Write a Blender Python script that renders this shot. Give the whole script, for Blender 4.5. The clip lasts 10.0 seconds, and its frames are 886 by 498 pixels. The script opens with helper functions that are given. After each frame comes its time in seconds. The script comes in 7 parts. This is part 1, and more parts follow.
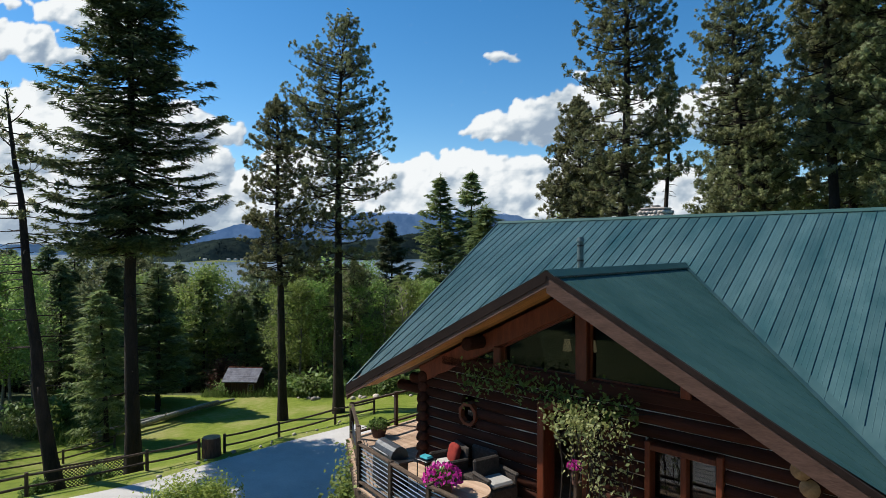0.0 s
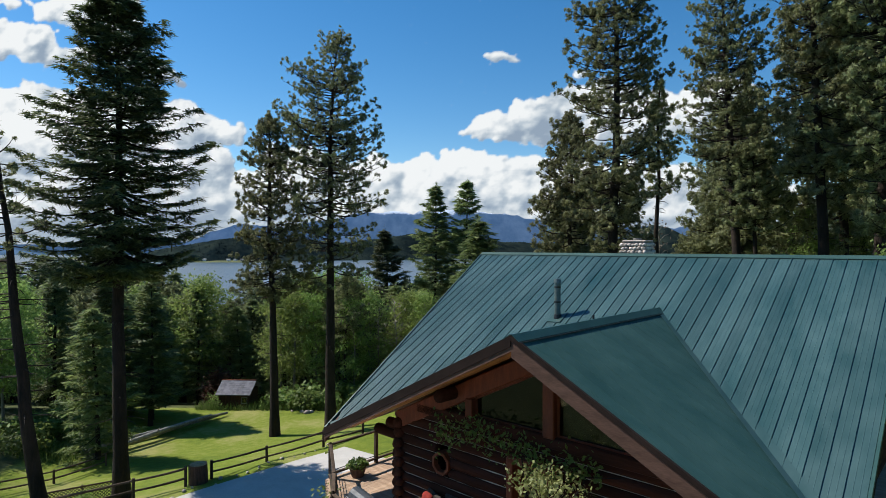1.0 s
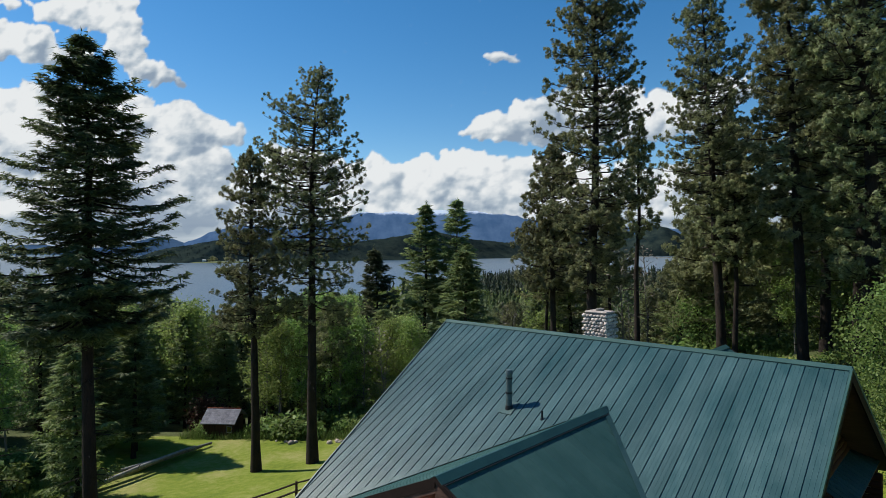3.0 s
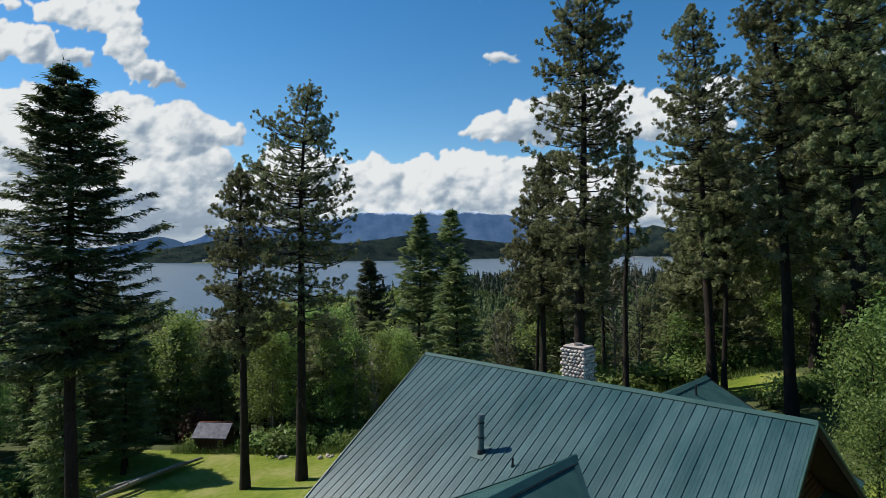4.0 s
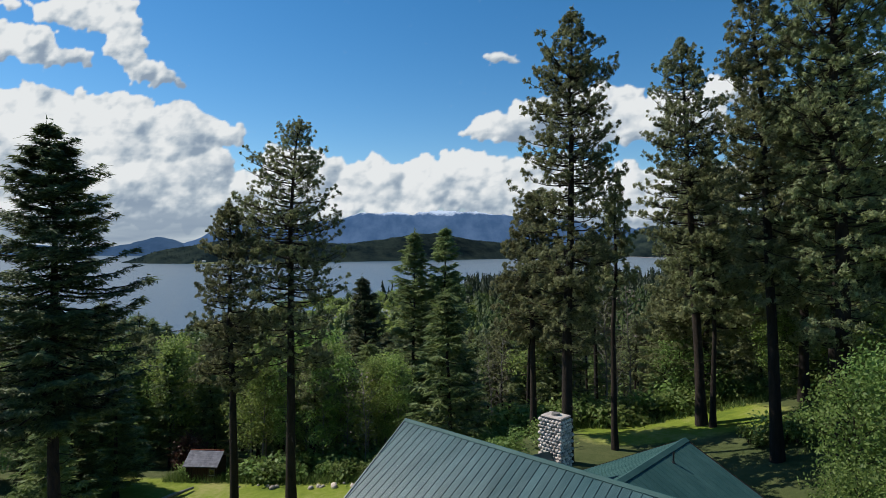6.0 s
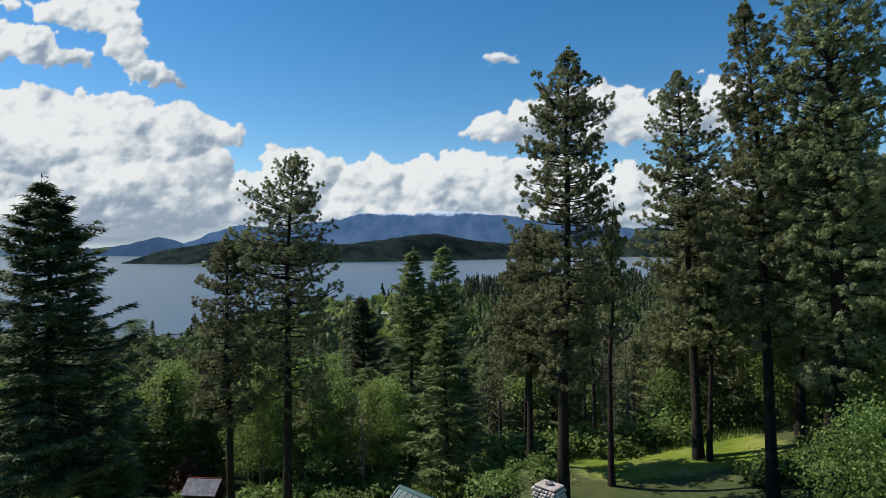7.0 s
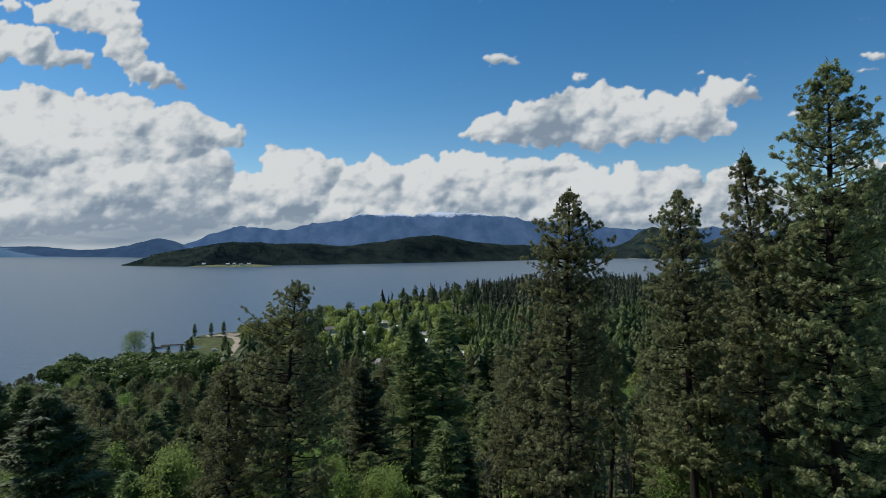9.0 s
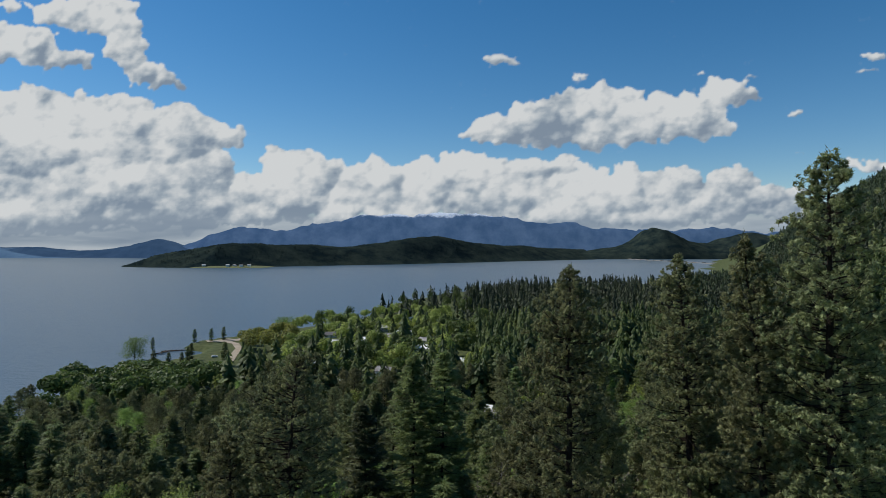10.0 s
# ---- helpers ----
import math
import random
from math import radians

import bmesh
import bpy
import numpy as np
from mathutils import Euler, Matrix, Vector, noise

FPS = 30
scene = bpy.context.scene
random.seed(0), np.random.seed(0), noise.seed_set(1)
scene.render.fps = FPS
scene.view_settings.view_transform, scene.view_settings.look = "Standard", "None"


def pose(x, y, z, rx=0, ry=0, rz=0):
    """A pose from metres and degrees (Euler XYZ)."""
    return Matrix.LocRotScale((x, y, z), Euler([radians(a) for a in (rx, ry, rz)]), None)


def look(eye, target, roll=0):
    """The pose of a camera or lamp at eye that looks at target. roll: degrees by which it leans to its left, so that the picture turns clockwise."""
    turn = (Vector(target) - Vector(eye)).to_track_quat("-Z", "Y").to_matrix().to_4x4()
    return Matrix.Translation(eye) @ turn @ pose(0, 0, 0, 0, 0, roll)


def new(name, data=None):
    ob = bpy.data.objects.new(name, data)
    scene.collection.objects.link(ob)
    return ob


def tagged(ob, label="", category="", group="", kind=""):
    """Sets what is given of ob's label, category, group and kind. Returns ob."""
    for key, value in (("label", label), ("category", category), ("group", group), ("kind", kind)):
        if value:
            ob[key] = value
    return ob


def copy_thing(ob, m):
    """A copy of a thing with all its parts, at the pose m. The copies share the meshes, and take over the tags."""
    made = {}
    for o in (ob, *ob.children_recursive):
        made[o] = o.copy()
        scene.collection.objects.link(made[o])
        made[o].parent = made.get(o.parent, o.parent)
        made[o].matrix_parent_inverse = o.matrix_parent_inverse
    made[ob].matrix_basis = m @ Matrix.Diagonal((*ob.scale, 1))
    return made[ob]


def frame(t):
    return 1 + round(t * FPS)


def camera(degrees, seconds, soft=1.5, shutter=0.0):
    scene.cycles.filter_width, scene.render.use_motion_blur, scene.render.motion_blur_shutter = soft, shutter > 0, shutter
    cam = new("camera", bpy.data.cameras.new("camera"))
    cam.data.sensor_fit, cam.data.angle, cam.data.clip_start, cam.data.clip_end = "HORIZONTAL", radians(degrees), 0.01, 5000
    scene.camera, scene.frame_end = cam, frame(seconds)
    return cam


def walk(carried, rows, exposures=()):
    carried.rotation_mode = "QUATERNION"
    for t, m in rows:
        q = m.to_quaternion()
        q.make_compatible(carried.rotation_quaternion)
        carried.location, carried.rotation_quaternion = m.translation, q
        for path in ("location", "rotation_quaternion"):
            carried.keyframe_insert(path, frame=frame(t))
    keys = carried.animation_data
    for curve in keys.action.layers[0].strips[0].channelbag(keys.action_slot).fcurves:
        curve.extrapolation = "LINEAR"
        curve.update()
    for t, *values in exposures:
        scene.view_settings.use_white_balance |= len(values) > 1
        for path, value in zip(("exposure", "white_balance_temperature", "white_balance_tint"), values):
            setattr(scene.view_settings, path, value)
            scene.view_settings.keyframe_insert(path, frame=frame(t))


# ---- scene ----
cam = camera(74.5, 10.0, soft=0.8)
PATH = [
    (0, -0.000, 0.000, 0.000),
    (0.5, 0.306, -0.085, 0.591),
    (1, 0.605, -0.139, 1.158),
    (1.5, 0.919, -0.168, 1.750),
    (2, 1.262, -0.154, 2.371),
    (2.5, 1.574, -0.167, 3.020),
    (4, 2.735, -0.167, 4.945),
    (4.5, 2.997, -0.193, 5.430),
    (5, 3.177, -0.207, 5.932),
    (5.5, 3.340, -0.239, 6.600),
    (7, 3.756, -0.275, 10.018),
    (7.5, 3.756, -0.271, 11.717),
    (8, 3.737, -0.252, 13.820),
    (8.5, 3.707, -0.275, 16.505),
    (9, 3.669, -0.314, 19.230),
    (9.5, 3.626, -0.370, 21.876),
    (10, 3.594, -0.420, 24.174),
]
walk(cam, [(t, pose(x, y, z, 89.75, 0, 0)) for t, x, y, z in PATH],
     exposures=[(0.0, 0.28), (2.5, 0.12), (5.5, 0.06), (7.5, 0.1), (9.0, -0.2), (10.0, -0.28)])

# ---- world and sun ----
SUN_AZ, SUN_EL = 289.0, 48.0          # degrees clockwise from straight ahead, and above the horizon
world = bpy.data.worlds.new("sky")
scene.world = world
world.use_nodes = True
wn, wl = world.node_tree.nodes, world.node_tree.links
sky = wn.new("ShaderNodeTexSky")
sky.sky_type = "NISHITA"
sky.sun_disc = False
sky.sun_elevation, sky.sun_rotation = radians(SUN_EL), radians(SUN_AZ)
sky.altitude, sky.air_density, sky.dust_density, sky.ozone_density = 600, 1.0, 0.2, 2.0
vivid = wn.new("ShaderNodeHueSaturation")
vivid.inputs["Hue"].default_value, vivid.inputs["Saturation"].default_value, vivid.inputs["Value"].default_value = 0.497, 1.36, 1.14
wl.new(sky.outputs["Color"], vivid.inputs["Color"])
wl.new(vivid.outputs["Color"], wn["Background"].inputs["Color"])
wn["Background"].inputs["Strength"].default_value = 0.1
sun_data = bpy.data.lights.new("sun", "SUN")
sun_data.energy, sun_data.angle, sun_data.color = 5.0, radians(0.55), (1.0, 0.955, 0.87)
sun = new("sun", sun_data)
sa, se = radians(SUN_AZ), radians(SUN_EL)
sun.matrix_world = look((0, 0, 60), Vector((0, 0, 60)) - Vector((math.sin(sa) * math.cos(se), math.cos(sa) * math.cos(se), math.sin(se))))


# ---- materials ----
def material(name):
    m = bpy.data.materials.new(name)
    m.use_nodes = True
    return m, m.node_tree.nodes, m.node_tree.links, m.node_tree.nodes["Principled BSDF"]


def ramp_of(n, stops):
    r = n.new("ShaderNodeValToRGB")
    e = r.color_ramp.elements
    while len(e) < len(stops):
        e.new(0.5)
    for el, (p, c) in zip(e, stops):
        el.position, el.color = p, (*c, 1)
    return r


def surface(name, dark, light, scale=4.0, rough=0.8, metal=0.0, bump=0.3, bump_scale=30.0, vary=0.25, island=False, piece=True,
            stretch=(1, 1, 1), spec=0.3, distance=0.02, coat=0.0):
    """A surface with stains at one scale, grain at another, a tone of its own for every piece, and fine relief."""
    m, n, l, b = material(name)
    tc = n.new("ShaderNodeTexCoord")
    mp = n.new("ShaderNodeMapping")
    mp.inputs["Scale"].default_value = stretch
    l.new(tc.outputs["Object"], mp.inputs["Vector"])
    big = n.new("ShaderNodeTexNoise")
    big.inputs["Scale"].default_value, big.inputs["Detail"].default_value, big.inputs["Roughness"].default_value = scale, 5, 0.62
    fine = n.new("ShaderNodeTexNoise")
    fine.inputs["Scale"].default_value, fine.inputs["Detail"].default_value = bump_scale, 3
    l.new(mp.outputs[0], big.inputs["Vector"])
    l.new(mp.outputs[0], fine.inputs["Vector"])
    add = n.new("ShaderNodeMath")
    add.operation = "MULTIPLY_ADD"
    add.inputs[1].default_value = 0.35
    l.new(fine.outputs[0], add.inputs[0])
    l.new(big.outputs[0], add.inputs[2])
    r = ramp_of(n, [(0.42, dark), (0.92, light)])
    l.new(add.outputs[0], r.inputs[0])
    hsv = n.new("ShaderNodeHueSaturation")
    l.new(r.outputs[0], hsv.inputs["Color"])
    if piece:
        src = n.new("ShaderNodeNewGeometry").outputs["Random Per Island"] if island else n.new("ShaderNodeObjectInfo").outputs["Random"]
        mr = n.new("ShaderNodeMapRange")
        mr.inputs["To Min"].default_value, mr.inputs["To Max"].default_value = 1 - vary, 1 + vary
        l.new(src, mr.inputs["Value"])
        l.new(mr.outputs[0], hsv.inputs["Value"])
    l.new(hsv.outputs[0], b.inputs["Base Color"])
    b.inputs["Roughness"].default_value, b.inputs["Metallic"].default_value = rough, metal
    b.inputs["Specular IOR Level"].default_value = spec
    b.inputs["Coat Weight"].default_value = coat
    if bump:
        bp = n.new("ShaderNodeBump")
        bp.inputs["Strength"].default_value, bp.inputs["Distance"].default_value = bump, distance
        l.new(fine.outputs[0], bp.inputs["Height"])
        l.new(bp.outputs[0], b.inputs["Normal"])
    return m


def foliage(name, dark, mid, light, glow=0.25, scale=0.6, tint=0.16, single=0.45):
    """Leaves or needles: every blade has its own tone, branches differ in patches, trees differ as wholes; light passes through a little."""
    m, n, l, b = material(name)
    tc = n.new("ShaderNodeTexCoord")
    ns = n.new("ShaderNodeTexNoise")
    ns.inputs["Scale"].default_value, ns.inputs["Detail"].default_value = scale, 4
    l.new(tc.outputs["Object"], ns.inputs["Vector"])
    isl = n.new("ShaderNodeNewGeometry")
    a = n.new("ShaderNodeMath")
    a.operation = "MULTIPLY_ADD"
    a.inputs[1].default_value = single
    l.new(isl.outputs["Random Per Island"], a.inputs[0])
    l.new(ns.outputs[0], a.inputs[2])
    r = ramp_of(n, [(0.4, dark), (0.72, mid), (1.0, light)])
    l.new(a.outputs[0], r.inputs[0])
    oi = n.new("ShaderNodeObjectInfo")
    hue = n.new("ShaderNodeHueSaturation")
    mr = n.new("ShaderNodeMapRange")
    mr.inputs["To Min"].default_value, mr.inputs["To Max"].default_value = 1 - tint * 1.5, 1 + tint * 1.5
    l.new(oi.outputs["Random"], mr.inputs["Value"])
    l.new(mr.outputs[0], hue.inputs["Value"])
    mh = n.new("ShaderNodeMapRange")
    mh.inputs["To Min"].default_value, mh.inputs["To Max"].default_value = 0.5 - tint * 0.12, 0.5 + tint * 0.12
    l.new(oi.outputs["Random"], mh.inputs["Value"])
    l.new(mh.outputs[0], hue.inputs["Hue"])
    l.new(r.outputs[0], hue.inputs["Color"])
    l.new(hue.outputs[0], b.inputs["Base Color"])
    b.inputs["Roughness"].default_value, b.inputs["Specular IOR Level"].default_value = 0.55, 0.25
    tr = n.new("ShaderNodeBsdfTranslucent")
    l.new(hue.outputs[0], tr.inputs["Color"])
    mix = n.new("ShaderNodeMixShader")
    mix.inputs[0].default_value = glow
    l.new(b.outputs[0], mix.inputs[1])
    l.new(tr.outputs[0], mix.inputs[2])
    l.new(mix.outputs[0], n["Material Output"].inputs["Surface"])
    return m


M_PINE = foliage("pine_needles", (0.082, 0.084, 0.043), (0.23, 0.25, 0.12), (0.4, 0.405, 0.195), glow=0.5, scale=1.3, single=0.36)
M_FIR = foliage("fir_needles", (0.05, 0.07, 0.028), (0.135, 0.175, 0.062), (0.25, 0.285, 0.11), glow=0.43)
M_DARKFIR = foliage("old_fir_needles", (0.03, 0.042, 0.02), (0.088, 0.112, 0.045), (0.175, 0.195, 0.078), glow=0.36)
M_SPRUCE = foliage("young_fir_needles", (0.095, 0.135, 0.05), (0.19, 0.245, 0.09), (0.3, 0.35, 0.14), glow=0.55)
M_LEAF = foliage("spring_leaves", (0.12, 0.19, 0.045), (0.23, 0.32, 0.08), (0.36, 0.44, 0.14), glow=0.52)
M_SHRUB = foliage("shrub_leaves", (0.075, 0.115, 0.03), (0.145, 0.21, 0.052), (0.235, 0.3, 0.095), glow=0.48)
M_WEED = foliage("tall_grass", (0.05, 0.085, 0.02), (0.1, 0.15, 0.035), (0.17, 0.2, 0.07), glow=0.35)
M_DEAD = foliage("dry_twigs", (0.05, 0.04, 0.03), (0.1, 0.08, 0.06), (0.15, 0.13, 0.1), glow=0.0)
M_FARFIR = foliage("far_fir_needles", (0.042, 0.07, 0.024), (0.105, 0.15, 0.048), (0.21, 0.25, 0.085), glow=0.45, scale=0.14, single=0.34)
M_FARLEAF = foliage("far_leaves", (0.045, 0.076, 0.02), (0.1, 0.15, 0.038), (0.18, 0.235, 0.07), glow=0.42, scale=0.09, single=0.3)
M_HILLFIR = foliage("hillside_fir_needles", (0.016, 0.028, 0.014), (0.036, 0.055, 0.026), (0.075, 0.095, 0.042), glow=0.25, scale=0.05, single=0.4)
M_WILLOW = foliage("willow_leaves", (0.15, 0.175, 0.042), (0.28, 0.31, 0.08), (0.4, 0.41, 0.13), glow=0.5, scale=0.09, single=0.3)
M_BARK = surface("pine_bark", (0.008, 0.006, 0.005), (0.041, 0.029, 0.022), scale=1.2, bump_scale=9, bump=0.9, distance=0.06, stretch=(3, 3, 0.7), rough=0.95)
M_PALEBARK = surface("pale_bark", (0.09, 0.08, 0.065), (0.3, 0.28, 0.24), scale=2, bump_scale=12, bump=0.5, stretch=(2, 2, 1), rough=0.9)
M_STUMP = surface("red_brown_bark", (0.06, 0.03, 0.02), (0.2, 0.11, 0.075), scale=6, bump_scale=14, bump=0.9, stretch=(3, 3, 0.5), rough=0.9)
M_CONCRETE = surface("drive_concrete", (0.38, 0.36, 0.33), (0.57, 0.54, 0.5), scale=0.5, bump_scale=14, bump=0.25, rough=0.9, piece=False)
# The pale end of the mottling stands in for clouds mirrored in the metal.
M_ROOF = surface("green_roof_metal", (0.014, 0.052, 0.055), (0.066, 0.122, 0.124), scale=0.55, rough=0.33, metal=0.0, bump=0.02, bump_scale=3, vary=0.14, spec=0.36, distance=0.01, stretch=(1.6, 0.7, 0.7))
# Copy of the roof metal with sky sheen toned down by colour and gloss.
M_LOWSHEENROOF = surface("dull_green_roof_metal", (0.02, 0.062, 0.06), (0.045, 0.1, 0.094), scale=0.7, rough=0.62, bump=0.02, bump_scale=3, vary=0.05, spec=0.15, distance=0.01)
M_ROOFTRIM = surface("dark_green_trim", (0.012, 0.045, 0.043), (0.025, 0.075, 0.07), scale=2, rough=0.4, bump=0.1, vary=0.08, spec=0.5)
M_FASCIA = surface("brown_fascia", (0.06, 0.03, 0.02), (0.14, 0.075, 0.055), scale=1.5, bump_scale=12, bump=0.2, stretch=(1, 1, 4), rough=0.75)
M_SOFFIT = surface("varnished_pine_boards", (0.34, 0.15, 0.045), (0.58, 0.3, 0.11), scale=1.5, bump_scale=18, bump=0.2, stretch=(1, 6, 6), rough=0.5, vary=0.18)
M_LOG = surface("dark_stained_log", (0.024, 0.008, 0.005), (0.062, 0.021, 0.012), scale=1.2, bump_scale=10, bump=0.5, stretch=(0.6, 5, 5), rough=0.75, vary=0.3, spec=0.12)
M_LOGEND = surface("sawn_log_end", (0.2, 0.11, 0.05), (0.42, 0.26, 0.13), scale=6, bump_scale=30, bump=0.3, rough=0.8)
M_CHINK = surface("pale_chinking", (0.4, 0.34, 0.28), (0.6, 0.52, 0.43), scale=3, bump_scale=40, bump=0.4, rough=0.9, piece=False)
M_REDWOOD = surface("red_stained_timber", (0.09, 0.02, 0.008), (0.2, 0.05, 0.02), scale=2, bump_scale=16, bump=0.3, stretch=(4, 4, 0.6), rough=0.5)
M_STONE = surface("river_rock", (0.25, 0.2, 0.17), (0.7, 0.61, 0.54), scale=2.2, bump_scale=25, bump=0.3, rough=0.75, vary=0.4)
M_MORTAR = surface("grey_mortar", (0.12, 0.11, 0.1), (0.25, 0.23, 0.21), scale=6, bump_scale=40, bump=0.6, rough=0.95, piece=False)
M_DECK = surface("deck_board", (0.3, 0.19, 0.12), (0.52, 0.37, 0.26), scale=1.2, bump_scale=20, bump=0.3, stretch=(0.7, 6, 6), rough=0.7, vary=0.16)
M_POST = surface("weathered_rail_wood", (0.035, 0.022, 0.014), (0.11, 0.075, 0.05), scale=2, bump_scale=20, bump=0.5, stretch=(3, 3, 1), rough=0.85)
M_GREYWOOD = surface("grey_drift_log", (0.1, 0.095, 0.085), (0.36, 0.34, 0.31), scale=1.3, bump_scale=12, bump=0.6, stretch=(0.6, 5, 5), rough=0.9)
M_BLACK = surface("black_metal", (0.008, 0.008, 0.009), (0.02, 0.02, 0.022), scale=6, rough=0.35, bump=0.1, vary=0.1, spec=0.5)
M_STEEL = surface("brushed_steel", (0.35, 0.36, 0.37), (0.55, 0.56, 0.57), scale=5, rough=0.32, metal=0.9, bump=0.1, vary=0.05)
M_PIPE = surface("weathered_pipe_metal", (0.07, 0.1, 0.1), (0.16, 0.2, 0.2), scale=6, rough=0.4, metal=0.4, bump=0.1, vary=0.05)
M_LID = surface("dark_grill_steel", (0.06, 0.062, 0.065), (0.13, 0.135, 0.14), scale=5, rough=0.38, metal=0.6, bump=0.1, vary=0.05)
M_WICKER = surface("dark_wicker", (0.02, 0.016, 0.013), (0.07, 0.055, 0.045), scale=14, bump_scale=60, bump=0.9, rough=0.7)
M_CUSHION = surface("pale_cushion", (0.4, 0.38, 0.35), (0.55, 0.53, 0.5), scale=6, bump_scale=90, bump=0.3, rough=0.95)
M_REDCLOTH = surface("red_cushion", (0.22, 0.02, 0.015), (0.38, 0.05, 0.035), scale=8, bump_scale=90, bump=0.3, rough=0.95)
# Colour raised to show these vine leaves sunlit; shaded ones use M_SHRUB.
M_SUNVINE = foliage("vine_leaves", (0.2, 0.25, 0.08), (0.38, 0.45, 0.17), (0.6, 0.65, 0.34), glow=0.4)
M_PETAL = foliage("magenta_petals", (0.32, 0.015, 0.2), (0.5, 0.03, 0.33), (0.7, 0.12, 0.5), glow=0.3)
M_SHINGLE = surface("grey_shed_shingle", (0.1, 0.1, 0.125), (0.21, 0.21, 0.24), scale=2, bump_scale=24, bump=0.4, rough=0.85, vary=0.2)
M_SHEDWOOD = surface("brown_shed_board", (0.03, 0.014, 0.009), (0.08, 0.036, 0.024), scale=2, bump_scale=20, bump=0.4, stretch=(4, 4, 0.6), rough=0.8)
M_WHITE = surface("white_paint", (0.62, 0.62, 0.6), (0.8, 0.8, 0.78), scale=1, rough=0.5, bump=0.1)
M_TOWNROOF = surface("town_roof", (0.16, 0.15, 0.15), (0.4, 0.38, 0.37), scale=0.5, rough=0.7, bump=0.2, vary=0.5)


def glass_material():
    """Clear glass: it lets most light through and mirrors more of it at a slant."""
    m, n, l, b = material("window_glass")
    clear, shine, mix, fr = n.new("ShaderNodeBsdfTransparent"), n.new("ShaderNodeBsdfGlossy"), n.new("ShaderNodeMixShader"), n.new("ShaderNodeFresnel")
    clear.inputs["Color"].default_value = (0.3, 0.33, 0.32, 1)
    shine.inputs["Roughness"].default_value = 0.02
    fr.inputs["IOR"].default_value = 1.75
    ns = n.new("ShaderNodeTexNoise")
    ns.inputs["Scale"].default_value = 0.9
    bp = n.new("ShaderNodeBump")
    bp.inputs["Strength"].default_value, bp.inputs["Distance"].default_value = 0.05, 0.02
    l.new(ns.outputs[0], bp.inputs["Height"])
    l.new(bp.outputs[0], shine.inputs["Normal"])
    l.new(fr.outputs[0], mix.inputs[0])
    l.new(clear.outputs[0], mix.inputs[1])
    l.new(shine.outputs[0], mix.inputs[2])
    l.new(mix.outputs[0], n["Material Output"].inputs["Surface"])
    return m


M_GLASS = glass_material()


def ground_material():
    """Mown lawn where the map says lawn, rough meadow and forest litter elsewhere."""
    m, n, l, b = material("ground_cover")
    at = n.new("ShaderNodeAttribute")
    at.attribute_name = "lawn"
    tc = n.new("ShaderNodeTexCoord")

    def noise_at(s, d=5):
        t = n.new("ShaderNodeTexNoise")
        t.inputs["Scale"].default_value, t.inputs["Detail"].default_value = s, d
        l.new(tc.outputs["Object"], t.inputs["Vector"])
        return t.outputs[0]
    big, small, fine = noise_at(0.22), noise_at(2.2), noise_at(22, 3)
    s = n.new("ShaderNodeMath")
    s.operation = "MULTIPLY_ADD"
    s.inputs[1].default_value = 0.5
    l.new(small, s.inputs[0])
    l.new(big, s.inputs[2])
    lawn = ramp_of(n, [(0.5, (0.1, 0.145, 0.018)), (0.72, (0.165, 0.21, 0.026)), (0.95, (0.27, 0.265, 0.088))])
    wild = ramp_of(n, [(0.5, (0.03, 0.042, 0.013)), (0.72, (0.06, 0.076, 0.026)), (1.0, (0.095, 0.105, 0.042))])
    l.new(s.outputs[0], lawn.inputs[0])
    l.new(s.outputs[0], wild.inputs[0])
    mix = n.new("ShaderNodeMix")
    mix.data_type = "RGBA"
    edge = n.new("ShaderNodeMath")
    edge.operation = "MULTIPLY_ADD"
    edge.inputs[1].default_value = 0.5
    l.new(small, edge.inputs[0])
    l.new(at.outputs["Fac"], edge.inputs[2])
    step = n.new("ShaderNodeMapRange")
    step.inputs["From Min"].default_value, step.inputs["From Max"].default_value = 0.62, 0.9
    l.new(edge.outputs[0], step.inputs["Value"])
    l.new(step.outputs[0], mix.inputs[0])
    l.new(wild.outputs[0], mix.inputs[6])
    l.new(lawn.outputs[0], mix.inputs[7])
    l.new(mix.outputs[2], b.inputs["Base Color"])
    b.inputs["Roughness"].default_value, b.inputs["Specular IOR Level"].default_value = 0.9, 0.15
    bp = n.new("ShaderNodeBump")
    bp.inputs["Strength"].default_value, bp.inputs["Distance"].default_value = 0.7, 0.08
    l.new(fine, bp.inputs["Height"])
    l.new(bp.outputs[0], b.inputs["Normal"])
    return m


def water_material():
    m, n, l, b = material("lake_water")
    b.inputs["Base Color"].default_value = (0.062, 0.104, 0.145, 1)
    b.inputs["Roughness"].default_value = 0.3
    b.inputs["IOR"].default_value = 1.3
    tc = n.new("ShaderNodeTexCoord")
    mp = n.new("ShaderNodeMapping")
    mp.inputs["Scale"].default_value = (0.02, 0.06, 1)
    l.new(tc.outputs["Object"], mp.inputs["Vector"])
    ns = n.new("ShaderNodeTexNoise")
    ns.inputs["Scale"].default_value, ns.inputs["Detail"].default_value, ns.inputs["Roughness"].default_value = 6, 6, 0.6
    l.new(mp.outputs[0], ns.inputs["Vector"])
    bp = n.new("ShaderNodeBump")
    bp.inputs["Strength"].default_value, bp.inputs["Distance"].default_value = 0.35, 2.0
    l.new(ns.outputs[0], bp.inputs["Height"])
    l.new(bp.outputs[0], b.inputs["Normal"])
    return m


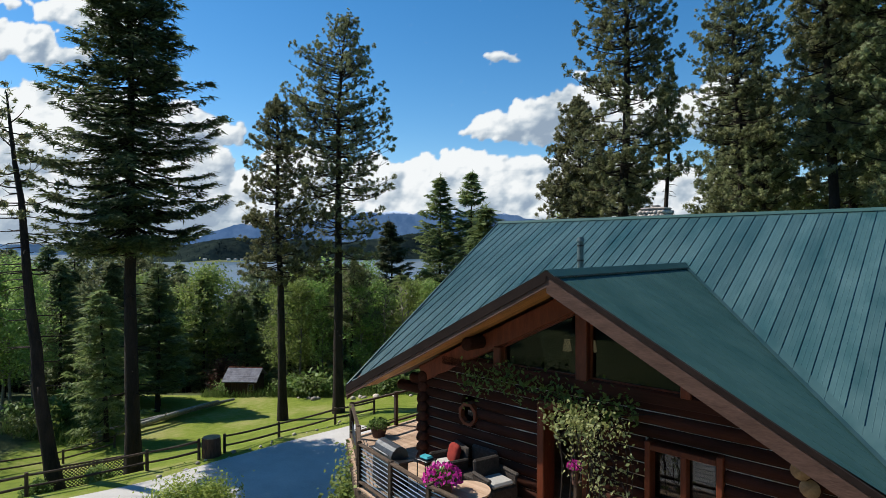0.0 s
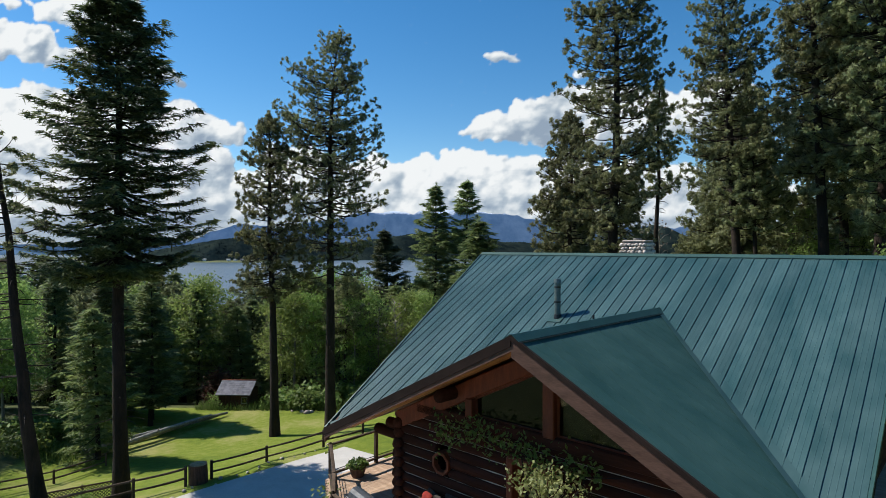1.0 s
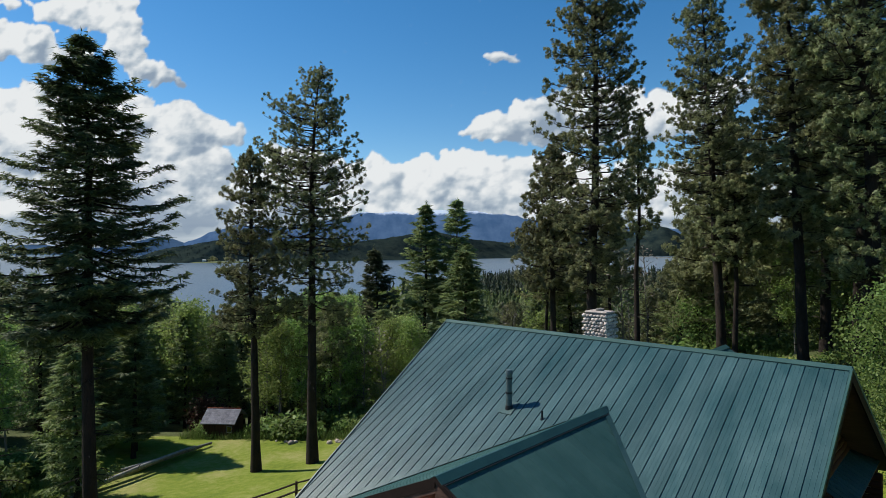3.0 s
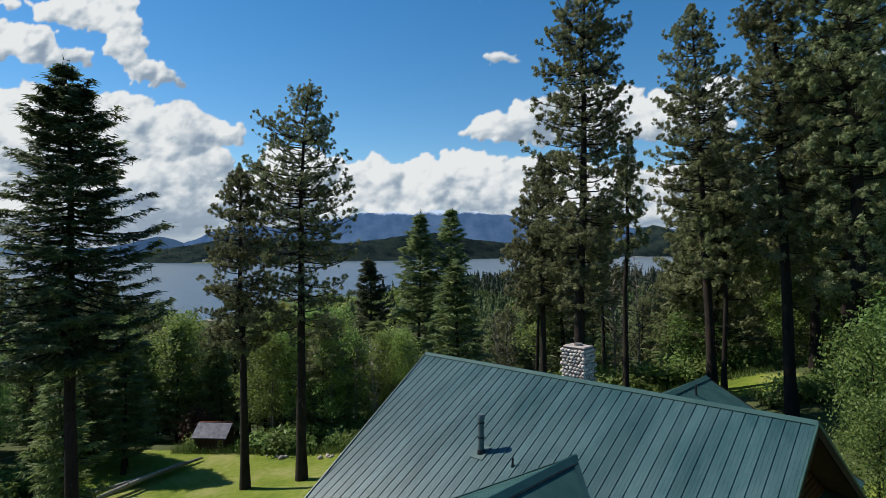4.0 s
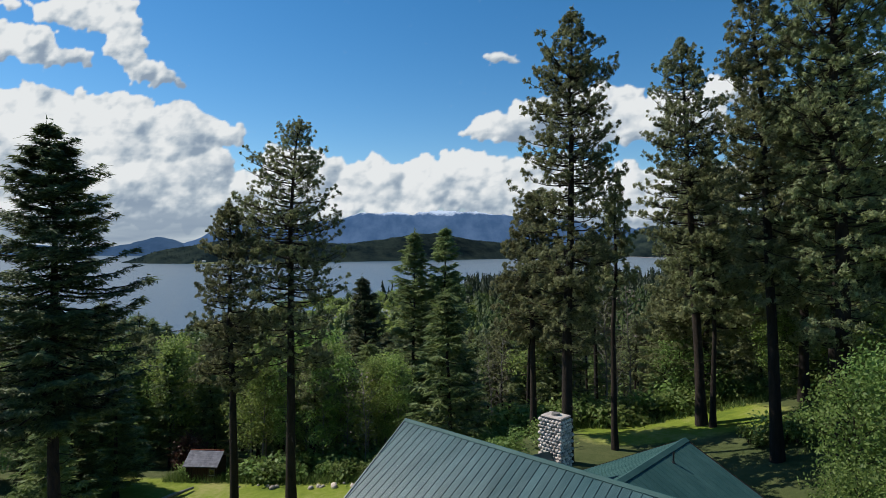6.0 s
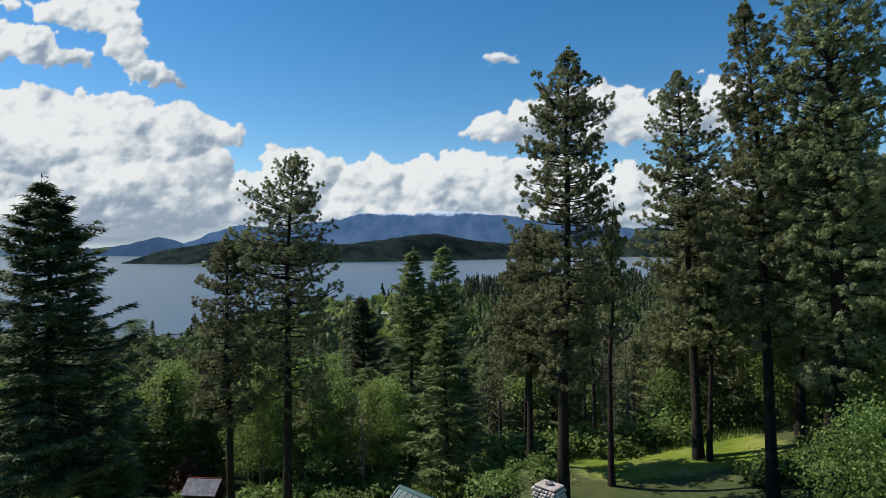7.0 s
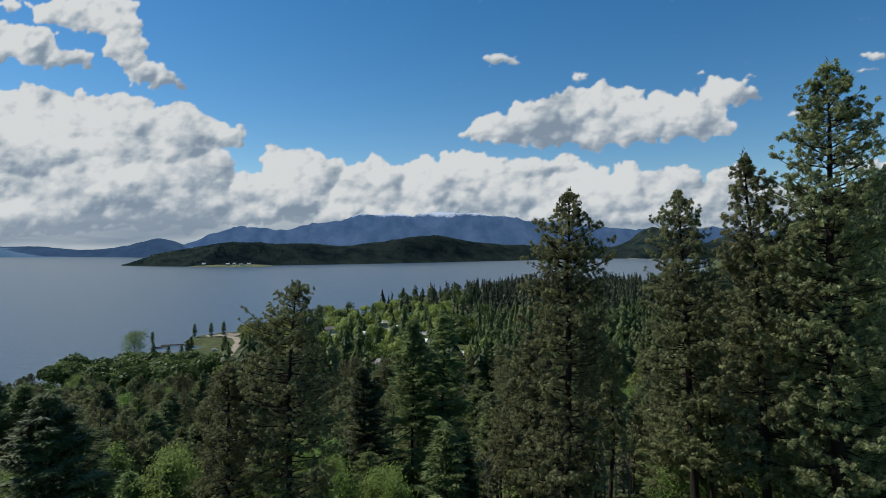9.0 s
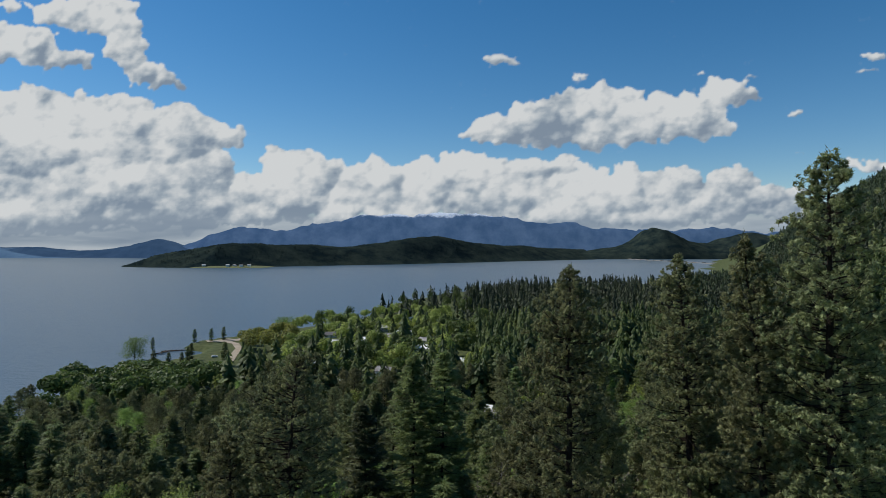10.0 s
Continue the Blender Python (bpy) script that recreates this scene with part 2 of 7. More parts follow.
def hill_material(name, dark, light, scale, snow=None, glow=0.0):
    m, n, l, b = material(name)
    tc = n.new("ShaderNodeTexCoord")
    ns = n.new("ShaderNodeTexNoise")
    ns.inputs["Scale"].default_value, ns.inputs["Detail"].default_value, ns.inputs["Roughness"].default_value = scale, 7, 0.65
    l.new(tc.outputs["Object"], ns.inputs["Vector"])
    r = ramp_of(n, [(0.38, dark), (0.68, light)])
    l.new(ns.outputs[0], r.inputs[0])
    out = r.outputs[0]
    if snow:
        sep = n.new("ShaderNodeSeparateXYZ")
        l.new(tc.outputs["Object"], sep.inputs[0])
        a = n.new("ShaderNodeMath")
        a.operation = "MULTIPLY_ADD"
        a.inputs[1].default_value = 130
        l.new(ns.outputs[0], a.inputs[0])
        l.new(sep.outputs["Z"], a.inputs[2])
        st = n.new("ShaderNodeMapRange")
        st.inputs["From Min"].default_value, st.inputs["From Max"].default_value = snow, snow + 25
        l.new(a.outputs[0], st.inputs["Value"])
        mix = n.new("ShaderNodeMix")
        mix.data_type = "RGBA"
        l.new(st.outputs[0], mix.inputs[0])
        l.new(out, mix.inputs[6])
        mix.inputs[7].default_value = (0.6, 0.66, 0.75, 1)
        out = mix.outputs[2]
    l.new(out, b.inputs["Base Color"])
    # Emission carries painted distance haze; glow 0 leaves a hill without it.
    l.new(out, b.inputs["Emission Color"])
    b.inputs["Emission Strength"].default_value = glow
    b.inputs["Roughness"].default_value, b.inputs["Specular IOR Level"].default_value = 1.0, 0.0
    return m


M_GROUND, M_WATER = ground_material(), water_material()


# ---- building blocks ----
def mesh_of(name, verts, faces, mat, smooth=False):
    me = bpy.data.meshes.new(name)
    me.from_pydata([tuple(v) for v in verts], [], [tuple(f) for f in faces])
    me.materials.append(mat)
    if smooth:
        me.polygons.foreach_set("use_smooth", [True] * len(me.polygons))
    return me


def part(name, bm, mat, parent=None, label="", at=None, smooth=False):
    """Links a bmesh, or a finished mesh, as one object under a thing or a part."""
    if isinstance(bm, bpy.types.Mesh):
        me = bm
    else:
        bmesh.ops.recalc_face_normals(bm, faces=bm.faces)
        me = bpy.data.meshes.new(name)
        bm.to_mesh(me)
        bm.free()
        me.materials.append(mat)
        if smooth:
            me.polygons.foreach_set("use_smooth", [True] * len(me.polygons))
    ob = new(name, me)
    ob.parent = parent
    if at is not None:
        ob.matrix_basis = at
    if label:
        ob["label"] = label
    return ob


def thing(name, label, category, at=None, group="", kind=""):
    ob = new(name)
    if at is not None:
        ob.matrix_basis = at
    return tagged(ob, label, category, group, kind)


def box(sx, sy, sz, at=(0, 0, 0), bevel=0.0, bm=None, rot=None):
    """A box with its centre at a point, its edges rounded off."""
    bm = bm or bmesh.new()
    m = Matrix.Translation(at) @ (rot.to_4x4() if rot else Matrix()) @ Matrix.Diagonal((sx, sy, sz, 1))
    made = bmesh.ops.create_cube(bm, size=1.0, matrix=m)
    if bevel:
        es = list({e for v in made["verts"] for e in v.link_edges})
        bmesh.ops.bevel(bm, geom=es, offset=bevel, segments=1, affect="EDGES")
    return bm


def rod(p, q, r1, r2=None, sides=10, bm=None, bend=0.0):
    """A round bar between two points, which may taper and sag."""
    bm = bm or bmesh.new()
    r2 = r1 if r2 is None else r2
    p, q = Vector(p), Vector(q)
    d = (q - p).normalized()
    e = d.orthogonal().normalized()
    f = d.cross(e)
    rings, steps = [], 5 if bend else 1
    for i in range(steps + 1):
        s = i / steps
        c = p.lerp(q, s) + Vector((0, 0, bend * 4 * s * (1 - s)))
        r = r1 + (r2 - r1) * s
        rings.append([bm.verts.new(c + (e * math.cos(2 * math.pi * k / sides) + f * math.sin(2 * math.pi * k / sides)) * r) for k in range(sides)])
    for a, b in zip(rings, rings[1:]):
        for k in range(sides):
            bm.faces.new((a[k], a[(k + 1) % sides], b[(k + 1) % sides], b[k]))
    bm.faces.new(rings[0][::-1])
    bm.faces.new(rings[-1])
    return bm


def slab(corners, thick, bm=None, down=True):
    """A plate with these upper corners and a thickness below them, straight down or along its normal."""
    bm = bm or bmesh.new()
    cs = [Vector(c) for c in corners]
    nrm = (cs[1] - cs[0]).cross(cs[2] - cs[0]).normalized()
    if nrm.z < 0:
        nrm = -nrm
    off = Vector((0, 0, -thick)) if down else nrm * -thick
    top = [bm.verts.new(c) for c in cs]
    low = [bm.verts.new(c + off) for c in cs]
    bm.faces.new(top)
    bm.faces.new(low[::-1])
    for i in range(len(cs)):
        j = (i + 1) % len(cs)
        bm.faces.new((top[i], low[i], low[j], top[j]))
    return bm


# ---- the lie of the land ----
LAKE_Z = -66.0


def smooth(a, b, v):
    t = np.clip((v - a) / (b - a), 0, 1)
    return t * t * (3 - 2 * t)


def value_noise(x, y, seed=0):
    """Smooth random heights between 0 and 1 over a plan."""
    xi, yi = np.floor(x).astype(np.int64), np.floor(y).astype(np.int64)
    fx, fy = x - xi, y - yi
    fx, fy = fx * fx * (3 - 2 * fx), fy * fy * (3 - 2 * fy)

    def h(i, j):
        k = (i * 374761393 + j * 668265263 + seed * 982451653) & 0xFFFFFFFF
        k = ((k ^ (k >> 13)) * 1274126177) & 0xFFFFFFFF
        return ((k ^ (k >> 16)) & 0xFFFF) / 65535.0
    a = h(xi, yi) * (1 - fx) + h(xi + 1, yi) * fx
    b = h(xi, yi + 1) * (1 - fx) + h(xi + 1, yi + 1) * fx
    return a * (1 - fy) + b * fy


def fbm(x, y, octaves=5, seed=0, gain=0.5):
    s, amp, tot = 0.0, 1.0, 0.0
    for i in range(octaves):
        s = s + amp * value_noise(x * 2 ** i + 17.3 * i, y * 2 ** i - 9.1 * i, seed + i)
        tot += amp
        amp *= gain
    return s / tot


def shore(x):
    return np.interp(x, [-262, -246, -222, -205, -190, -150, -92, -68, 4, 123, 250, 455, 900, 1400], [480, 500, 536, 548, 575, 615, 700, 890, 1075, 1230, 1268, 1328, 1700, 2400])


def west(y):
    """How far the land reaches to the lake on its other side."""
    return np.interp(y, [180, 228, 250, 295, 375, 405, 440, 490, 530, 560], [-190, -172, -178, -197, -228, -240, -240, -247, -228, -215])


def ground_z(x, y):
    x, y = np.asarray(x, float), np.asarray(y, float)
    left = np.interp(y, [-80, 8, 18, 24, 30, 36, 43, 50, 62, 80, 110, 160, 250, 400, 600], [-7.6, -8.1, -8.4, -9.0, -10.1, -11.2, -12.2, -12.9, -15.5, -21, -31, -42, -54, -61, -64])
    right = np.interp(y, [-80, 8, 30, 44, 52, 62, 80, 110, 160, 250, 400, 600], [-5.5, -6.0, -6.2, -6.9, -8.2, -11, -17, -27, -39, -52, -60, -63])
    # the drive lies level; from the fence along it the lawn falls away
    fence = 24.0 + np.where(x > -9.5, 1.07, 0.8) * (x + 9.5)
    away = np.maximum(0, y - np.clip(fence, 8, 30))
    lawn = -8.6 - 4.8 * (1 - np.exp(-away / 13.0))
    left = lawn + (left - lawn) * np.maximum(smooth(45, 58, y), smooth(-19, -30, x))
    z = left + (right - left) * smooth(0, 9, x - 0.1 * (y - 20))
    z = z + 5.0 * smooth(16, 40, x) * smooth(80, 30, y)
    z = z + 0.6 * np.maximum(0, x - (75 + 0.455 * np.maximum(y, 0))) * smooth(60, 200, y)
    z = z + (fbm(x * 0.12, y * 0.12, 3, 5) - 0.5) * (0.35 + 1.2 * smooth(45, 90, y))
    z = z - 0.06 * np.maximum(0, y - shore(x)) - 2.0 * np.maximum(0, west(y) - x) * smooth(180, 260, y)
    z = z - 9 * smooth(1.0, 0.6, np.hypot((x + 208) / 15, (y - 472) / 34))
    z = z - 9 * smooth(-0.428, -0.436, x / np.maximum(y, 1)) * smooth(-0.482, -0.474, x / np.maximum(y, 1)) * smooth(452, 460, y) * smooth(545, 535, y)
    return np.maximum(z, LAKE_Z - 12)


def axis(*runs):
    out = []
    for a, b, n in runs:
        out.extend(np.linspace(a, b, n, endpoint=False))
    return np.array(out)


def sheet(name, xs, ys, zfun, mat, lawn=None):
    gx, gy = np.meshgrid(xs, ys)
    gz = zfun(gx, gy)
    v = np.stack([gx, gy, gz], -1).reshape(-1, 3)
    nx = len(xs)
    i = (np.arange(len(ys) - 1)[:, None] * nx + np.arange(nx - 1)[None, :]).ravel()
    f = np.stack([i, i + 1, i + nx + 1, i + nx], -1)
    me = mesh_of(name, v.tolist(), f.tolist(), mat, True)
    if lawn is not None:
        a = me.attributes.new("lawn", "FLOAT", "POINT")
        a.data.foreach_set("value", lawn(gx, gy).ravel().astype(np.float32))
    return new(name, me)


def lawn_map(x, y):
    main = smooth(-27.5, -24.5, x + 0.25 * (y - 40)) * smooth(7, 3, x) * smooth(14, 18, y) * smooth(51.5, 48.5, y + 0.12 * (x + 8))
    back = smooth(11, 17, x) * smooth(32, 26, x) * smooth(39, 43, y) * smooth(51.5, 47.5, y)
    front = smooth(30, 20, y) * smooth(8, 14, x)
    return np.maximum(np.maximum(main, back), front)


XS = axis((-4900, -900, 12), (-900, -220, 24), (-220, -60, 32), (-60, 60, 110), (60, 220, 32), (220, 900, 34), (900, 4950, 14))
YS = axis((-900, -60, 14), (-60, -10, 12), (-10, 70, 80), (70, 200, 44), (200, 700, 60), (700, 1700, 50), (1700, 4970, 10))
ground = tagged(sheet("ground", XS, YS, ground_z, M_GROUND, lawn_map), "sloping ground with mown lawn and rough forest floor", "ground", kind="structure")
water = new("water", mesh_of("water", [(-4900, 100, LAKE_Z), (4900, 100, LAKE_Z), (4900, 4950, LAKE_Z), (-4900, 4950, LAKE_Z)], [(0, 1, 2, 3)], M_WATER))
tagged(water, "wide calm blue-grey lake below forested hills", "lake", kind="structure")


# ---- far shore ----
def hill_sheet(name, label, x0, x1, y0, y1, nx, ny, top, mat):
    ob = sheet(name, np.linspace(x0, x1, nx), np.linspace(y0, y1, ny), top, mat)
    return tagged(ob, label, "hill", kind="structure")


# Forest colour leans to blue so that it carries some distance haze.
M_PENINSULA = hill_material("far_forest", (0.009, 0.017, 0.019), (0.034, 0.046, 0.037), 0.014)
# Aerial haze is put into these blues and their glow; no light source.
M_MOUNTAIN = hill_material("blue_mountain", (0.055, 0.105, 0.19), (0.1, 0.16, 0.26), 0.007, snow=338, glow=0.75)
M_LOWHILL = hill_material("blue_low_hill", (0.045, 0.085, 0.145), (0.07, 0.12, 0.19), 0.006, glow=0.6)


def peninsula_z(x, y):
    """A low wooded ridge that runs away from the viewer to the right."""
    s = np.interp(x, [-1450, -1300, -1000, -700, -300, 100, 500, 1000], [0, 0.35, 0.78, 0.74, 0.75, 0.95, 0.72, 0.5])
    mid = np.interp(x, [-1450, -1000, -200, 400, 1000], [2620, 2680, 3250, 3800, 4350])
    half = np.interp(x, [-1450, -1250, -900, 1000], [60, 190, 300, 420])
    r = np.clip(np.abs(y - mid) / half, 0, 1)
    h = (np.cos(r * math.pi) + 1) / 2
    n = fbm(x * 0.004, y * 0.004, 5, 21)
    return LAKE_Z - 4 + (135 * s * h * (0.8 + 0.4 * n)) * (1 + 0.25 * np.exp(-((x + 130) / 170) ** 2))


hill_sheet("peninsula", "dark forested peninsula across the lake", -1460, 1050, 2300, 4780, 170, 120, peninsula_z, M_PENINSULA)
hill_sheet("round_hill", "dark rounded forested hill beyond the lake", 700, 3000, 4100, 4900, 120, 30,
           lambda x, y: LAKE_Z - 5 + (225 * np.exp(-((x - 1660) / 260) ** 2) + 60 * np.exp(-((x - 1200) / 240) ** 2) + 190 * np.exp(-((x - 2350) / 380) ** 2)) * (0.75 + 0.5 * fbm(x * 0.005, y * 0.005, 5, 3)) * np.sin(np.clip((y - 4100) / 800, 0, 1) * math.pi) ** 0.7, M_PENINSULA)
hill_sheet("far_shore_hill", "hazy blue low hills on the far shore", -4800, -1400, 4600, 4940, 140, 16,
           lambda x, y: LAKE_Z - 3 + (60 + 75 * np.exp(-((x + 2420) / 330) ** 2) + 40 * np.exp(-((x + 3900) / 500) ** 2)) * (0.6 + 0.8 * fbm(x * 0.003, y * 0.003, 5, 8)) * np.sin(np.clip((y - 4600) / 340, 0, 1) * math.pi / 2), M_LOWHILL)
hill_sheet("mountain_range", "mountain range coloured with blue haze, with traces of snow", -2300, 4600, 4780, 4960, 260, 14,
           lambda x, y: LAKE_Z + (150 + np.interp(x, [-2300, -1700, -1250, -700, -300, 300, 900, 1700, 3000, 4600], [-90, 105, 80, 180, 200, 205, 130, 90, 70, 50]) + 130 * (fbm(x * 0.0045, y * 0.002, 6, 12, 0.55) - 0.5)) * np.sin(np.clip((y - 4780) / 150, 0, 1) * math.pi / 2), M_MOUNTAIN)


M_MEADOW = surface("pale_meadow", (0.07, 0.085, 0.035), (0.14, 0.15, 0.06), scale=0.02, bump=0, rough=0.95, piece=False)
tagged(sheet("meadow", np.linspace(-1110, -720, 50), np.linspace(2420, 2580, 20), lambda x, y: LAKE_Z + 7 - 9 * (np.abs((x + 915) / 190) ** 3 + np.maximum(0, (2490 - y) / 60) ** 3), M_MEADOW), "pale green meadow by the far shore", "meadow", kind="structure")


# ---- clouds, on a backdrop behind the mountains ----
def blurred(a, n):
    """A soft copy of a grid of values."""
    for _ in range(n):
        p = np.pad(a, 1, mode="edge")
        a = (p[1:-1, 1:-1] * 2 + p[:-2, 1:-1] + p[2:, 1:-1] + p[1:-1, :-2] + p[1:-1, 2:]) / 6
    return a


def cloud_backdrop():
    d = 4985.0
    nx, nz = 760, 236
    us = np.linspace(-0.85, 0.85, nx)
    vs = np.linspace(-0.02, 0.50, nz)
    gu, gv = np.meshgrid(us, vs)
    rng = np.random.default_rng(404)
    # every cloud is a heap of puffs: right, up, half width, half height, in thousandths of the distance
    heaps = (
        [(-700, 180, 150, 92), (-560, 195, 120, 62), (-460, 190, 85, 48), (-425, 130, 62, 50), (-600, 110, 220, 60), (-430, 85, 110, 45), (-720, 225, 90, 52), (-375, 192, 34, 16), (-700, 65, 130, 40), (-500, 75, 150, 36), (-610, 232, 80, 36), (-510, 212, 90, 36)],
        [(-722, 345, 70, 34), (-655, 322, 52, 20), (-760, 372, 40, 16), (-615, 405, 92, 30), (-560, 385, 48, 26), (-545, 345, 30, 36), (-508, 305, 40, 22), (-474, 288, 22, 14), (-745, 412, 40, 10)],
        [(-264, 142, 46, 36), (-215, 128, 42, 34), (-262, 95, 75, 44), (-318, 100, 40, 28)],
        [(-120, 112, 70, 36), (-40, 120, 60, 34), (-80, 85, 120, 32), (60, 128, 85, 36), (150, 138, 80, 20), (110, 92, 110, 34), (205, 142, 40, 16), (185, 108, 70, 26)],
        [(255, 125, 48, 18), (330, 118, 56, 24), (280, 88, 110, 36), (400, 104, 60, 34), (490, 112, 50, 30), (450, 80, 120, 34), (560, 92, 66, 24), (610, 100, 22, 10)],
        [(110, 206, 66, 24), (190, 228, 70, 34), (270, 244, 70, 38), (350, 226, 80, 38), (430, 230, 60, 36), (490, 266, 58, 26), (250, 190, 150, 22), (62, 190, 44, 8), (300, 212, 200, 30), (160, 206, 110, 24)],
        [(-700, 38, 170, 16), (-500, 44, 160, 18), (-300, 54, 130, 20), (-100, 60, 170, 22), (150, 60, 180, 22), (380, 58, 180, 22), (590, 62, 110, 18), (735, 142, 55, 14)],
        [(98, 320, 24, 9), (120, 312, 14, 5), (604, 230, 18, 7), (613, 166, 6, 4), (742, 332, 22, 7), (735, 306, 16, 4), (432, 300, 14, 4), (228, 290, 20, 4), (530, 292, 14, 4)])
    warp = fbm(gu * 34 + 3, gv * 40, 4, 77, 0.6) - 0.5, fbm(gu * 34 + 40, gv * 40 + 9, 4, 91, 0.6) - 0.5
    wu, wv = gu + 0.045 * warp[0], gv + 0.036 * warp[1]
    high, tone = np.full(gu.shape, -1.0), np.zeros(gu.shape)
    du, dv = us[1] - us[0], vs[1] - vs[0]
    for heap in heaps:
        low = min(cv - rv for _, cv, _, rv in heap) / 1000
        top = max(cv + rv for _, cv, _, rv in heap) / 1000
        for cu, cv, ru, rv in heap:
            cu, cv, ru, rv = cu / 1000, cv / 1000, ru / 1000, rv / 1000
            count = int(34 + 13000 * ru * rv)
            for k in range(count):
                a, q = rng.uniform(0, 6.283), math.sqrt(rng.random())
                r = min(rv, 0.055) * (0.22 + 0.85 * rng.random() ** 2) * (1.15 - 0.5 * q)
                pu, pv = cu + math.cos(a) * q * (ru - 0.5 * r), cv + math.sin(a) * q * (rv - 0.5 * r)
                if pv < cv:
                    pv = cv + (pv - cv) * 0.75
                i0, i1 = int((pu - r - 0.02 - us[0]) / du), int((pu + r + 0.02 - us[0]) / du) + 2
                j0, j1 = int((pv - r - 0.02 - vs[0]) / dv), int((pv + r + 0.02 - vs[0]) / dv) + 2
                i0, j0, i1, j1 = max(i0, 0), max(j0, 0), min(i1, nx), min(j1, nz)
                if i0 >= i1 or j0 >= j1:
                    continue
                win = (slice(j0, j1), slice(i0, i1))
                s = 1 - ((wu[win] - pu) ** 2 + ((wv[win] - pv) * 1.15) ** 2) / (r * r)
                z = np.where(s > 0, r * np.sqrt(np.maximum(s, 0)) + 0.03 * (1 - q) - 0.02 * (pv - cv) / rv, -1.0)
                up = np.clip((pv - low) / (top - low), 0, 1)
                tone[win] = np.where(z > high[win], up, tone[win])
                high[win] = np.maximum(high[win], z)
    solid = (high > -0.9).astype(float)
    cover = blurred(solid, 2)
    fray = fbm(gu * 60, gv * 66, 4, 31, 0.6)
    streak = fbm(gu * 13 + 1, gv * 75, 4, 83, 0.6)
    thick = blurred(solid, 12)
    edge = 1 - smooth(0.6, 0.98, blurred(solid, 5))
    cover = np.clip(smooth(0.22, 1.0, cover + 1.25 * (fray - 0.5) * edge + 0.5 * (streak - 0.5) * edge) * smooth(0.02, 0.4, thick + 0.25 * (fray - 0.5)), 0, 1)
    body = np.where(solid > 0, high, 0.0)
    # Sun and shade on the puffs are computed into the backdrop's glowing colour.
    lit = 0.0
    for n, weight in ((1, 0.14), (4, 0.24), (11, 0.32), (26, 0.3)):
        h = blurred(body, n)
        gy, gx = np.gradient(h, dv, du)
        lit = lit + weight * (0.66 * -gy - 0.5 * -gx * 1.0 + 0.35) / np.sqrt(1 + 0.9 * (gx ** 2 + gy ** 2))
    billow = fbm(gu * 11 + 5, gv * 15 + 2, 5, 63, 0.6)
    lit = 0.42 + 0.75 * lit + 0.5 * (blurred(tone, 8) - 0.45) + 1.5 * (billow - 0.5) + 0.35 * (fray - 0.5) + 0.3 * (1 - thick)
    grain = fbm(gu * 42, gv * 60 + 7, 5, 17, 0.66)
    ridge = 1 - np.abs(2 * fbm(gu * 19 + 2, gv * 27, 5, 29, 0.58) - 1)
    lit = np.clip(lit + 0.5 * (streak - 0.5) + 0.8 * (grain - 0.5) + 0.55 * (ridge - 0.76) - 0.25 * smooth(0.07, 0.03, gv), 0, 1)
    # a trail of thin haze low over the horizon
    haze = 0.99 * smooth(0.1, 0.045, gv + 0.03 * (billow - 0.5))
    k = smooth(-0.3, 0.5, haze - cover)
    lit = lit * (1 - k) + (0.3 + 0.9 * (fbm(gu * 9, gv * 70, 4, 44) - 0.5)) * k
    cover = np.maximum(cover, haze)
    v = np.stack([gu * d, np.full(gu.shape, d), gv * d], -1).reshape(-1, 3)
    i = (np.arange(nz - 1)[:, None] * nx + np.arange(nx - 1)[None, :]).ravel()
    keep = np.stack([i, i + 1, i + nx + 1, i + nx], -1)
    busy = cover.ravel()[keep].max(1) > 0.01
    m, n, l, b = material("sunlit_cloud")
    at = n.new("ShaderNodeAttribute")
    at.attribute_name = "cloud"
    sep = n.new("ShaderNodeSeparateColor")
    l.new(at.outputs["Color"], sep.inputs[0])
    tint = ramp_of(n, [(0.0, (0.25, 0.32, 0.41)), (0.35, (0.39, 0.46, 0.53)), (0.65, (0.57, 0.62, 0.66)), (1.0, (0.75, 0.775, 0.785))])
    l.new(sep.outputs[1], tint.inputs[0])
    em, tr, mix = n.new("ShaderNodeEmission"), n.new("ShaderNodeBsdfTransparent"), n.new("ShaderNodeMixShader")
    l.new(tint.outputs[0], em.inputs["Color"])
    l.new(sep.outputs[0], mix.inputs[0])
    l.new(tr.outputs[0], mix.inputs[1])
    l.new(em.outputs[0], mix.inputs[2])
    l.new(mix.outputs[0], n["Material Output"].inputs["Surface"])
    me = mesh_of("backdrop", v.tolist(), keep[busy].tolist(), m)
    a = me.attributes.new("cloud", "FLOAT_COLOR", "POINT")
    a.data.foreach_set("color", np.stack([cover, lit, lit, np.ones_like(lit)], -1).ravel().astype(np.float32))
    tagged(new("backdrop", me), "white cumulus clouds in a blue sky", "clouds", kind="structure")


cloud_backdrop()


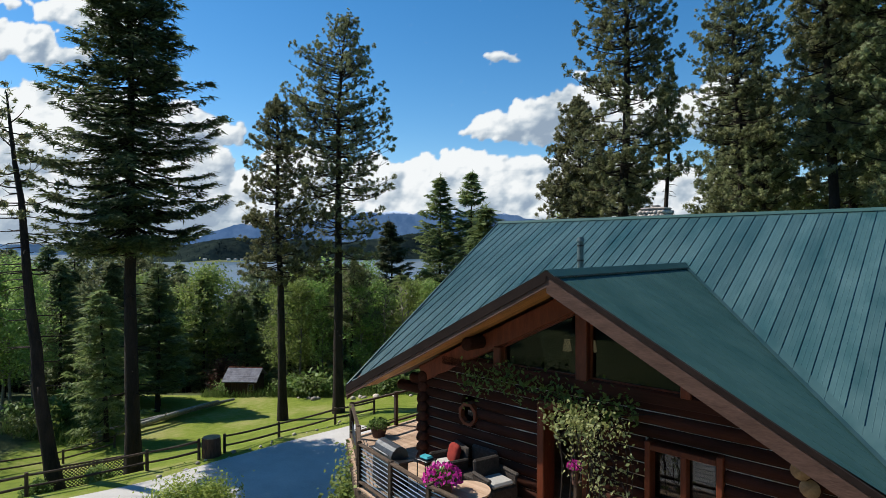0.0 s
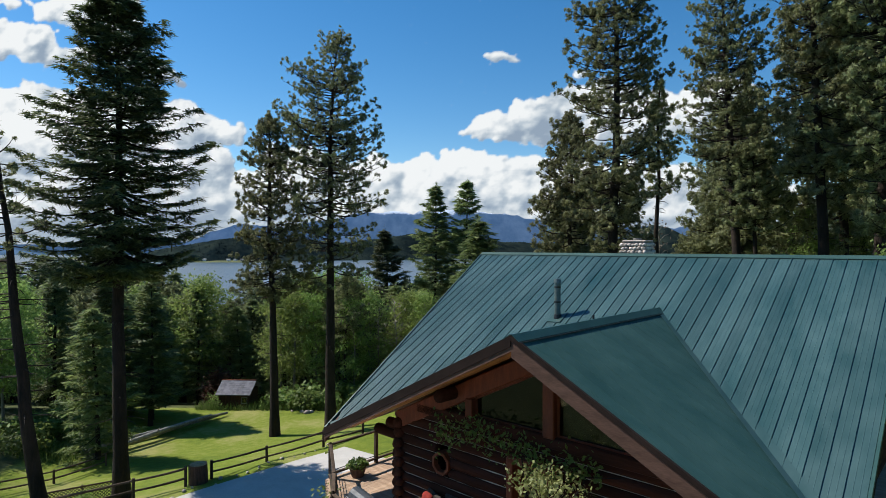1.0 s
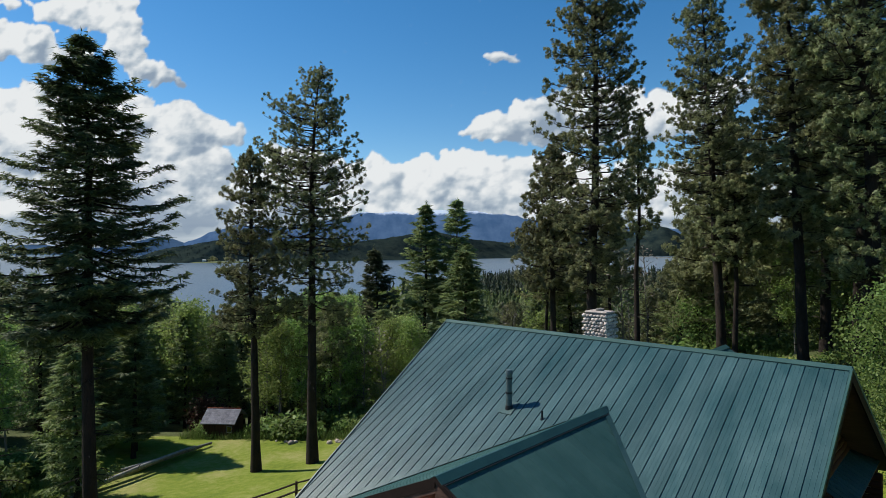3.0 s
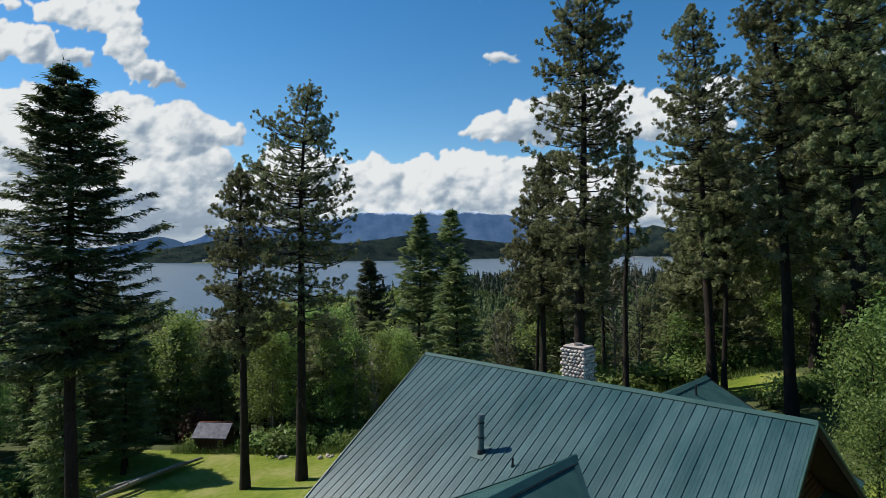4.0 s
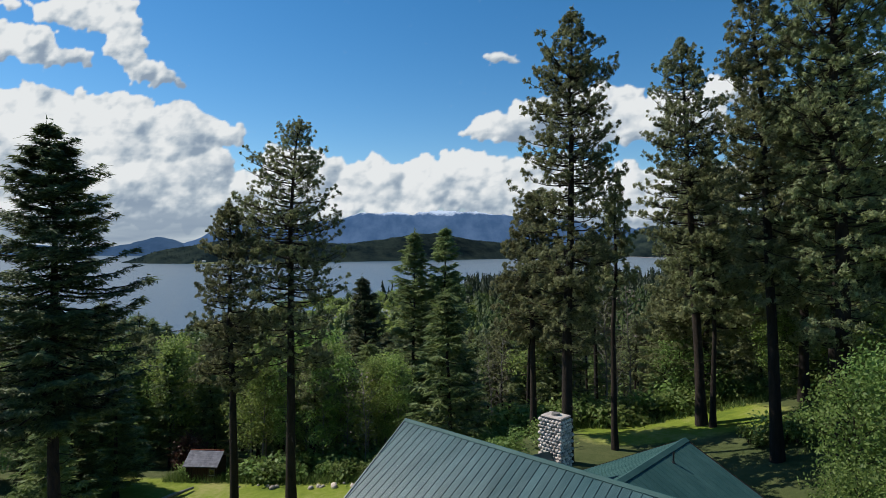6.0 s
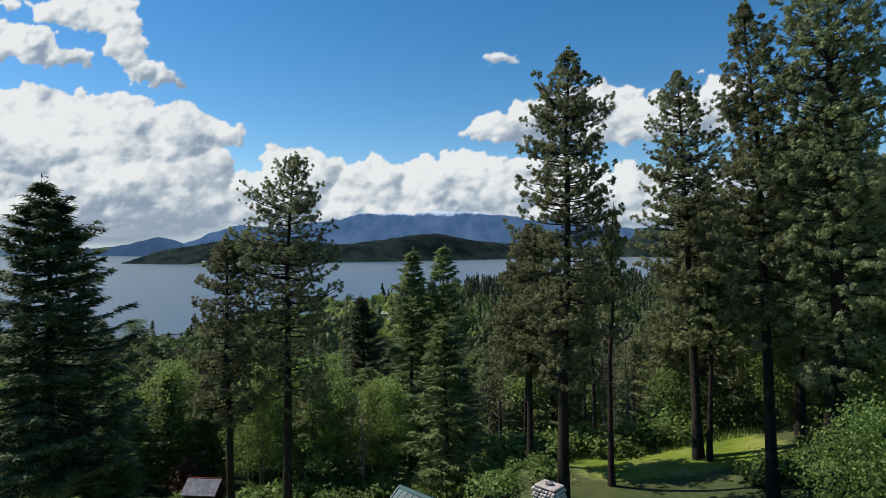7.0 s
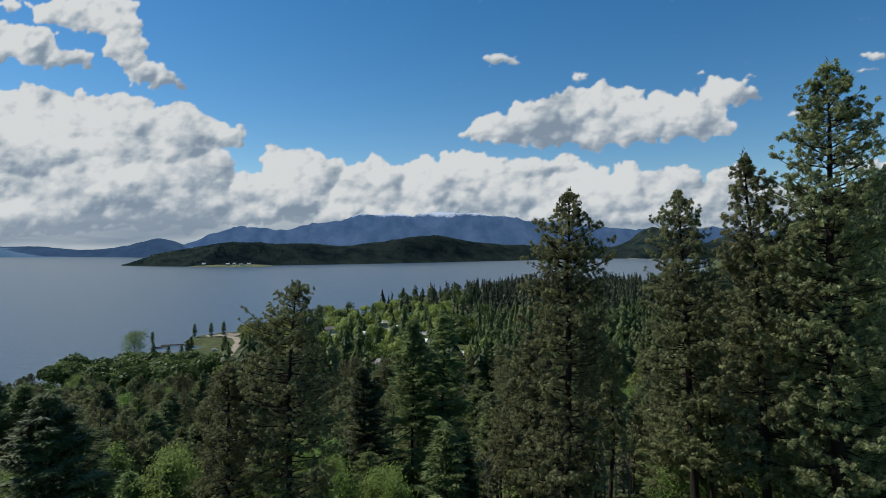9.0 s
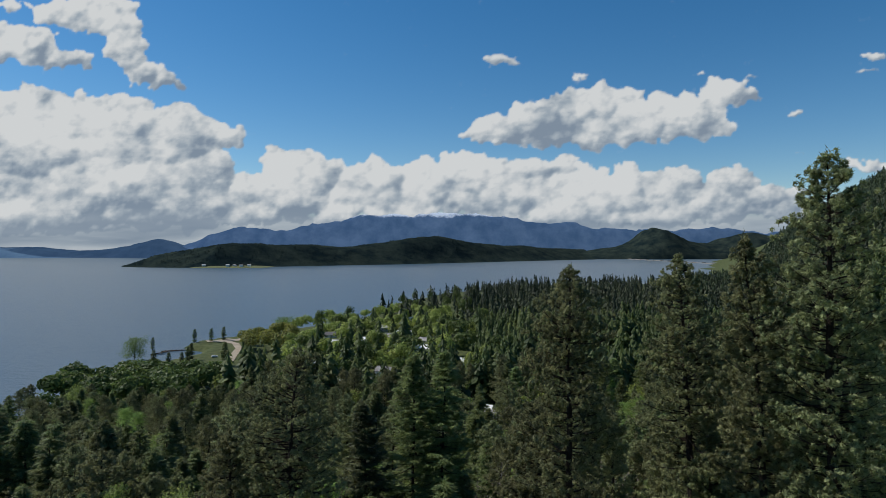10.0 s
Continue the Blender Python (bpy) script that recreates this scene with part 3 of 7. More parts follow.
# ---- trees ----
class Build:
    """Gathers vertices and faces."""
    def __init__(self):
        self.v, self.f, self.n = [], [], 0

    def add(self, verts, faces):
        verts = np.asarray(verts, float).reshape(-1, 3)
        self.v.append(verts)
        self.f.extend((np.asarray(faces) + self.n).tolist())
        self.n += len(verts)

    def tube(self, pts, radii, sides=6):
        pts = np.asarray(pts, float)
        d = np.gradient(pts, axis=0)
        d /= np.linalg.norm(d, axis=1)[:, None] + 1e-9
        ref = np.where(np.abs(d[:, 2:3]) > 0.8, [[1.0, 0, 0]], [[0, 0, 1.0]])
        e = np.cross(d, ref)
        e /= np.linalg.norm(e, axis=1)[:, None] + 1e-9
        g = np.cross(d, e)
        a = np.arange(sides) * 2 * math.pi / sides
        ring = pts[:, None] + np.asarray(radii)[:, None, None] * (e[:, None] * np.cos(a)[None, :, None] + g[:, None] * np.sin(a)[None, :, None])
        k, s = np.meshgrid(np.arange(len(pts) - 1), np.arange(sides), indexing="ij")
        s2 = (s + 1) % sides
        self.add(ring.reshape(-1, 3), np.stack([k * sides + s, k * sides + s2, (k + 1) * sides + s2, (k + 1) * sides + s], -1).reshape(-1, 4))

    def blades(self, p, d, length, width, rng, face=None):
        """Thin pointed triangles from points p along directions d, lying across the directions face if given."""
        n = len(p)
        d = d / (np.linalg.norm(d, axis=1)[:, None] + 1e-9)
        side = np.cross(d, rng.normal(size=(n, 3)) if face is None else face)
        side /= np.linalg.norm(side, axis=1)[:, None] + 1e-9
        w, q = np.broadcast_to(width, (n,))[:, None] * 0.5, np.broadcast_to(length, (n,))[:, None]
        v = np.stack([p - side * w, p + side * w, p + d * q], 1)
        self.add(v, np.arange(3 * n).reshape(n, 3))

    def leaves(self, p, size, rng, face=None, loose=0.55):
        """Four-cornered leaves at points p, of any tilt or turned towards the directions face."""
        n = len(p)
        c = rng.normal(size=(n, 3))
        if face is not None:
            c = face / (np.linalg.norm(face, axis=1)[:, None] + 1e-9) + loose * c
        c /= np.linalg.norm(c, axis=1)[:, None] + 1e-9
        a = np.cross(c, rng.normal(size=(n, 3)))
        a /= np.linalg.norm(a, axis=1)[:, None] + 1e-9
        b = np.cross(c, a)
        s = np.broadcast_to(size, (n,))[:, None]
        v = np.stack([p - a * s, p - b * s * 0.55, p + a * s, p + b * s * 0.55], 1)
        self.add(v, np.arange(4 * n).reshape(n, 4))

    def mesh(self, name, mat, smooth_faces=False):
        return mesh_of(name, np.concatenate(self.v).tolist(), self.f, mat, smooth_faces)


def trunk_line(h, lean, rng, wob=0.12, steps=12):
    s = np.linspace(0, 1, steps)
    w = np.cumsum(rng.normal(0, wob, (steps, 2)), 0) * s[:, None]
    return np.stack([lean[0] * s + w[:, 0], lean[1] * s + w[:, 1], h * s], -1)


def on_line(line, z):
    return np.stack([np.interp(z, line[:, 2], line[:, 0]), np.interp(z, line[:, 2], line[:, 1]), z], -1)


def conifer(h, bare, reach, branches, seed, style="pine", lean=(0, 0), stem=0.28, tufts=16, blades=11, blade=0.34, dead=10, gaps=0.3, spread=0.42, twig=1, taper=None, loose=0.45):
    """Trunk and crown meshes of a conifer: height, bare stem, reach of the longest branch, number of branches."""
    rng = np.random.default_rng(seed)
    wood, green = Build(), Build()
    line = trunk_line(h, lean, rng)
    rad = stem * (1 - np.linspace(0, 1, 12)) ** 0.85 + 0.03
    rad[0] *= 1.25
    wood.tube(np.vstack([line[0] - [0, 0, 0.6], line]), np.concatenate([[rad[0] * 1.2], rad]), 10)
    taper = taper or min(5.0, 0.27 * (h - bare)) * (1.0 if style == "pine" else 1.7)
    zr = np.sort(rng.random(branches) ** (0.85 if style == "pine" else 0.9))
    # uneven crown: whole sectors are fuller or thinner
    az = np.cumsum(rng.normal(2.4, 0.5, branches))
    for i, (t, a) in enumerate(zip(zr, az)):
        z = bare + (h - bare) * (0.01 + 0.985 * t)
        if style == "pine":
            ln = reach * (1 - math.exp(-(h - z + 0.05) / taper)) * min(1.0, 0.62 + 1.9 * t) * rng.uniform(0.55, 1.08)
            rise, sag = -0.06 + 0.42 * t ** 1.4 + rng.normal(0, 0.15), -0.14 * (1 - t)
        else:
            ln = reach * (1 - math.exp(-(h - z + 0.15) / taper)) * min(1.0, 0.7 + 2.2 * t) * rng.uniform(0.62, 1.1)
            rise, sag = -0.16 + 0.6 * t ** 2 + rng.normal(0, 0.09), -0.2 * (1 - t)
        lump = 0.75 + 0.5 * value_noise(np.array([math.cos(a) * 1.7 + seed]), np.array([z * 0.45 + math.sin(a) * 1.7]), 3)[0]
        ln *= min(lump, 1.08)
        out = np.array([math.cos(a), math.sin(a), 0])
        side = np.array([-out[1], out[0], 0])
        s = np.linspace(0, 1, 5)
        root = on_line(line, np.array([z]))[0]
        path = root + s[:, None] * ln * out + np.array([0, 0, 1])[None] * (ln * (rise * s + sag * 4 * s * (1 - s) * 0.6 + (0.16 if style == "pine" else 0.1) * s ** 3))[:, None] + side * (rng.normal(0, 0.08) * ln * s ** 2)[:, None]
        barren = style == "pine" and rng.random() < gaps * (0.6 if t > 0.15 else 1.3) * 0.5
        if barren:
            path = root + (path - root) * 0.4
        if i % twig == 0:
            wood.tube(path, np.linspace(0.018 + 0.013 * ln, 0.008, 5), 3)
        if barren:
            continue
        if style == "pine":
            # balls of needles at the ends of side twigs, thin towards the stem
            n = max(2, int(round(tufts * 0.66 * (0.25 + 0.75 * ln / reach))))
            q = np.append(rng.uniform(0.22, 1.0, n - 1) ** 0.8, 1.02)
            c = np.stack([np.interp(q, s, path[:, k]) for k in range(3)], -1)
            wide = 1.35 * spread * ln * (1.1 - q) + 0.14
            off = np.sign(rng.normal(size=n)) * rng.uniform(0.25, 1.0, n) * wide
            off[-1] = 0
            c = c + side * off[:, None] + np.array([0, 0, 1]) * (0.06 + 0.18 * np.abs(off) + rng.normal(0, 0.15, n))[:, None]
            if twig == 1:
                for k in np.flatnonzero(np.abs(off) > 0.35):
                    start = np.array([np.interp(q[k] - 0.14, s, path[:, j]) for j in range(3)])
                    wood.tube([start, c[k]], [0.014, 0.006], 3)
            size = blade * rng.uniform(0.62, 1.15, n) * (1.0 - 0.22 * t)
            for m, r0, ln0, wd in ((int(blades * 0.9), 0.5, 0.95, 0.42), (int(blades * 1.5), 0.1, 1.0, 0.1)):
                u = rng.normal(size=(n, m, 3)) + out * 0.3 + np.array([0, 0, 0.35])
                u /= np.linalg.norm(u, axis=2)[..., None]
                p = (c[:, None] + u * (size * r0)[:, None, None]).reshape(-1, 3)
                u, z_ = u.reshape(-1, 3), np.repeat(size, m)
                if r0 < 0.2:
                    green.blades(p, u, z_ * rng.uniform(0.75, 1.15, n * m), 0.022 + z_ * wd, rng)
                else:
                    d = np.cross(u, rng.normal(size=u.shape))
                    green.blades(p - d * 0.35 * z_[:, None] / (np.linalg.norm(d, axis=1)[:, None] + 1e-6), d, z_ * ln0, z_ * wd, rng, u + 0.35 * rng.normal(size=u.shape))
        else:
            # flat drooping sprays
            n = max(5, int(tufts * (0.35 + 0.65 * ln / reach)))
            q = rng.uniform(0.1, 1.03, n) ** 0.8
            c = np.stack([np.interp(q, s, path[:, k]) for k in range(3)], -1)
            wide = spread * ln * (1.05 - q) + 0.12
            off = rng.uniform(-1, 1, n)
            c += side * (off * wide)[:, None] + np.array([0, 0, 1]) * (rng.normal(0.0, 0.04, n) - 0.12 * np.abs(off) * wide)[:, None]
            k = max(3, int(blades * 0.75))
            p = np.repeat(c, k, 0) + rng.normal(0, 0.1, (n * k, 3)) * np.array([1, 1, 0.3])
            d = rng.normal(size=(len(p), 3)) * np.array([0.8, 0.8, 0.15]) + out * 0.8 + np.repeat(off, k)[:, None] * side * 0.7 + np.array([0, 0, -0.25])
            green.blades(p, d, blade * rng.uniform(0.7, 1.4, len(p)), 0.06 + 0.24 * blade * rng.random(len(p)), rng, rng.normal(0, loose, (len(p), 3)) + out * 0.35 + np.array([0, 0, 0.9]))
    # leader
    top = line[-1]
    p = np.repeat(top[None] - [0, 0, 0.25], 26, 0) + rng.normal(0, 0.09, (26, 3)) * [1, 1, 3]
    green.blades(p, rng.normal(size=(26, 3)) * [0.6, 0.6, 0.4] + [0, 0, 0.7], min(blade, 0.5), 0.08, rng)
    for _ in range(dead):
        z, a = rng.uniform(bare * 0.35, bare + 1.5), rng.uniform(0, 6.28)
        r0 = on_line(line, np.array([z]))[0]
        ln = rng.uniform(0.4, 1.6)
        wood.tube([r0, r0 + [math.cos(a) * ln * 0.6, math.sin(a) * ln * 0.6, -0.05], r0 + [math.cos(a) * ln, math.sin(a) * ln, rng.uniform(-0.35, 0.1)]], [0.03, 0.018, 0.006], 4)
    return wood, green


def broadleaf(h, reach, seed, leaves=2600, size=0.16, limbs=16, low=0.25, stem=0.09, lean=(0, 0)):
    rng = np.random.default_rng(seed)
    wood, green = Build(), Build()
    line = trunk_line(h * 0.93, lean, rng, 0.1)
    wood.tube(np.vstack([line[0] - [0, 0, 0.5], line]), np.concatenate([[stem * 1.3], stem * (1 - np.linspace(0, 1, 12)) ** 0.8 + 0.012]), 7)
    per = leaves // (limbs + 2)
    for i in range(limbs + 2):
        t = low + (1 - low) * (i + rng.random()) / (limbs + 2)
        z, a = h * t * 0.93, i * 2.4 + rng.normal(0, 0.4)
        prof = math.sin(math.pi * min(1, max(0.08, (t - low) / (1 - low) * 0.82 + 0.14))) ** 0.8
        ln = reach * prof * rng.uniform(0.65, 1.15)
        root = on_line(line, np.array([z]))[0]
        tip = root + [math.cos(a) * ln, math.sin(a) * ln, ln * rng.uniform(0.35, 0.9)]
        mid = (root + tip) / 2 + [0, 0, 0.12 * ln]
        wood.tube([root, mid, tip], [0.02 + 0.2 * stem, 0.02, 0.008], 4)
        k = 5
        for j in range(k):
            c = root + (tip - root) * rng.uniform(0.35, 1.05) + rng.normal(0, 0.22 * reach, 3) * [1, 1, 0.7]
            n = per // k
            p = c + rng.normal(0, 1, (n, 3)) * [0.2 * reach, 0.2 * reach, 0.16 * reach]
            green.leaves(p, size * rng.uniform(0.6, 1.25, n), rng, p - c + [0, 0, 0.15 * reach])
    return wood, green


def tree_thing(name, label, made, wood_mat, leaf_mat, x, y, z=None, group="", turn=0.0):
    wood, green = made
    at = pose(x, y, float(ground_z(x, y)) if z is None else z, 0, 0, turn)
    t = thing(name, label, "tree", at, group)
    part("trunk", wood.mesh("trunk", wood_mat, True), wood_mat, t)
    part("crown", green.mesh("crown", leaf_mat), leaf_mat, t)
    return t


# the tall trees round the house: x, y, top, bare stem, reach, branches and so on
def tall(name, label, x, y, top, leaf=None, **k):
    g = float(ground_z(x, y))
    style = k.get("style", "pine")
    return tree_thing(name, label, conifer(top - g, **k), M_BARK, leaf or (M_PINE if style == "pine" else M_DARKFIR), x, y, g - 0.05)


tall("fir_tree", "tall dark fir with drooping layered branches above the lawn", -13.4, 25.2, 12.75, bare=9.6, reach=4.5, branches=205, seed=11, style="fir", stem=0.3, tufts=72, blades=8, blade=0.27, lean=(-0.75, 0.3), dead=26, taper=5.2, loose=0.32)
tall("pine_tree", "slim dark pine with a bare trunk on the lawn", -11.4, 41.4, 10.6, bare=9.6, reach=3.7, branches=200, seed=12, stem=0.3, tufts=26, lean=(-0.6, 0.2), dead=18, taper=4.2, blade=0.27, gaps=0.25)
tall("pine_tree", "tall pine with a long bare trunk beside the shed lawn", -7.6, 42.4, 16.5, bare=10.5, reach=4.5, branches=230, seed=13, stem=0.36, tufts=28, lean=(-0.7, 0.1), dead=24, taper=3.4, gaps=0.3, blade=0.27)
tall("pine_tree", "tall dense pine behind the house chimney", 11.6, 37.6, 22.6, bare=7.0, reach=3.5, branches=300, seed=14, stem=0.36, tufts=28, lean=(0.1, 0.2), dead=14, gaps=0.35, blade=0.29, taper=3.2)
tall("pine_tree", "tall pine with sparse rust-tinged crown", 23.2, 44.0, 23.4, bare=9, reach=4.2, branches=250, seed=15, stem=0.36, tufts=29, lean=(-1.2, 0.2), dead=16, gaps=0.38, blade=0.3, taper=4.6)
tall("pine_tree", "slim leaning pine with a narrow crown", 23.6, 34.6, 24.6, bare=9, reach=3.2, branches=230, seed=16, stem=0.33, tufts=29, lean=(-1.6, 0), dead=12, blade=0.3, taper=4.6, gaps=0.38)
tall("pine_tree", "very tall broad pine with heavy needle clumps", 26.0, 32.3, 29.4, bare=6, reach=4.6, branches=310, seed=17, stem=0.45, tufts=29, lean=(-0.3, 0), dead=8, gaps=0.34, blade=0.33, taper=5.5)
tall("fir_tree", "pale green young fir standing beside its twin", 3.3, 78, 10.0, M_SPRUCE, bare=1.0, reach=7.2, branches=250, seed=18, style="fir", stem=0.28, tufts=46, blades=6, blade=0.62, dead=0, taper=14, loose=0.95)
tall("fir_tree", "pale green young fir standing beside its twin", -0.6, 79, 9.6, M_SPRUCE, bare=1.0, reach=6.8, branches=240, seed=19, style="fir", stem=0.28, tufts=46, blades=6, blade=0.62, dead=0, taper=14, loose=0.95)
tall("fir_tree", "dark young fir before the lake", -6.6, 77, 3.4, bare=0.8, reach=7.0, branches=210, seed=20, style="fir", stem=0.25, tufts=60, blades=6, blade=0.62, dead=0, taper=14)
tall("pine_tree", "dark pine with a dense crown beside a taller one", 10.6, 45.2, 11.6, bare=7.5, reach=4.0, branches=220, seed=21, stem=0.26, tufts=25, lean=(0.1, 0), dead=10, gaps=0.3, blade=0.32, taper=4.0)
tall("pine_tree", "thin pine with a sparse narrow crown", 15.5, 40.2, 12.4, bare=10, reach=1.7, branches=75, seed=22, stem=0.2, tufts=15, lean=(-0.4, 0), dead=24, taper=3.0)
tall("pine_tree", "slim pine behind the rear lawn", 23.6, 43.0, 9.0, bare=8, reach=3.2, branches=88, seed=23, stem=0.2, tufts=20, lean=(-0.3, 0), dead=14)
tall("pine_tree", "tall broad pine among its neighbours", 29.5, 38.5, 22.0, bare=7, reach=4.6, branches=190, seed=24, stem=0.38, tufts=26, lean=(0.4, 0), dead=8, gaps=0.35, blade=0.33)
tall("pine_tree", "leaning grey trunk with only a few living branches", -14.75, 22.2, 6.0, bare=10.5, reach=2.3, branches=18, seed=25, stem=0.26, tufts=9, lean=(-2.6, 0.2), dead=46, gaps=0.6, blade=0.24)


# trees of the wood behind the lawn: a few kinds, each built once and then repeated
def kind_of_tree(name, label, made, wood, leaf):
    return tree_thing(name, label, made, wood, leaf, 0, -200, -6, group=label)


KINDS = {
    "fir": [kind_of_tree("fir_tree", "dark green fir in the dense wood", conifer(14, 1.2, 3.6, 120, 41, "fir", tufts=30, blades=6, blade=0.52, twig=7, dead=4, stem=0.18), M_BARK, M_FIR),
            kind_of_tree("fir_tree", "slim dark fir in the dense wood", conifer(17, 2.5, 3.2, 130, 42, "fir", tufts=28, blades=6, blade=0.52, twig=7, dead=6, stem=0.2), M_BARK, M_FIR)],
    "young": [kind_of_tree("fir_tree", "light green young fir with drooping twigs", conifer(10, 0.6, 3.1, 100, 43, "fir", tufts=28, blades=6, blade=0.46, twig=7, dead=0, stem=0.13, loose=0.9), M_BARK, M_SPRUCE)],
    "pine": [kind_of_tree("pine_tree", "slender pine with a high crown in the wood", conifer(18, 8, 3.4, 110, 44, tufts=20, blades=8, blade=0.42, twig=2, dead=14, stem=0.2), M_BARK, M_PINE),
             kind_of_tree("pine_tree", "bushy pine in the wood behind the house", conifer(15, 3, 3.8, 130, 45, tufts=20, blades=8, blade=0.42, twig=3, dead=8, stem=0.2, gaps=0.2), M_BARK, M_PINE)],
    "leaf": [kind_of_tree("aspen_tree", "bright green spring aspen at the lawn's edge", broadleaf(12, 2.3, 46, 4600, 0.135, 20, 0.22), M_PALEBARK, M_LEAF),
             kind_of_tree("birch_tree", "loose bright green birch in young leaf", broadleaf(13.5, 2.0, 47, 4200, 0.13, 22, 0.28, lean=(0.5, 0)), M_PALEBARK, M_LEAF)],
    "bushy": [kind_of_tree("maple_tree", "low spreading green leafy tree", broadleaf(7, 2.6, 48, 5200, 0.125, 20, 0.1), M_BARK, M_SHRUB)],
    "bare": [kind_of_tree("dead_tree", "grey leafless young tree", broadleaf(11, 1.4, 49, 260, 0.12, 30, 0.25, 0.06), M_PALEBARK, M_DEAD)],
}
HEIGHTS = {"fir": (14, 17), "young": (10,), "pine": (18, 15), "leaf": (12, 13.5), "bushy": (7,), "bare": (11,)}
used = set()
tree_rng = random.Random(77)


def plant(kind, x, y, h=None):
    """Puts a tree of a kind on the ground, about h metres high."""
    i = tree_rng.randrange(len(KINDS[kind]))
    s = (h or HEIGHTS[kind][i] * tree_rng.uniform(0.75, 1.15)) / HEIGHTS[kind][i]
    w = s * tree_rng.uniform(0.9, 1.15)
    m = pose(x, y, float(ground_z(x, y)) - 0.1, tree_rng.uniform(-2, 2), tree_rng.uniform(-2, 2), tree_rng.uniform(0, 360)) @ Matrix.Diagonal((w, w, s, 1))
    ob = KINDS[kind][i]
    if ob.name not in used:
        used.add(ob.name)
        ob.matrix_basis = m
        return ob
    t = ob.copy()
    scene.collection.objects.link(t)
    for c in ob.children:
        k = c.copy()
        scene.collection.objects.link(k)
        k.parent = t
    t.matrix_basis = m
    return t


def blocked(x, y):
    if -31 < x + 0.25 * (y - 40) and x < 6 and 10 < y < 50.5:
        return True
    if 6 <= x < 34 and 4 < y < 49 + 0.1 * (x - 10):
        return True
    if -22.5 < x < -13.5 and 46 < y < 60 or -30 < x <= -20 and abs(y - 51.5 + 0.45 * (x + 20)) < 3.0:
        return True
    return False


# chosen trees
for kind, x, y, h in (("young", -21.3, 36.8, 9.6), ("fir", -22.2, 45.2, 11.5), ("fir", -23.0, 47.0, 11.0), ("fir", -26.5, 46.5, 11.5), ("leaf", -24.0, 59.5, 14.0), ("leaf", -14.2, 58.0, 13.5), ("leaf", -11.8, 60.0, 14.5),
                      ("leaf", -9.5, 62.0, 14.5), ("leaf", -6.8, 58.0, 12.0), ("young", -4.2, 62.0, 12.5), ("leaf", -14.9, 55.5, 11.5), ("leaf", -11.2, 54.2, 11.0), ("leaf", -7.6, 53.4, 10.5), ("leaf", -3.6, 54.6, 11.0), ("leaf", -0.8, 56.6, 11.5), ("leaf", -10.2, 57.8, 12.5), ("leaf", -2.4, 59.5, 12.0), ("leaf", -33.0, 40.0, 11.5), ("leaf", -32.0, 43.0, 12.0), ("leaf", -25.2, 62.5, 14.0), ("fir", -16.9, 64.0, 15.5), ("bare", -9.6, 55.5, 11.0), ("bare", -5.4, 54.5, 10.0),
                      ("leaf", -13.0, 64.0, 14.5), ("leaf", -28.5, 40.5, 11.0), ("leaf", -32.0, 36.5, 9.5), ("bushy", -31.0, 33.5, 6.0), ("young", -27.0, 49.0, 10.0),
                      ("leaf", 30.5, 47.0, 10.0), ("bushy", 25.3, 52.0, 6.0), ("bushy", 32.5, 47.0, 6.5), ("leaf", 33.0, 44.0, 9.0), ("bushy", 22.8, 26.6, 6.2), ("bushy", 25.4, 28.4, 6.6), ("bushy", 19.8, 22.6, 4.6), ("leaf", 27.5, 30.0, 9.0),
                      ("pine", 31.0, 44.0, 23.0), ("pine", 35.0, 47.0, 24.0), ("pine", 38.0, 52.0, 25.0), ("bare", 21.0, 54.0, 13.0), ("bare", 27.5, 53.0, 14.0), ("bare", 16.0, 55.0, 12.0), ("pine", 27.0, 52.0, 22.0), ("pine", 20.0, 62.0, 20.0), ("pine", 30.0, 57.0, 23.0), ("fir", 14.5, 56.0, 16.0), ("pine", 41.0, 47.0, 22.0)):
    plant(kind, x, y, h)
placed = []
tries = 0
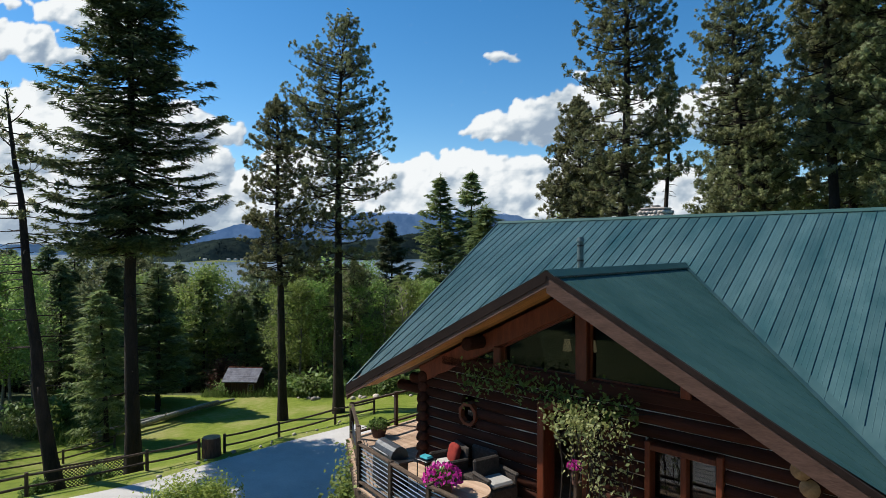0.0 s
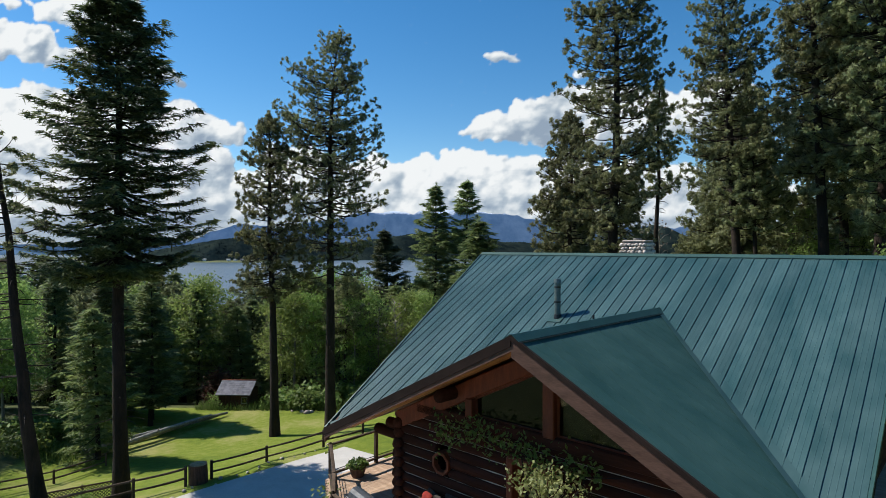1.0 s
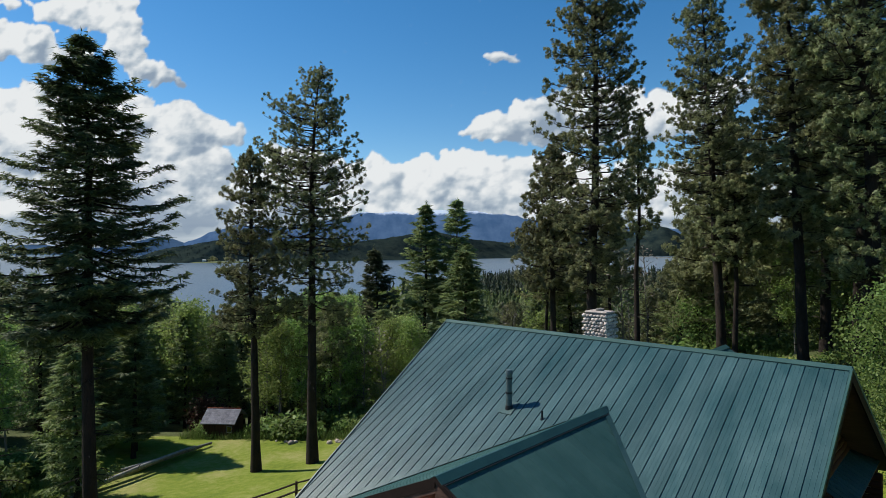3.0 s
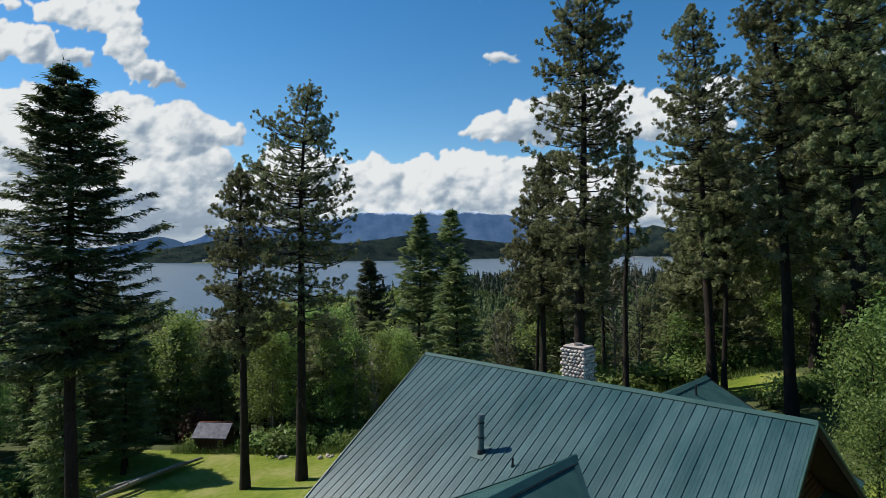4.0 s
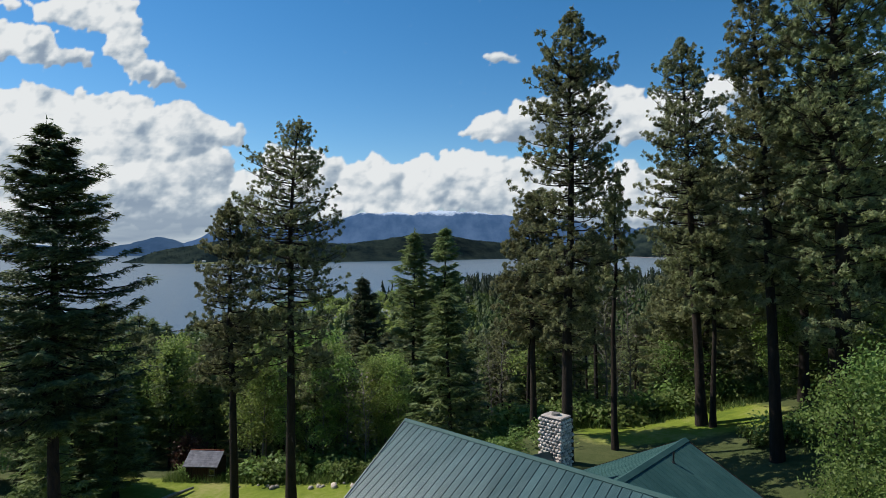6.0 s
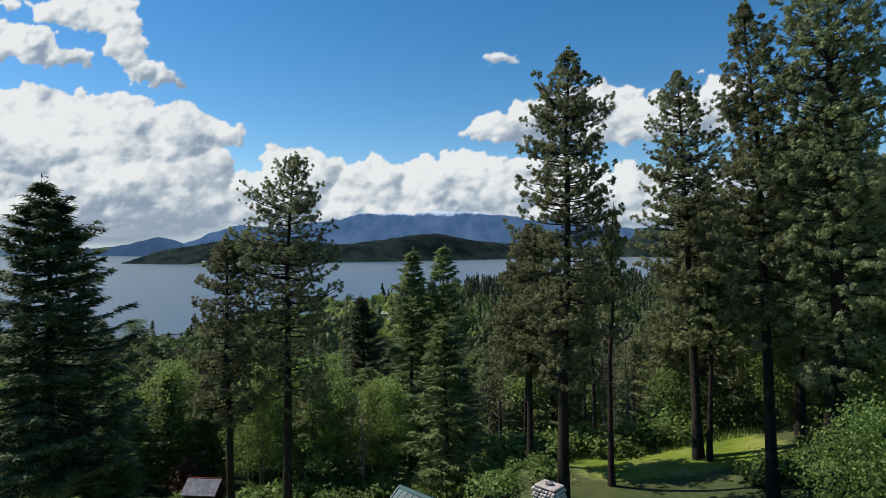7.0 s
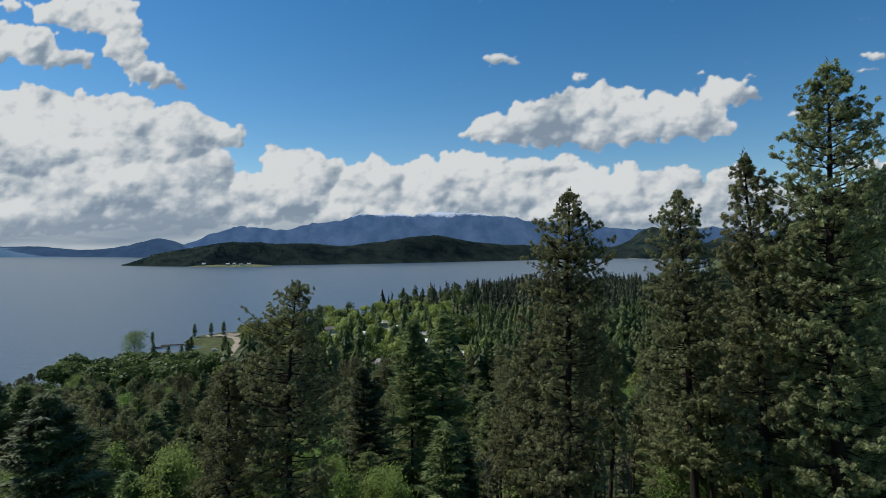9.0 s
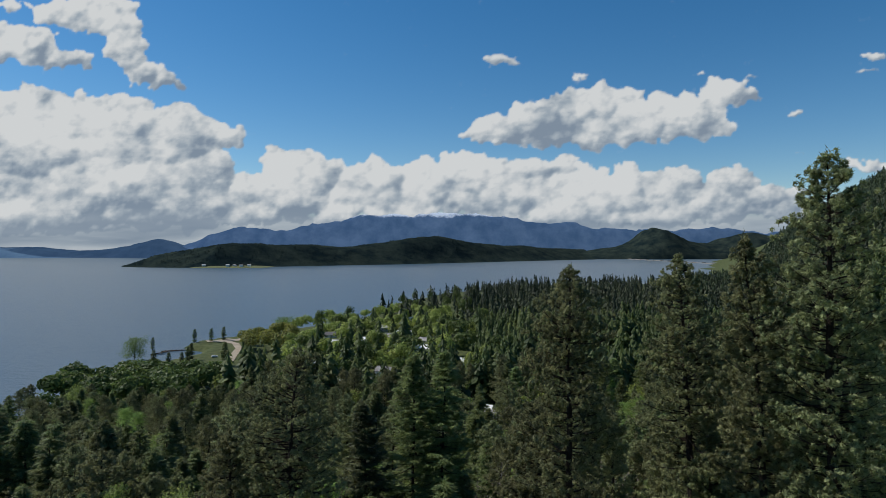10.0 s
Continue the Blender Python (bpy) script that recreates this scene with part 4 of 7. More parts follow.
while len(placed) < 215 and tries < 6000:
    tries += 1
    y = 26 + 82 * tree_rng.random() ** 0.9
    x = y * tree_rng.uniform(-0.92, 0.92) + tree_rng.uniform(-3, 6)
    if y < 50 and x > -20 and x < 34:
        continue
    if blocked(x, y) or any((x - a) ** 2 + (y - b) ** 2 < (2.1 + 0.012 * y) ** 2 for a, b in placed):
        continue
    if abs(x - 1.5) < 4.5 and 68 < y < 84 or abs(x + 6.6) < 3 and 70 < y < 84:
        continue
    if x > 6 and y < 75 and tree_rng.random() < 0.5 or -14 < x <= 6 and y < 74 and tree_rng.random() < 0.45:
        continue
    placed.append((x, y))
    r = tree_rng.random()
    lightness = value_noise(np.array([x * 0.07]), np.array([y * 0.07]), 9)[0]
    if x < 4:
        kind = "leaf" if r < 0.16 + (0.42 if y < 74 else 0.1) * (lightness > 0.5) else "fir" if r < 0.72 else "young" if r < 0.9 else "pine"
        h = tree_rng.uniform(9.5, 13.5) + max(0, (y - 60)) * 0.08
    else:
        kind = "pine" if r < 0.44 else "fir" if r < 0.76 else "leaf" if r < 0.8 else "bare" if r < 0.9 else "young"
        h = tree_rng.uniform(11, 17) + max(0, (y - 60)) * 0.05
    if -14 < x < 4 and y < 74 and kind == "fir" and r > 0.45:
        kind = "bare" if r > 0.66 else "leaf"
    if x < -16 and y > 66 and kind in ("leaf", "young"):
        kind = "fir" if r < 0.3 else "pine"
    if kind == "young":
        h *= 0.75
    if x < -0.43 * y and y < 95:
        kind = kind if kind != "leaf" or r < 0.12 else "fir"
        h = tree_rng.uniform(-5.0, 0.5) - float(ground_z(x, y))
    plant(kind, x, y, h)
for i in range(26):
    plant(("fir", "pine", "leaf")[i % 3], -42 - 30 * tree_rng.random() ** 1.2, -34 + 2.2 * i + tree_rng.uniform(-1, 1), 15)
for i in range(16):
    plant(("fir", "pine", "leaf")[i % 3], -34 + 5.2 * i + tree_rng.uniform(-1.5, 1.5), -22 - 9 * tree_rng.random(), 19)


# shrubs and weeds along the wood's edge
SHRUBS = [thing("shrub", "low green shrub at the wood's edge", "shrub", group="shrubs at the wood's edge") for _ in range(2)]
for k, s in enumerate(SHRUBS):
    rng = np.random.default_rng(60 + k)
    wood, green = Build(), Build()
    for j in range(14):
        a, r = rng.uniform(0, 6.28), rng.uniform(0.2, 0.85)
        tip = np.array([math.cos(a) * r, math.sin(a) * r, rng.uniform(0.5, 1.15)])
        wood.tube([[0, 0, -0.1], tip * [0.4, 0.4, 0.5], tip], [0.02, 0.014, 0.006], 4)
        p = tip + rng.normal(0, 1, (28, 3)) * [0.24, 0.24, 0.2]
        p[:, 2] = np.abs(p[:, 2])
        green.leaves(p, 0.12 * rng.uniform(0.6, 1.3, 28), rng, p - [0, 0, 0.3])
    part("stem", wood.mesh("stem", M_BARK), M_BARK, s)
    part("leaves", green.mesh("leaves", M_SHRUB), M_SHRUB, s)


def shrub(x, y, size):
    m = pose(x, y, float(ground_z(x, y)), 0, 0, tree_rng.uniform(0, 360)) @ Matrix.Diagonal((size, size, size * tree_rng.uniform(0.75, 1.1), 1))
    s = SHRUBS[tree_rng.randrange(2)]
    if s.name not in used:
        used.add(s.name)
        s.matrix_basis = m
        return s
    return copy_thing(s, m)


for i in range(46):
    x = -19 + 27 * i / 45 + tree_rng.uniform(-0.8, 0.8)
    if -18.6 < x < -14.2:
        continue
    shrub(x, 50.3 - 0.12 * (x + 8) + tree_rng.uniform(-0.6, 2.5), tree_rng.uniform(0.6, 1.6))
for i in range(30):
    y = 36 + 14 * i / 29
    shrub(-25.6 - 0.25 * (y - 40) + tree_rng.uniform(-3.0, 0.2), y, tree_rng.uniform(0.7, 1.7))
for i in range(46):
    x = 9 + 24 * i / 45
    shrub(x + tree_rng.uniform(-0.6, 0.6), 48.8 + 0.1 * (x - 10) + tree_rng.uniform(-1.6, 2.6), tree_rng.uniform(0.8, 2.2))
for i in range(44):
    shrub(tree_rng.uniform(-10, 9), 51 + 7.5 * tree_rng.random(), tree_rng.uniform(1.0, 2.3))
for i in range(14):
    shrub(tree_rng.uniform(7, 13), 41 + 8 * tree_rng.random(), tree_rng.uniform(0.7, 1.6))
for i in range(9):
    shrub(26 + tree_rng.uniform(-3, 3), 35 + 4 * tree_rng.random(), tree_rng.uniform(0.8, 1.7))
for i in range(12):
    shrub(31 + tree_rng.uniform(-1.5, 4), 30 + 16 * tree_rng.random(), tree_rng.uniform(0.9, 2.0))
rng = np.random.default_rng(71)
weeds = Build()
n = 15000
wx = np.concatenate([rng.uniform(-21, 6, n // 2), rng.uniform(-30, -24.6, n // 4), rng.uniform(8, 36, n // 4)])
wy = np.concatenate([49.6 - 0.12 * (wx[:n // 2] + 8) + rng.gamma(1.6, 1.1, n // 2) - 0.8, rng.uniform(35, 50, n // 4), rng.gamma(1.6, 1.6, n // 4) + 47.0])
wx[n // 2:3 * n // 4] -= 0.25 * (wy[n // 2:3 * n // 4] - 40) - 1.4
p = np.stack([wx, wy, ground_z(wx, wy) - 0.03], -1)
weeds.blades(p, rng.normal(0, 0.35, (len(p), 3)) * [1, 1, 0.2] + [0, 0, 1], rng.uniform(0.3, 0.95, len(p)), rng.uniform(0.03, 0.08, len(p)), rng)
tagged(new("tall_grass", weeds.mesh("tall_grass", M_WEED)), "tall grass and weeds round the lawn", "grass", kind="stuff")


# ---- the woods down to the lake, and on the hillside ----
COTTAGES = ((-34, 566), (-46, 545), (-70, 520), (-88, 505), (-33, 372), (13, 412), (20, 268), (26, 254), (-30, 690), (-60, 600), (-18, 520), (-84, 402), (-12, 470), (-104, 560))


def in_clearing(x, y):
    """The shore park, the street and the yards, which open towards the slope, stay free of trees."""
    open_ = (x < -128) & (y > 402) & (y < 575) | (x > -190) & (x < -126) & (y > 366) & (y < 575)
    open_ = open_ | (np.abs(x + 56) < 22) & (y > 325) & (y < 372)
    for cx, cy in COTTAGES:
        open_ = open_ | (np.abs(x - cx * y / cy) < 8) & (y > cy - 34) & (y < cy + 8)
    return open_


def ring(rng, n, near, far, lo=-0.95, hi=0.98, open_town=0.86):
    """Places spread evenly over the land between two distances."""
    y = np.sqrt(rng.uniform(near ** 2, far ** 2, n))
    x = y * rng.uniform(lo, hi, n)
    z = ground_z(x, y)
    keep = (z > LAKE_Z + 0.8) & (y < shore(x) - 4) & ~in_clearing(x, y)
    # trees stand in loose groups, and are few in the village by the shore
    keep &= value_noise(x * 0.05, y * 0.05, 4) + 0.6 * rng.random(n) > 0.42
    town = (x < 25 + 0.02 * y) & (y > 340)
    keep &= ~town | (rng.random(n) > open_town)
    keep &= (x > -112) | (y < 262)
    return x[keep], y[keep], z[keep]


def far_conifers(name, label, places, seed, levels, around, tall, mat):
    """Conifers, each a stem with rings of drooping boughs; height, width and fullness differ from tree to tree."""
    rng = np.random.default_rng(seed)
    x, y, z = places
    n = len(x)
    h = tall[0] + (tall[1] - tall[0]) * np.clip(0.75 * value_noise(x * 0.03, y * 0.03, 14) + 0.6 * rng.random(n) - 0.15, 0, 1.2)
    r = (1.4 + 0.2 * h) * rng.uniform(0.75, 1.35, n)
    bend = rng.uniform(0.45, 0.9, n)
    b = Build()
    k = np.arange(levels + 1) / levels
    stem = np.stack([x[:, None] + 0 * k, y[:, None] + 0 * k, z[:, None] + h[:, None] * (0.1 + 0.9 * k)], -1)
    rows = [stem.reshape(-1, 3)]
    base = np.arange(n)[:, None] * (levels + 1)
    faces = []
    count = n * (levels + 1)
    for j in range(levels):
        t = j / levels
        for i in range(around if j < levels - 1 else 3):
            a = rng.uniform(0, 6.283, n)
            ln = r * ((1 - t) ** bend * 0.95 + 0.06) * rng.uniform(0.62, 1.15, n)
            d = np.stack([np.cos(a), np.sin(a), rng.uniform(-0.55, -0.15, n)], -1) * ln[:, None]
            s = np.stack([-np.sin(a), np.cos(a), rng.normal(0, 0.25, n)], -1) * (ln * rng.uniform(0.3, 0.52, n))[:, None]
            root = stem[:, j] + np.array([0, 0, 1.0]) * (h / levels * rng.uniform(-0.4, 0.5, n))[:, None]
            rows += [root + d * 0.6 - s, root + d, root + d * 0.6 + s]
            m = np.arange(n)
            faces.append(np.stack([base[:, 0] + j + 1, count + m, count + n + m, count + 2 * n + m], -1))
            count += 3 * n
        rows.append(stem[:, j] + [0.12, 0.12, 0])
        faces.append(np.stack([base[:, 0] + j, base[:, 0] + j + 1, count + np.arange(n), count + np.arange(n)], -1))
        count += n
    quads = np.concatenate(faces)
    b.v, b.n = rows, count
    b.f = [q if q[2] != q[3] else q[:3] for q in quads.tolist()]
    tagged(new(name, b.mesh(name, mat)), label, "forest", kind="stuff")


def far_leafy(name, label, x, y, seed, leaves, tall, wide, mat):
    """Leafy crowns of several overlapping mounds."""
    rng = np.random.default_rng(seed)
    z = np.maximum(ground_z(x, y), LAKE_Z + 0.3)
    n = len(x)
    h, r = rng.uniform(*tall, n), rng.uniform(*wide, n)
    b = Build()
    for k in range(5):
        u = rng.normal(size=(n, leaves // 5, 3))
        u[..., 2] = np.abs(u[..., 2]) - 0.35
        u /= np.linalg.norm(u, axis=2)[..., None]
        a = rng.uniform(0, 6.283, n)
        part_r = r * rng.uniform(0.45, 0.72, n)
        c = np.stack([x + np.cos(a) * r * 0.5, y + np.sin(a) * r * 0.5, z + h * rng.uniform(0.42, 0.72, n)], -1)
        if k == 0:
            c[:, :2], c[:, 2] = np.stack([x, y], -1), z + h * 0.72
        lump = rng.uniform(0.8, 1.06, (n, leaves // 5))
        p = c[:, None] + u * np.stack([part_r, part_r, h * 0.3], -1)[:, None] * lump[..., None]
        b.leaves(p.reshape(-1, 3), np.repeat(r * 0.13, leaves // 5) * rng.uniform(0.6, 1.3, n * (leaves // 5)), rng, u.reshape(-1, 3), 0.36)
    tagged(new(name, b.mesh(name, mat)), label, "forest", kind="stuff")


rng = np.random.default_rng(80)
for x, y, z in zip(*ring(rng, 560, 100, 300, -0.82, 0.82)):
    r = tree_rng.random()
    kind = "fir" if r < 0.24 else "pine" if r < 0.68 else "young" if r < 0.8 else "leaf"
    h = 13 + 12 * min(1.1, max(0.0, 0.8 * float(value_noise(np.array([x * 0.03]), np.array([y * 0.03]), 14)[0]) + 0.5 * tree_rng.random() - 0.1))
    if x < -8 and kind in ("leaf", "young") and r < 0.95:
        kind = "pine" if r < 0.8 else "fir"
    if x < -95 and y > 170:
        h = min(h, 17)
    plant(kind, x, y, min(h, 17) if kind == "leaf" else h)
far_conifers("far_conifers", "dark conifer forest reaching down to the lake", ring(rng, 2500, 285, 640, -0.82, 0.82, 0.72), 82, 9, 7, (13, 29), M_FARFIR)
far_conifers("hillside_forest", "dark conifers on the far shore", ring(rng, 3000, 640, 1400, -0.1, 0.8, 0.6), 83, 5, 4, (14, 28), M_HILLFIR)
far_conifers("hillside_forest", "dark conifers on the steep hillside", ring(rng, 5200, 900, 2600, 0.42, 0.84), 89, 3, 4, (16, 30), M_HILLFIR)


def leafy_spots(rng, n, x0, x1, y0, y1, everywhere=False):
    x, y = rng.uniform(x0, x1, n), rng.uniform(y0, y1, n)
    ok = (~in_clearing(x, y) | everywhere) & (y < shore(x) - 5) & (x > west(y) + 3)
    return x[ok], y[ok]


for name, label, spots, seed, leaves, high, wide, mat in (
        ("shore_wood", "dense dark green willows along the lake shore", leafy_spots(rng, 100, -236, -125, 282, 345), 84, 760, (12, 16.5), (6.5, 10.5), M_FARLEAF),
        ("village_trees", "light green leafy trees in the shore village", leafy_spots(rng, 150, -185, 10, 395, 760), 85, 520, (10, 19), (5.5, 10), M_WILLOW),
        ("village_trees", "light green willows at the edge of the shore park", leafy_spots(rng, 16, -166, -128, 476, 572, True), 90, 520, (11, 17), (6, 9), M_WILLOW),
        ("village_trees", "dark green leafy trees in the shore village", leafy_spots(rng, 110, -175, 60, 370, 980), 86, 480, (11, 22), (5, 9.5), M_FARLEAF),
        ("far_leafy_trees", "green leafy trees among the conifers", leafy_spots(rng, 90, -200, 90, 180, 400), 87, 420, (8, 14), (3.5, 6.5), M_FARLEAF),
        ("far_leafy_trees", "light green leafy trees among the conifers", leafy_spots(rng, 90, -120, 160, 230, 700), 88, 420, (9, 17), (4, 7), M_WILLOW)):
    far_leafy(name, label, *spots, seed, leaves, high, wide, mat)


def wooded(name, label, zf, x0, x1, y0, y1, n, seed):
    """Tiny conifers that roughen the outline of a far hill."""
    rng = np.random.default_rng(seed)
    x, y = rng.uniform(x0, x1, n), rng.uniform(y0, y1, n)
    z = zf(x, y)
    k = z > LAKE_Z + 2
    x, y, z = x[k], y[k], z[k]
    h, r = rng.uniform(1.5, 4.5, len(x)), rng.uniform(4, 8, len(x))
    b = Build()
    v = np.stack([np.stack([x - r, y, z - 1], -1), np.stack([x + r * 0.6, y - r, z - 1], -1), np.stack([x + r * 0.6, y + r, z - 1], -1), np.stack([x, y, z + h], -1)], 1).reshape(-1, 3)
    i = np.arange(len(x))[:, None] * 4
    b.add(v, np.concatenate([i + [[0, 1, 3]], i + [[1, 2, 3]], i + [[2, 0, 3]]]))
    tagged(new(name, b.mesh(name, M_PENINSULA)), label, "forest", kind="stuff")


wooded("peninsula_forest", "dark conifers covering the peninsula", peninsula_z, -1450, 1000, 2350, 4700, 22000, 91)


# ---- shore park, dock and lake-side houses ----
def on_shore(x, y):
    return pose(x, y, max(float(ground_z(x, y)), LAKE_Z + 0.4))


CYPRESS = tree_thing("spruce_tree", "small dark cone-shaped spruce in the shore park", conifer(11, 0.4, 2.3, 60, 95, "fir", tufts=26, blades=4, blade=1.0, dead=0, stem=0.2), M_BARK, M_FIR, -188, 436, group="spruces in the shore park")
for x, y, s in ((-240, 488, 0.9), (-206, 421, 1.0), (-190, 410, 0.95), (-183, 415, 0.9), (-187, 440, 1.15), (-221, 526, 1.1), (-208, 531, 1.1), (-200, 540, 1.15), (-153, 417, 1.5)):
    copy_thing(CYPRESS, on_shore(x, y) @ Matrix.Diagonal((s, s, s, 1)))
copy_thing(KINDS["bushy"][0], on_shore(-228, 436) @ Matrix.Diagonal((3.2, 3.2, 2.7, 1)))
copy_thing(KINDS["bushy"][0], on_shore(-160, 596) @ Matrix.Diagonal((4.2, 4.2, 2.5, 1)))
dock = thing("dock", "dark wooden dock with a bent arm on the lake", "dock", pose(-228, 497, LAKE_Z))
part("walkway", box(36, 2.2, 0.5, (8, 6, 0.7), rot=Matrix.Rotation(0.35, 3, "Z")), M_POST, dock)
part("walkway", box(22, 2.0, 0.5, (-6, -6, 0.7), rot=Matrix.Rotation(1.2, 3, "Z")), M_POST, dock)
for k in range(8):
    part("pile", rod((-6 + 4 * k, 1 + 1.4 * k, -2), (-6 + 4 * k, 1 + 1.4 * k, 1.6), 0.2, sides=6), M_POST, dock)
M_SAND = surface("beige_gravel", (0.2, 0.165, 0.12), (0.4, 0.34, 0.27), scale=0.2, bump_scale=4, bump=0.3, rough=0.95, piece=False)


def patch(name, label, pts, mat, width):
    """A track that follows the ground through these points."""
    b = Build()
    ps = np.array(pts, float)
    s = np.linspace(0, len(ps) - 1, len(ps) * 6)
    c = np.stack([np.interp(s, np.arange(len(ps)), ps[:, k]) for k in range(2)], -1)
    d = np.gradient(c, axis=0)
    d /= np.linalg.norm(d, axis=1)[:, None]
    o = np.stack([-d[:, 1], d[:, 0]], -1) * width / 2
    e = np.stack([c - o, c, c + o], 1).reshape(-1, 2)
    z = np.maximum(ground_z(e[:, 0], e[:, 1]), LAKE_Z + 0.3) + 0.5
    i = np.arange(len(c) - 1)
    f = np.concatenate([np.stack([i * 3 + k, i * 3 + k + 1, i * 3 + k + 4, i * 3 + k + 3], -1) for k in (0, 1)])
    b.add(np.column_stack([e, z]), f)
    return tagged(new(name, b.mesh(name, mat, True)), label, "road", kind="structure")


patch("road", "pale gravel track in the shore park", [(-143, 372), (-150, 410), (-162, 460), (-168, 490), (-182, 520), (-196, 536)], M_SAND, 6)
patch("pavement", "beige gravel beach lot by the dock", [(-212, 530), (-198, 538), (-180, 546)], M_SAND, 15)
patch("road", "grey village street between trees", [(-90, 350), (-78, 372), (-60, 380), (-40, 372)], M_CONCRETE, 8)


def cottage(x, y, turn, ln, dp, h, roof, wall, label):
    g = max(float(ground_z(x, y)), LAKE_Z + 0.5)
    c = thing("cottage", label, "house", pose(x, y, g, 0, 0, turn), "cottages near the lake")
    part("wall", box(ln, dp, h + 1.0, (0, 0, h / 2 - 0.5)), wall, c)
    for s in (-1, 1):
        part("roof", slab([(-ln / 2 - 0.5, 0, h + dp * 0.3), (ln / 2 + 0.5, 0, h + dp * 0.3), (ln / 2 + 0.5, s * (dp / 2 + 0.6), h - 0.15), (-ln / 2 - 0.5, s * (dp / 2 + 0.6), h - 0.15)], 0.25), roof, c)
    bm = bmesh.new()
    for s in (-1, 1):
        v = [bm.verts.new((s * ln / 2, yy, zz)) for yy, zz in ((-dp / 2, h - 0.02), (dp / 2, h - 0.02), (0, h + dp * 0.28))]
        bm.faces.new(v)
    part("gable", bm, wall, c)
    for k in range(3):
        part("window", box(1.3, 0.12, 1.2, (-ln / 3 + k * ln / 3, -dp / 2 - 0.03, h * 0.55)), M_GLASS, c)


rng = random.Random(8)
for k, (x, y) in enumerate(COTTAGES):
    pale = k % 3 != 1
    cottage(x, y, rng.uniform(-25, 25), rng.uniform(10, 15), rng.uniform(7, 9), rng.uniform(3.0, 4.6), M_WHITE if pale else M_TOWNROOF, M_WHITE, "small white cottage with a pale roof among trees" if pale else "low pale cottage with a grey roof")


def parked_car(x, y, turn, label, high=1.0):
    """A car or camper far below: body, cabin, windscreen and wheels."""
    c = thing("parked_car", label, "car", pose(x, y, max(float(ground_z(x, y)), LAKE_Z + 0.4) + 0.02, 0, 0, turn), "vehicles by the lake")
    part("body", box(4.6, 1.9, 0.75 * high, (0, 0, 0.35 + 0.375 * high), 0.12), M_WHITE, c)
    part("cabin", box(2.6, 1.7, 0.65 * high, (-0.3, 0, 0.33 + 1.05 * high), 0.15), M_WHITE, c)
    part("windscreen", box(0.06, 1.4, 0.4 * high, (1.03, 0, 0.33 + 1.05 * high)), M_GLASS, c)
    for sx in (-1.4, 1.4):
        for sy in (-0.85, 0.85):
            part("wheel", rod((sx, sy - 0.1, 0.33), (sx, sy + 0.1, 0.33), 0.33, sides=12), M_BLACK, c)


for x, y, turn, high in ((-62, 358, 10, 1.0), (-56, 354, 40, 1.8), (-40, 362, 5, 1.0), (14, 246, 20, 1.0), (19, 250, 70, 1.9), (24, 244, 15, 1.0), (-30, 545, 30, 1.8), (-52, 530, 80, 1.0), (-174, 452, 30, 1.0), (8, 398, 60, 1.0)):
    parked_car(x, y, turn, "tall white camper van parked by the trees" if high > 1.5 else "white car parked among the village trees", high)

for x, y in ((-1010, 2470), (-905, 2460), (-880, 2470), (-850, 2462), (-820, 2475)):
    far_house = thing("far_house", "tiny pale house on the far shore", "house", pose(x, y, LAKE_Z + 5.5, 0, 0, rng.uniform(-30, 30)), "houses on the far shore")
    part("wall", box(14, 9, 7.4, (0, 0, 3.0)), M_WHITE, far_house)
    part("roof", slab([(-8, -5.5, 6.5), (8, -5.5, 6.5), (8, 0, 10), (-8, 0, 10)], 0.4), M_TOWNROOF, far_house)
    part("roof", slab([(-8, 5.5, 6.5), (8, 5.5, 6.5), (8, 0, 10), (-8, 0, 10)], 0.4), M_TOWNROOF, far_house)

causeway = tagged(new("causeway"), "low causeway across the far end of the lake", "causeway")
causeway.matrix_basis = pose(1330, 3900, LAKE_Z, 0, 0, 94.5)
part("embankment", box(1900, 14, 5, (0, 0, 0.5), 1.5), M_GREYWOOD, causeway)
for k in range(19):
    part("pier", box(8, 18, 8, (-900 + 100 * k, 0, 2)), M_GREYWOOD, causeway)


# ---- the log house ----
HOUSE = pose(2.12, 21.9, 0, 0, 0, -43.3)      # x runs along the ridge, y to the back
RIDGE_Z, SLOPE, EAVE_Y, RIDGE_L = 0.89, 0.56, -8.07, 12.66
PEAK_X, PEAK_Y, PEAK_Z, BACK_Y = 7.78, -8.66, -0.46, -2.35
LEFT_X, RIGHT_X, RIGHT_Y = 1.27, 13.5, -8.2
WALL_Y, WALL_L, WALL_R, DECK_Z = -7.35, 3.5, 12.2, -5.25


def roof_z(y):
    return RIDGE_Z - SLOPE * abs(y)


def main_end(x):
    """Where the front slope ends, going down from the ridge at x: at the slanted left edge or at a valley of the cross gable."""
    if x <= LEFT_X:
        return max(EAVE_Y, EAVE_Y * x / LEFT_X)
    if x <= PEAK_X:
        return EAVE_Y + (BACK_Y - EAVE_Y) * (x - LEFT_X) / (PEAK_X - LEFT_X)
    return BACK_Y + (RIGHT_Y - BACK_Y) * (x - PEAK_X) / (RIGHT_X - PEAK_X)


LEFT_DROP = (PEAK_Z - roof_z(EAVE_Y)) / (PEAK_X - LEFT_X)
RIGHT_DROP = (PEAK_Z - roof_z(RIGHT_Y)) / (RIGHT_X - PEAK_X)


def gable_z(x):
    return PEAK_Z - (LEFT_DROP if x < PEAK_X else RIGHT_DROP) * abs(x - PEAK_X)


house = thing("log_house", "dark stained log house with green metal roof", "house", HOUSE)


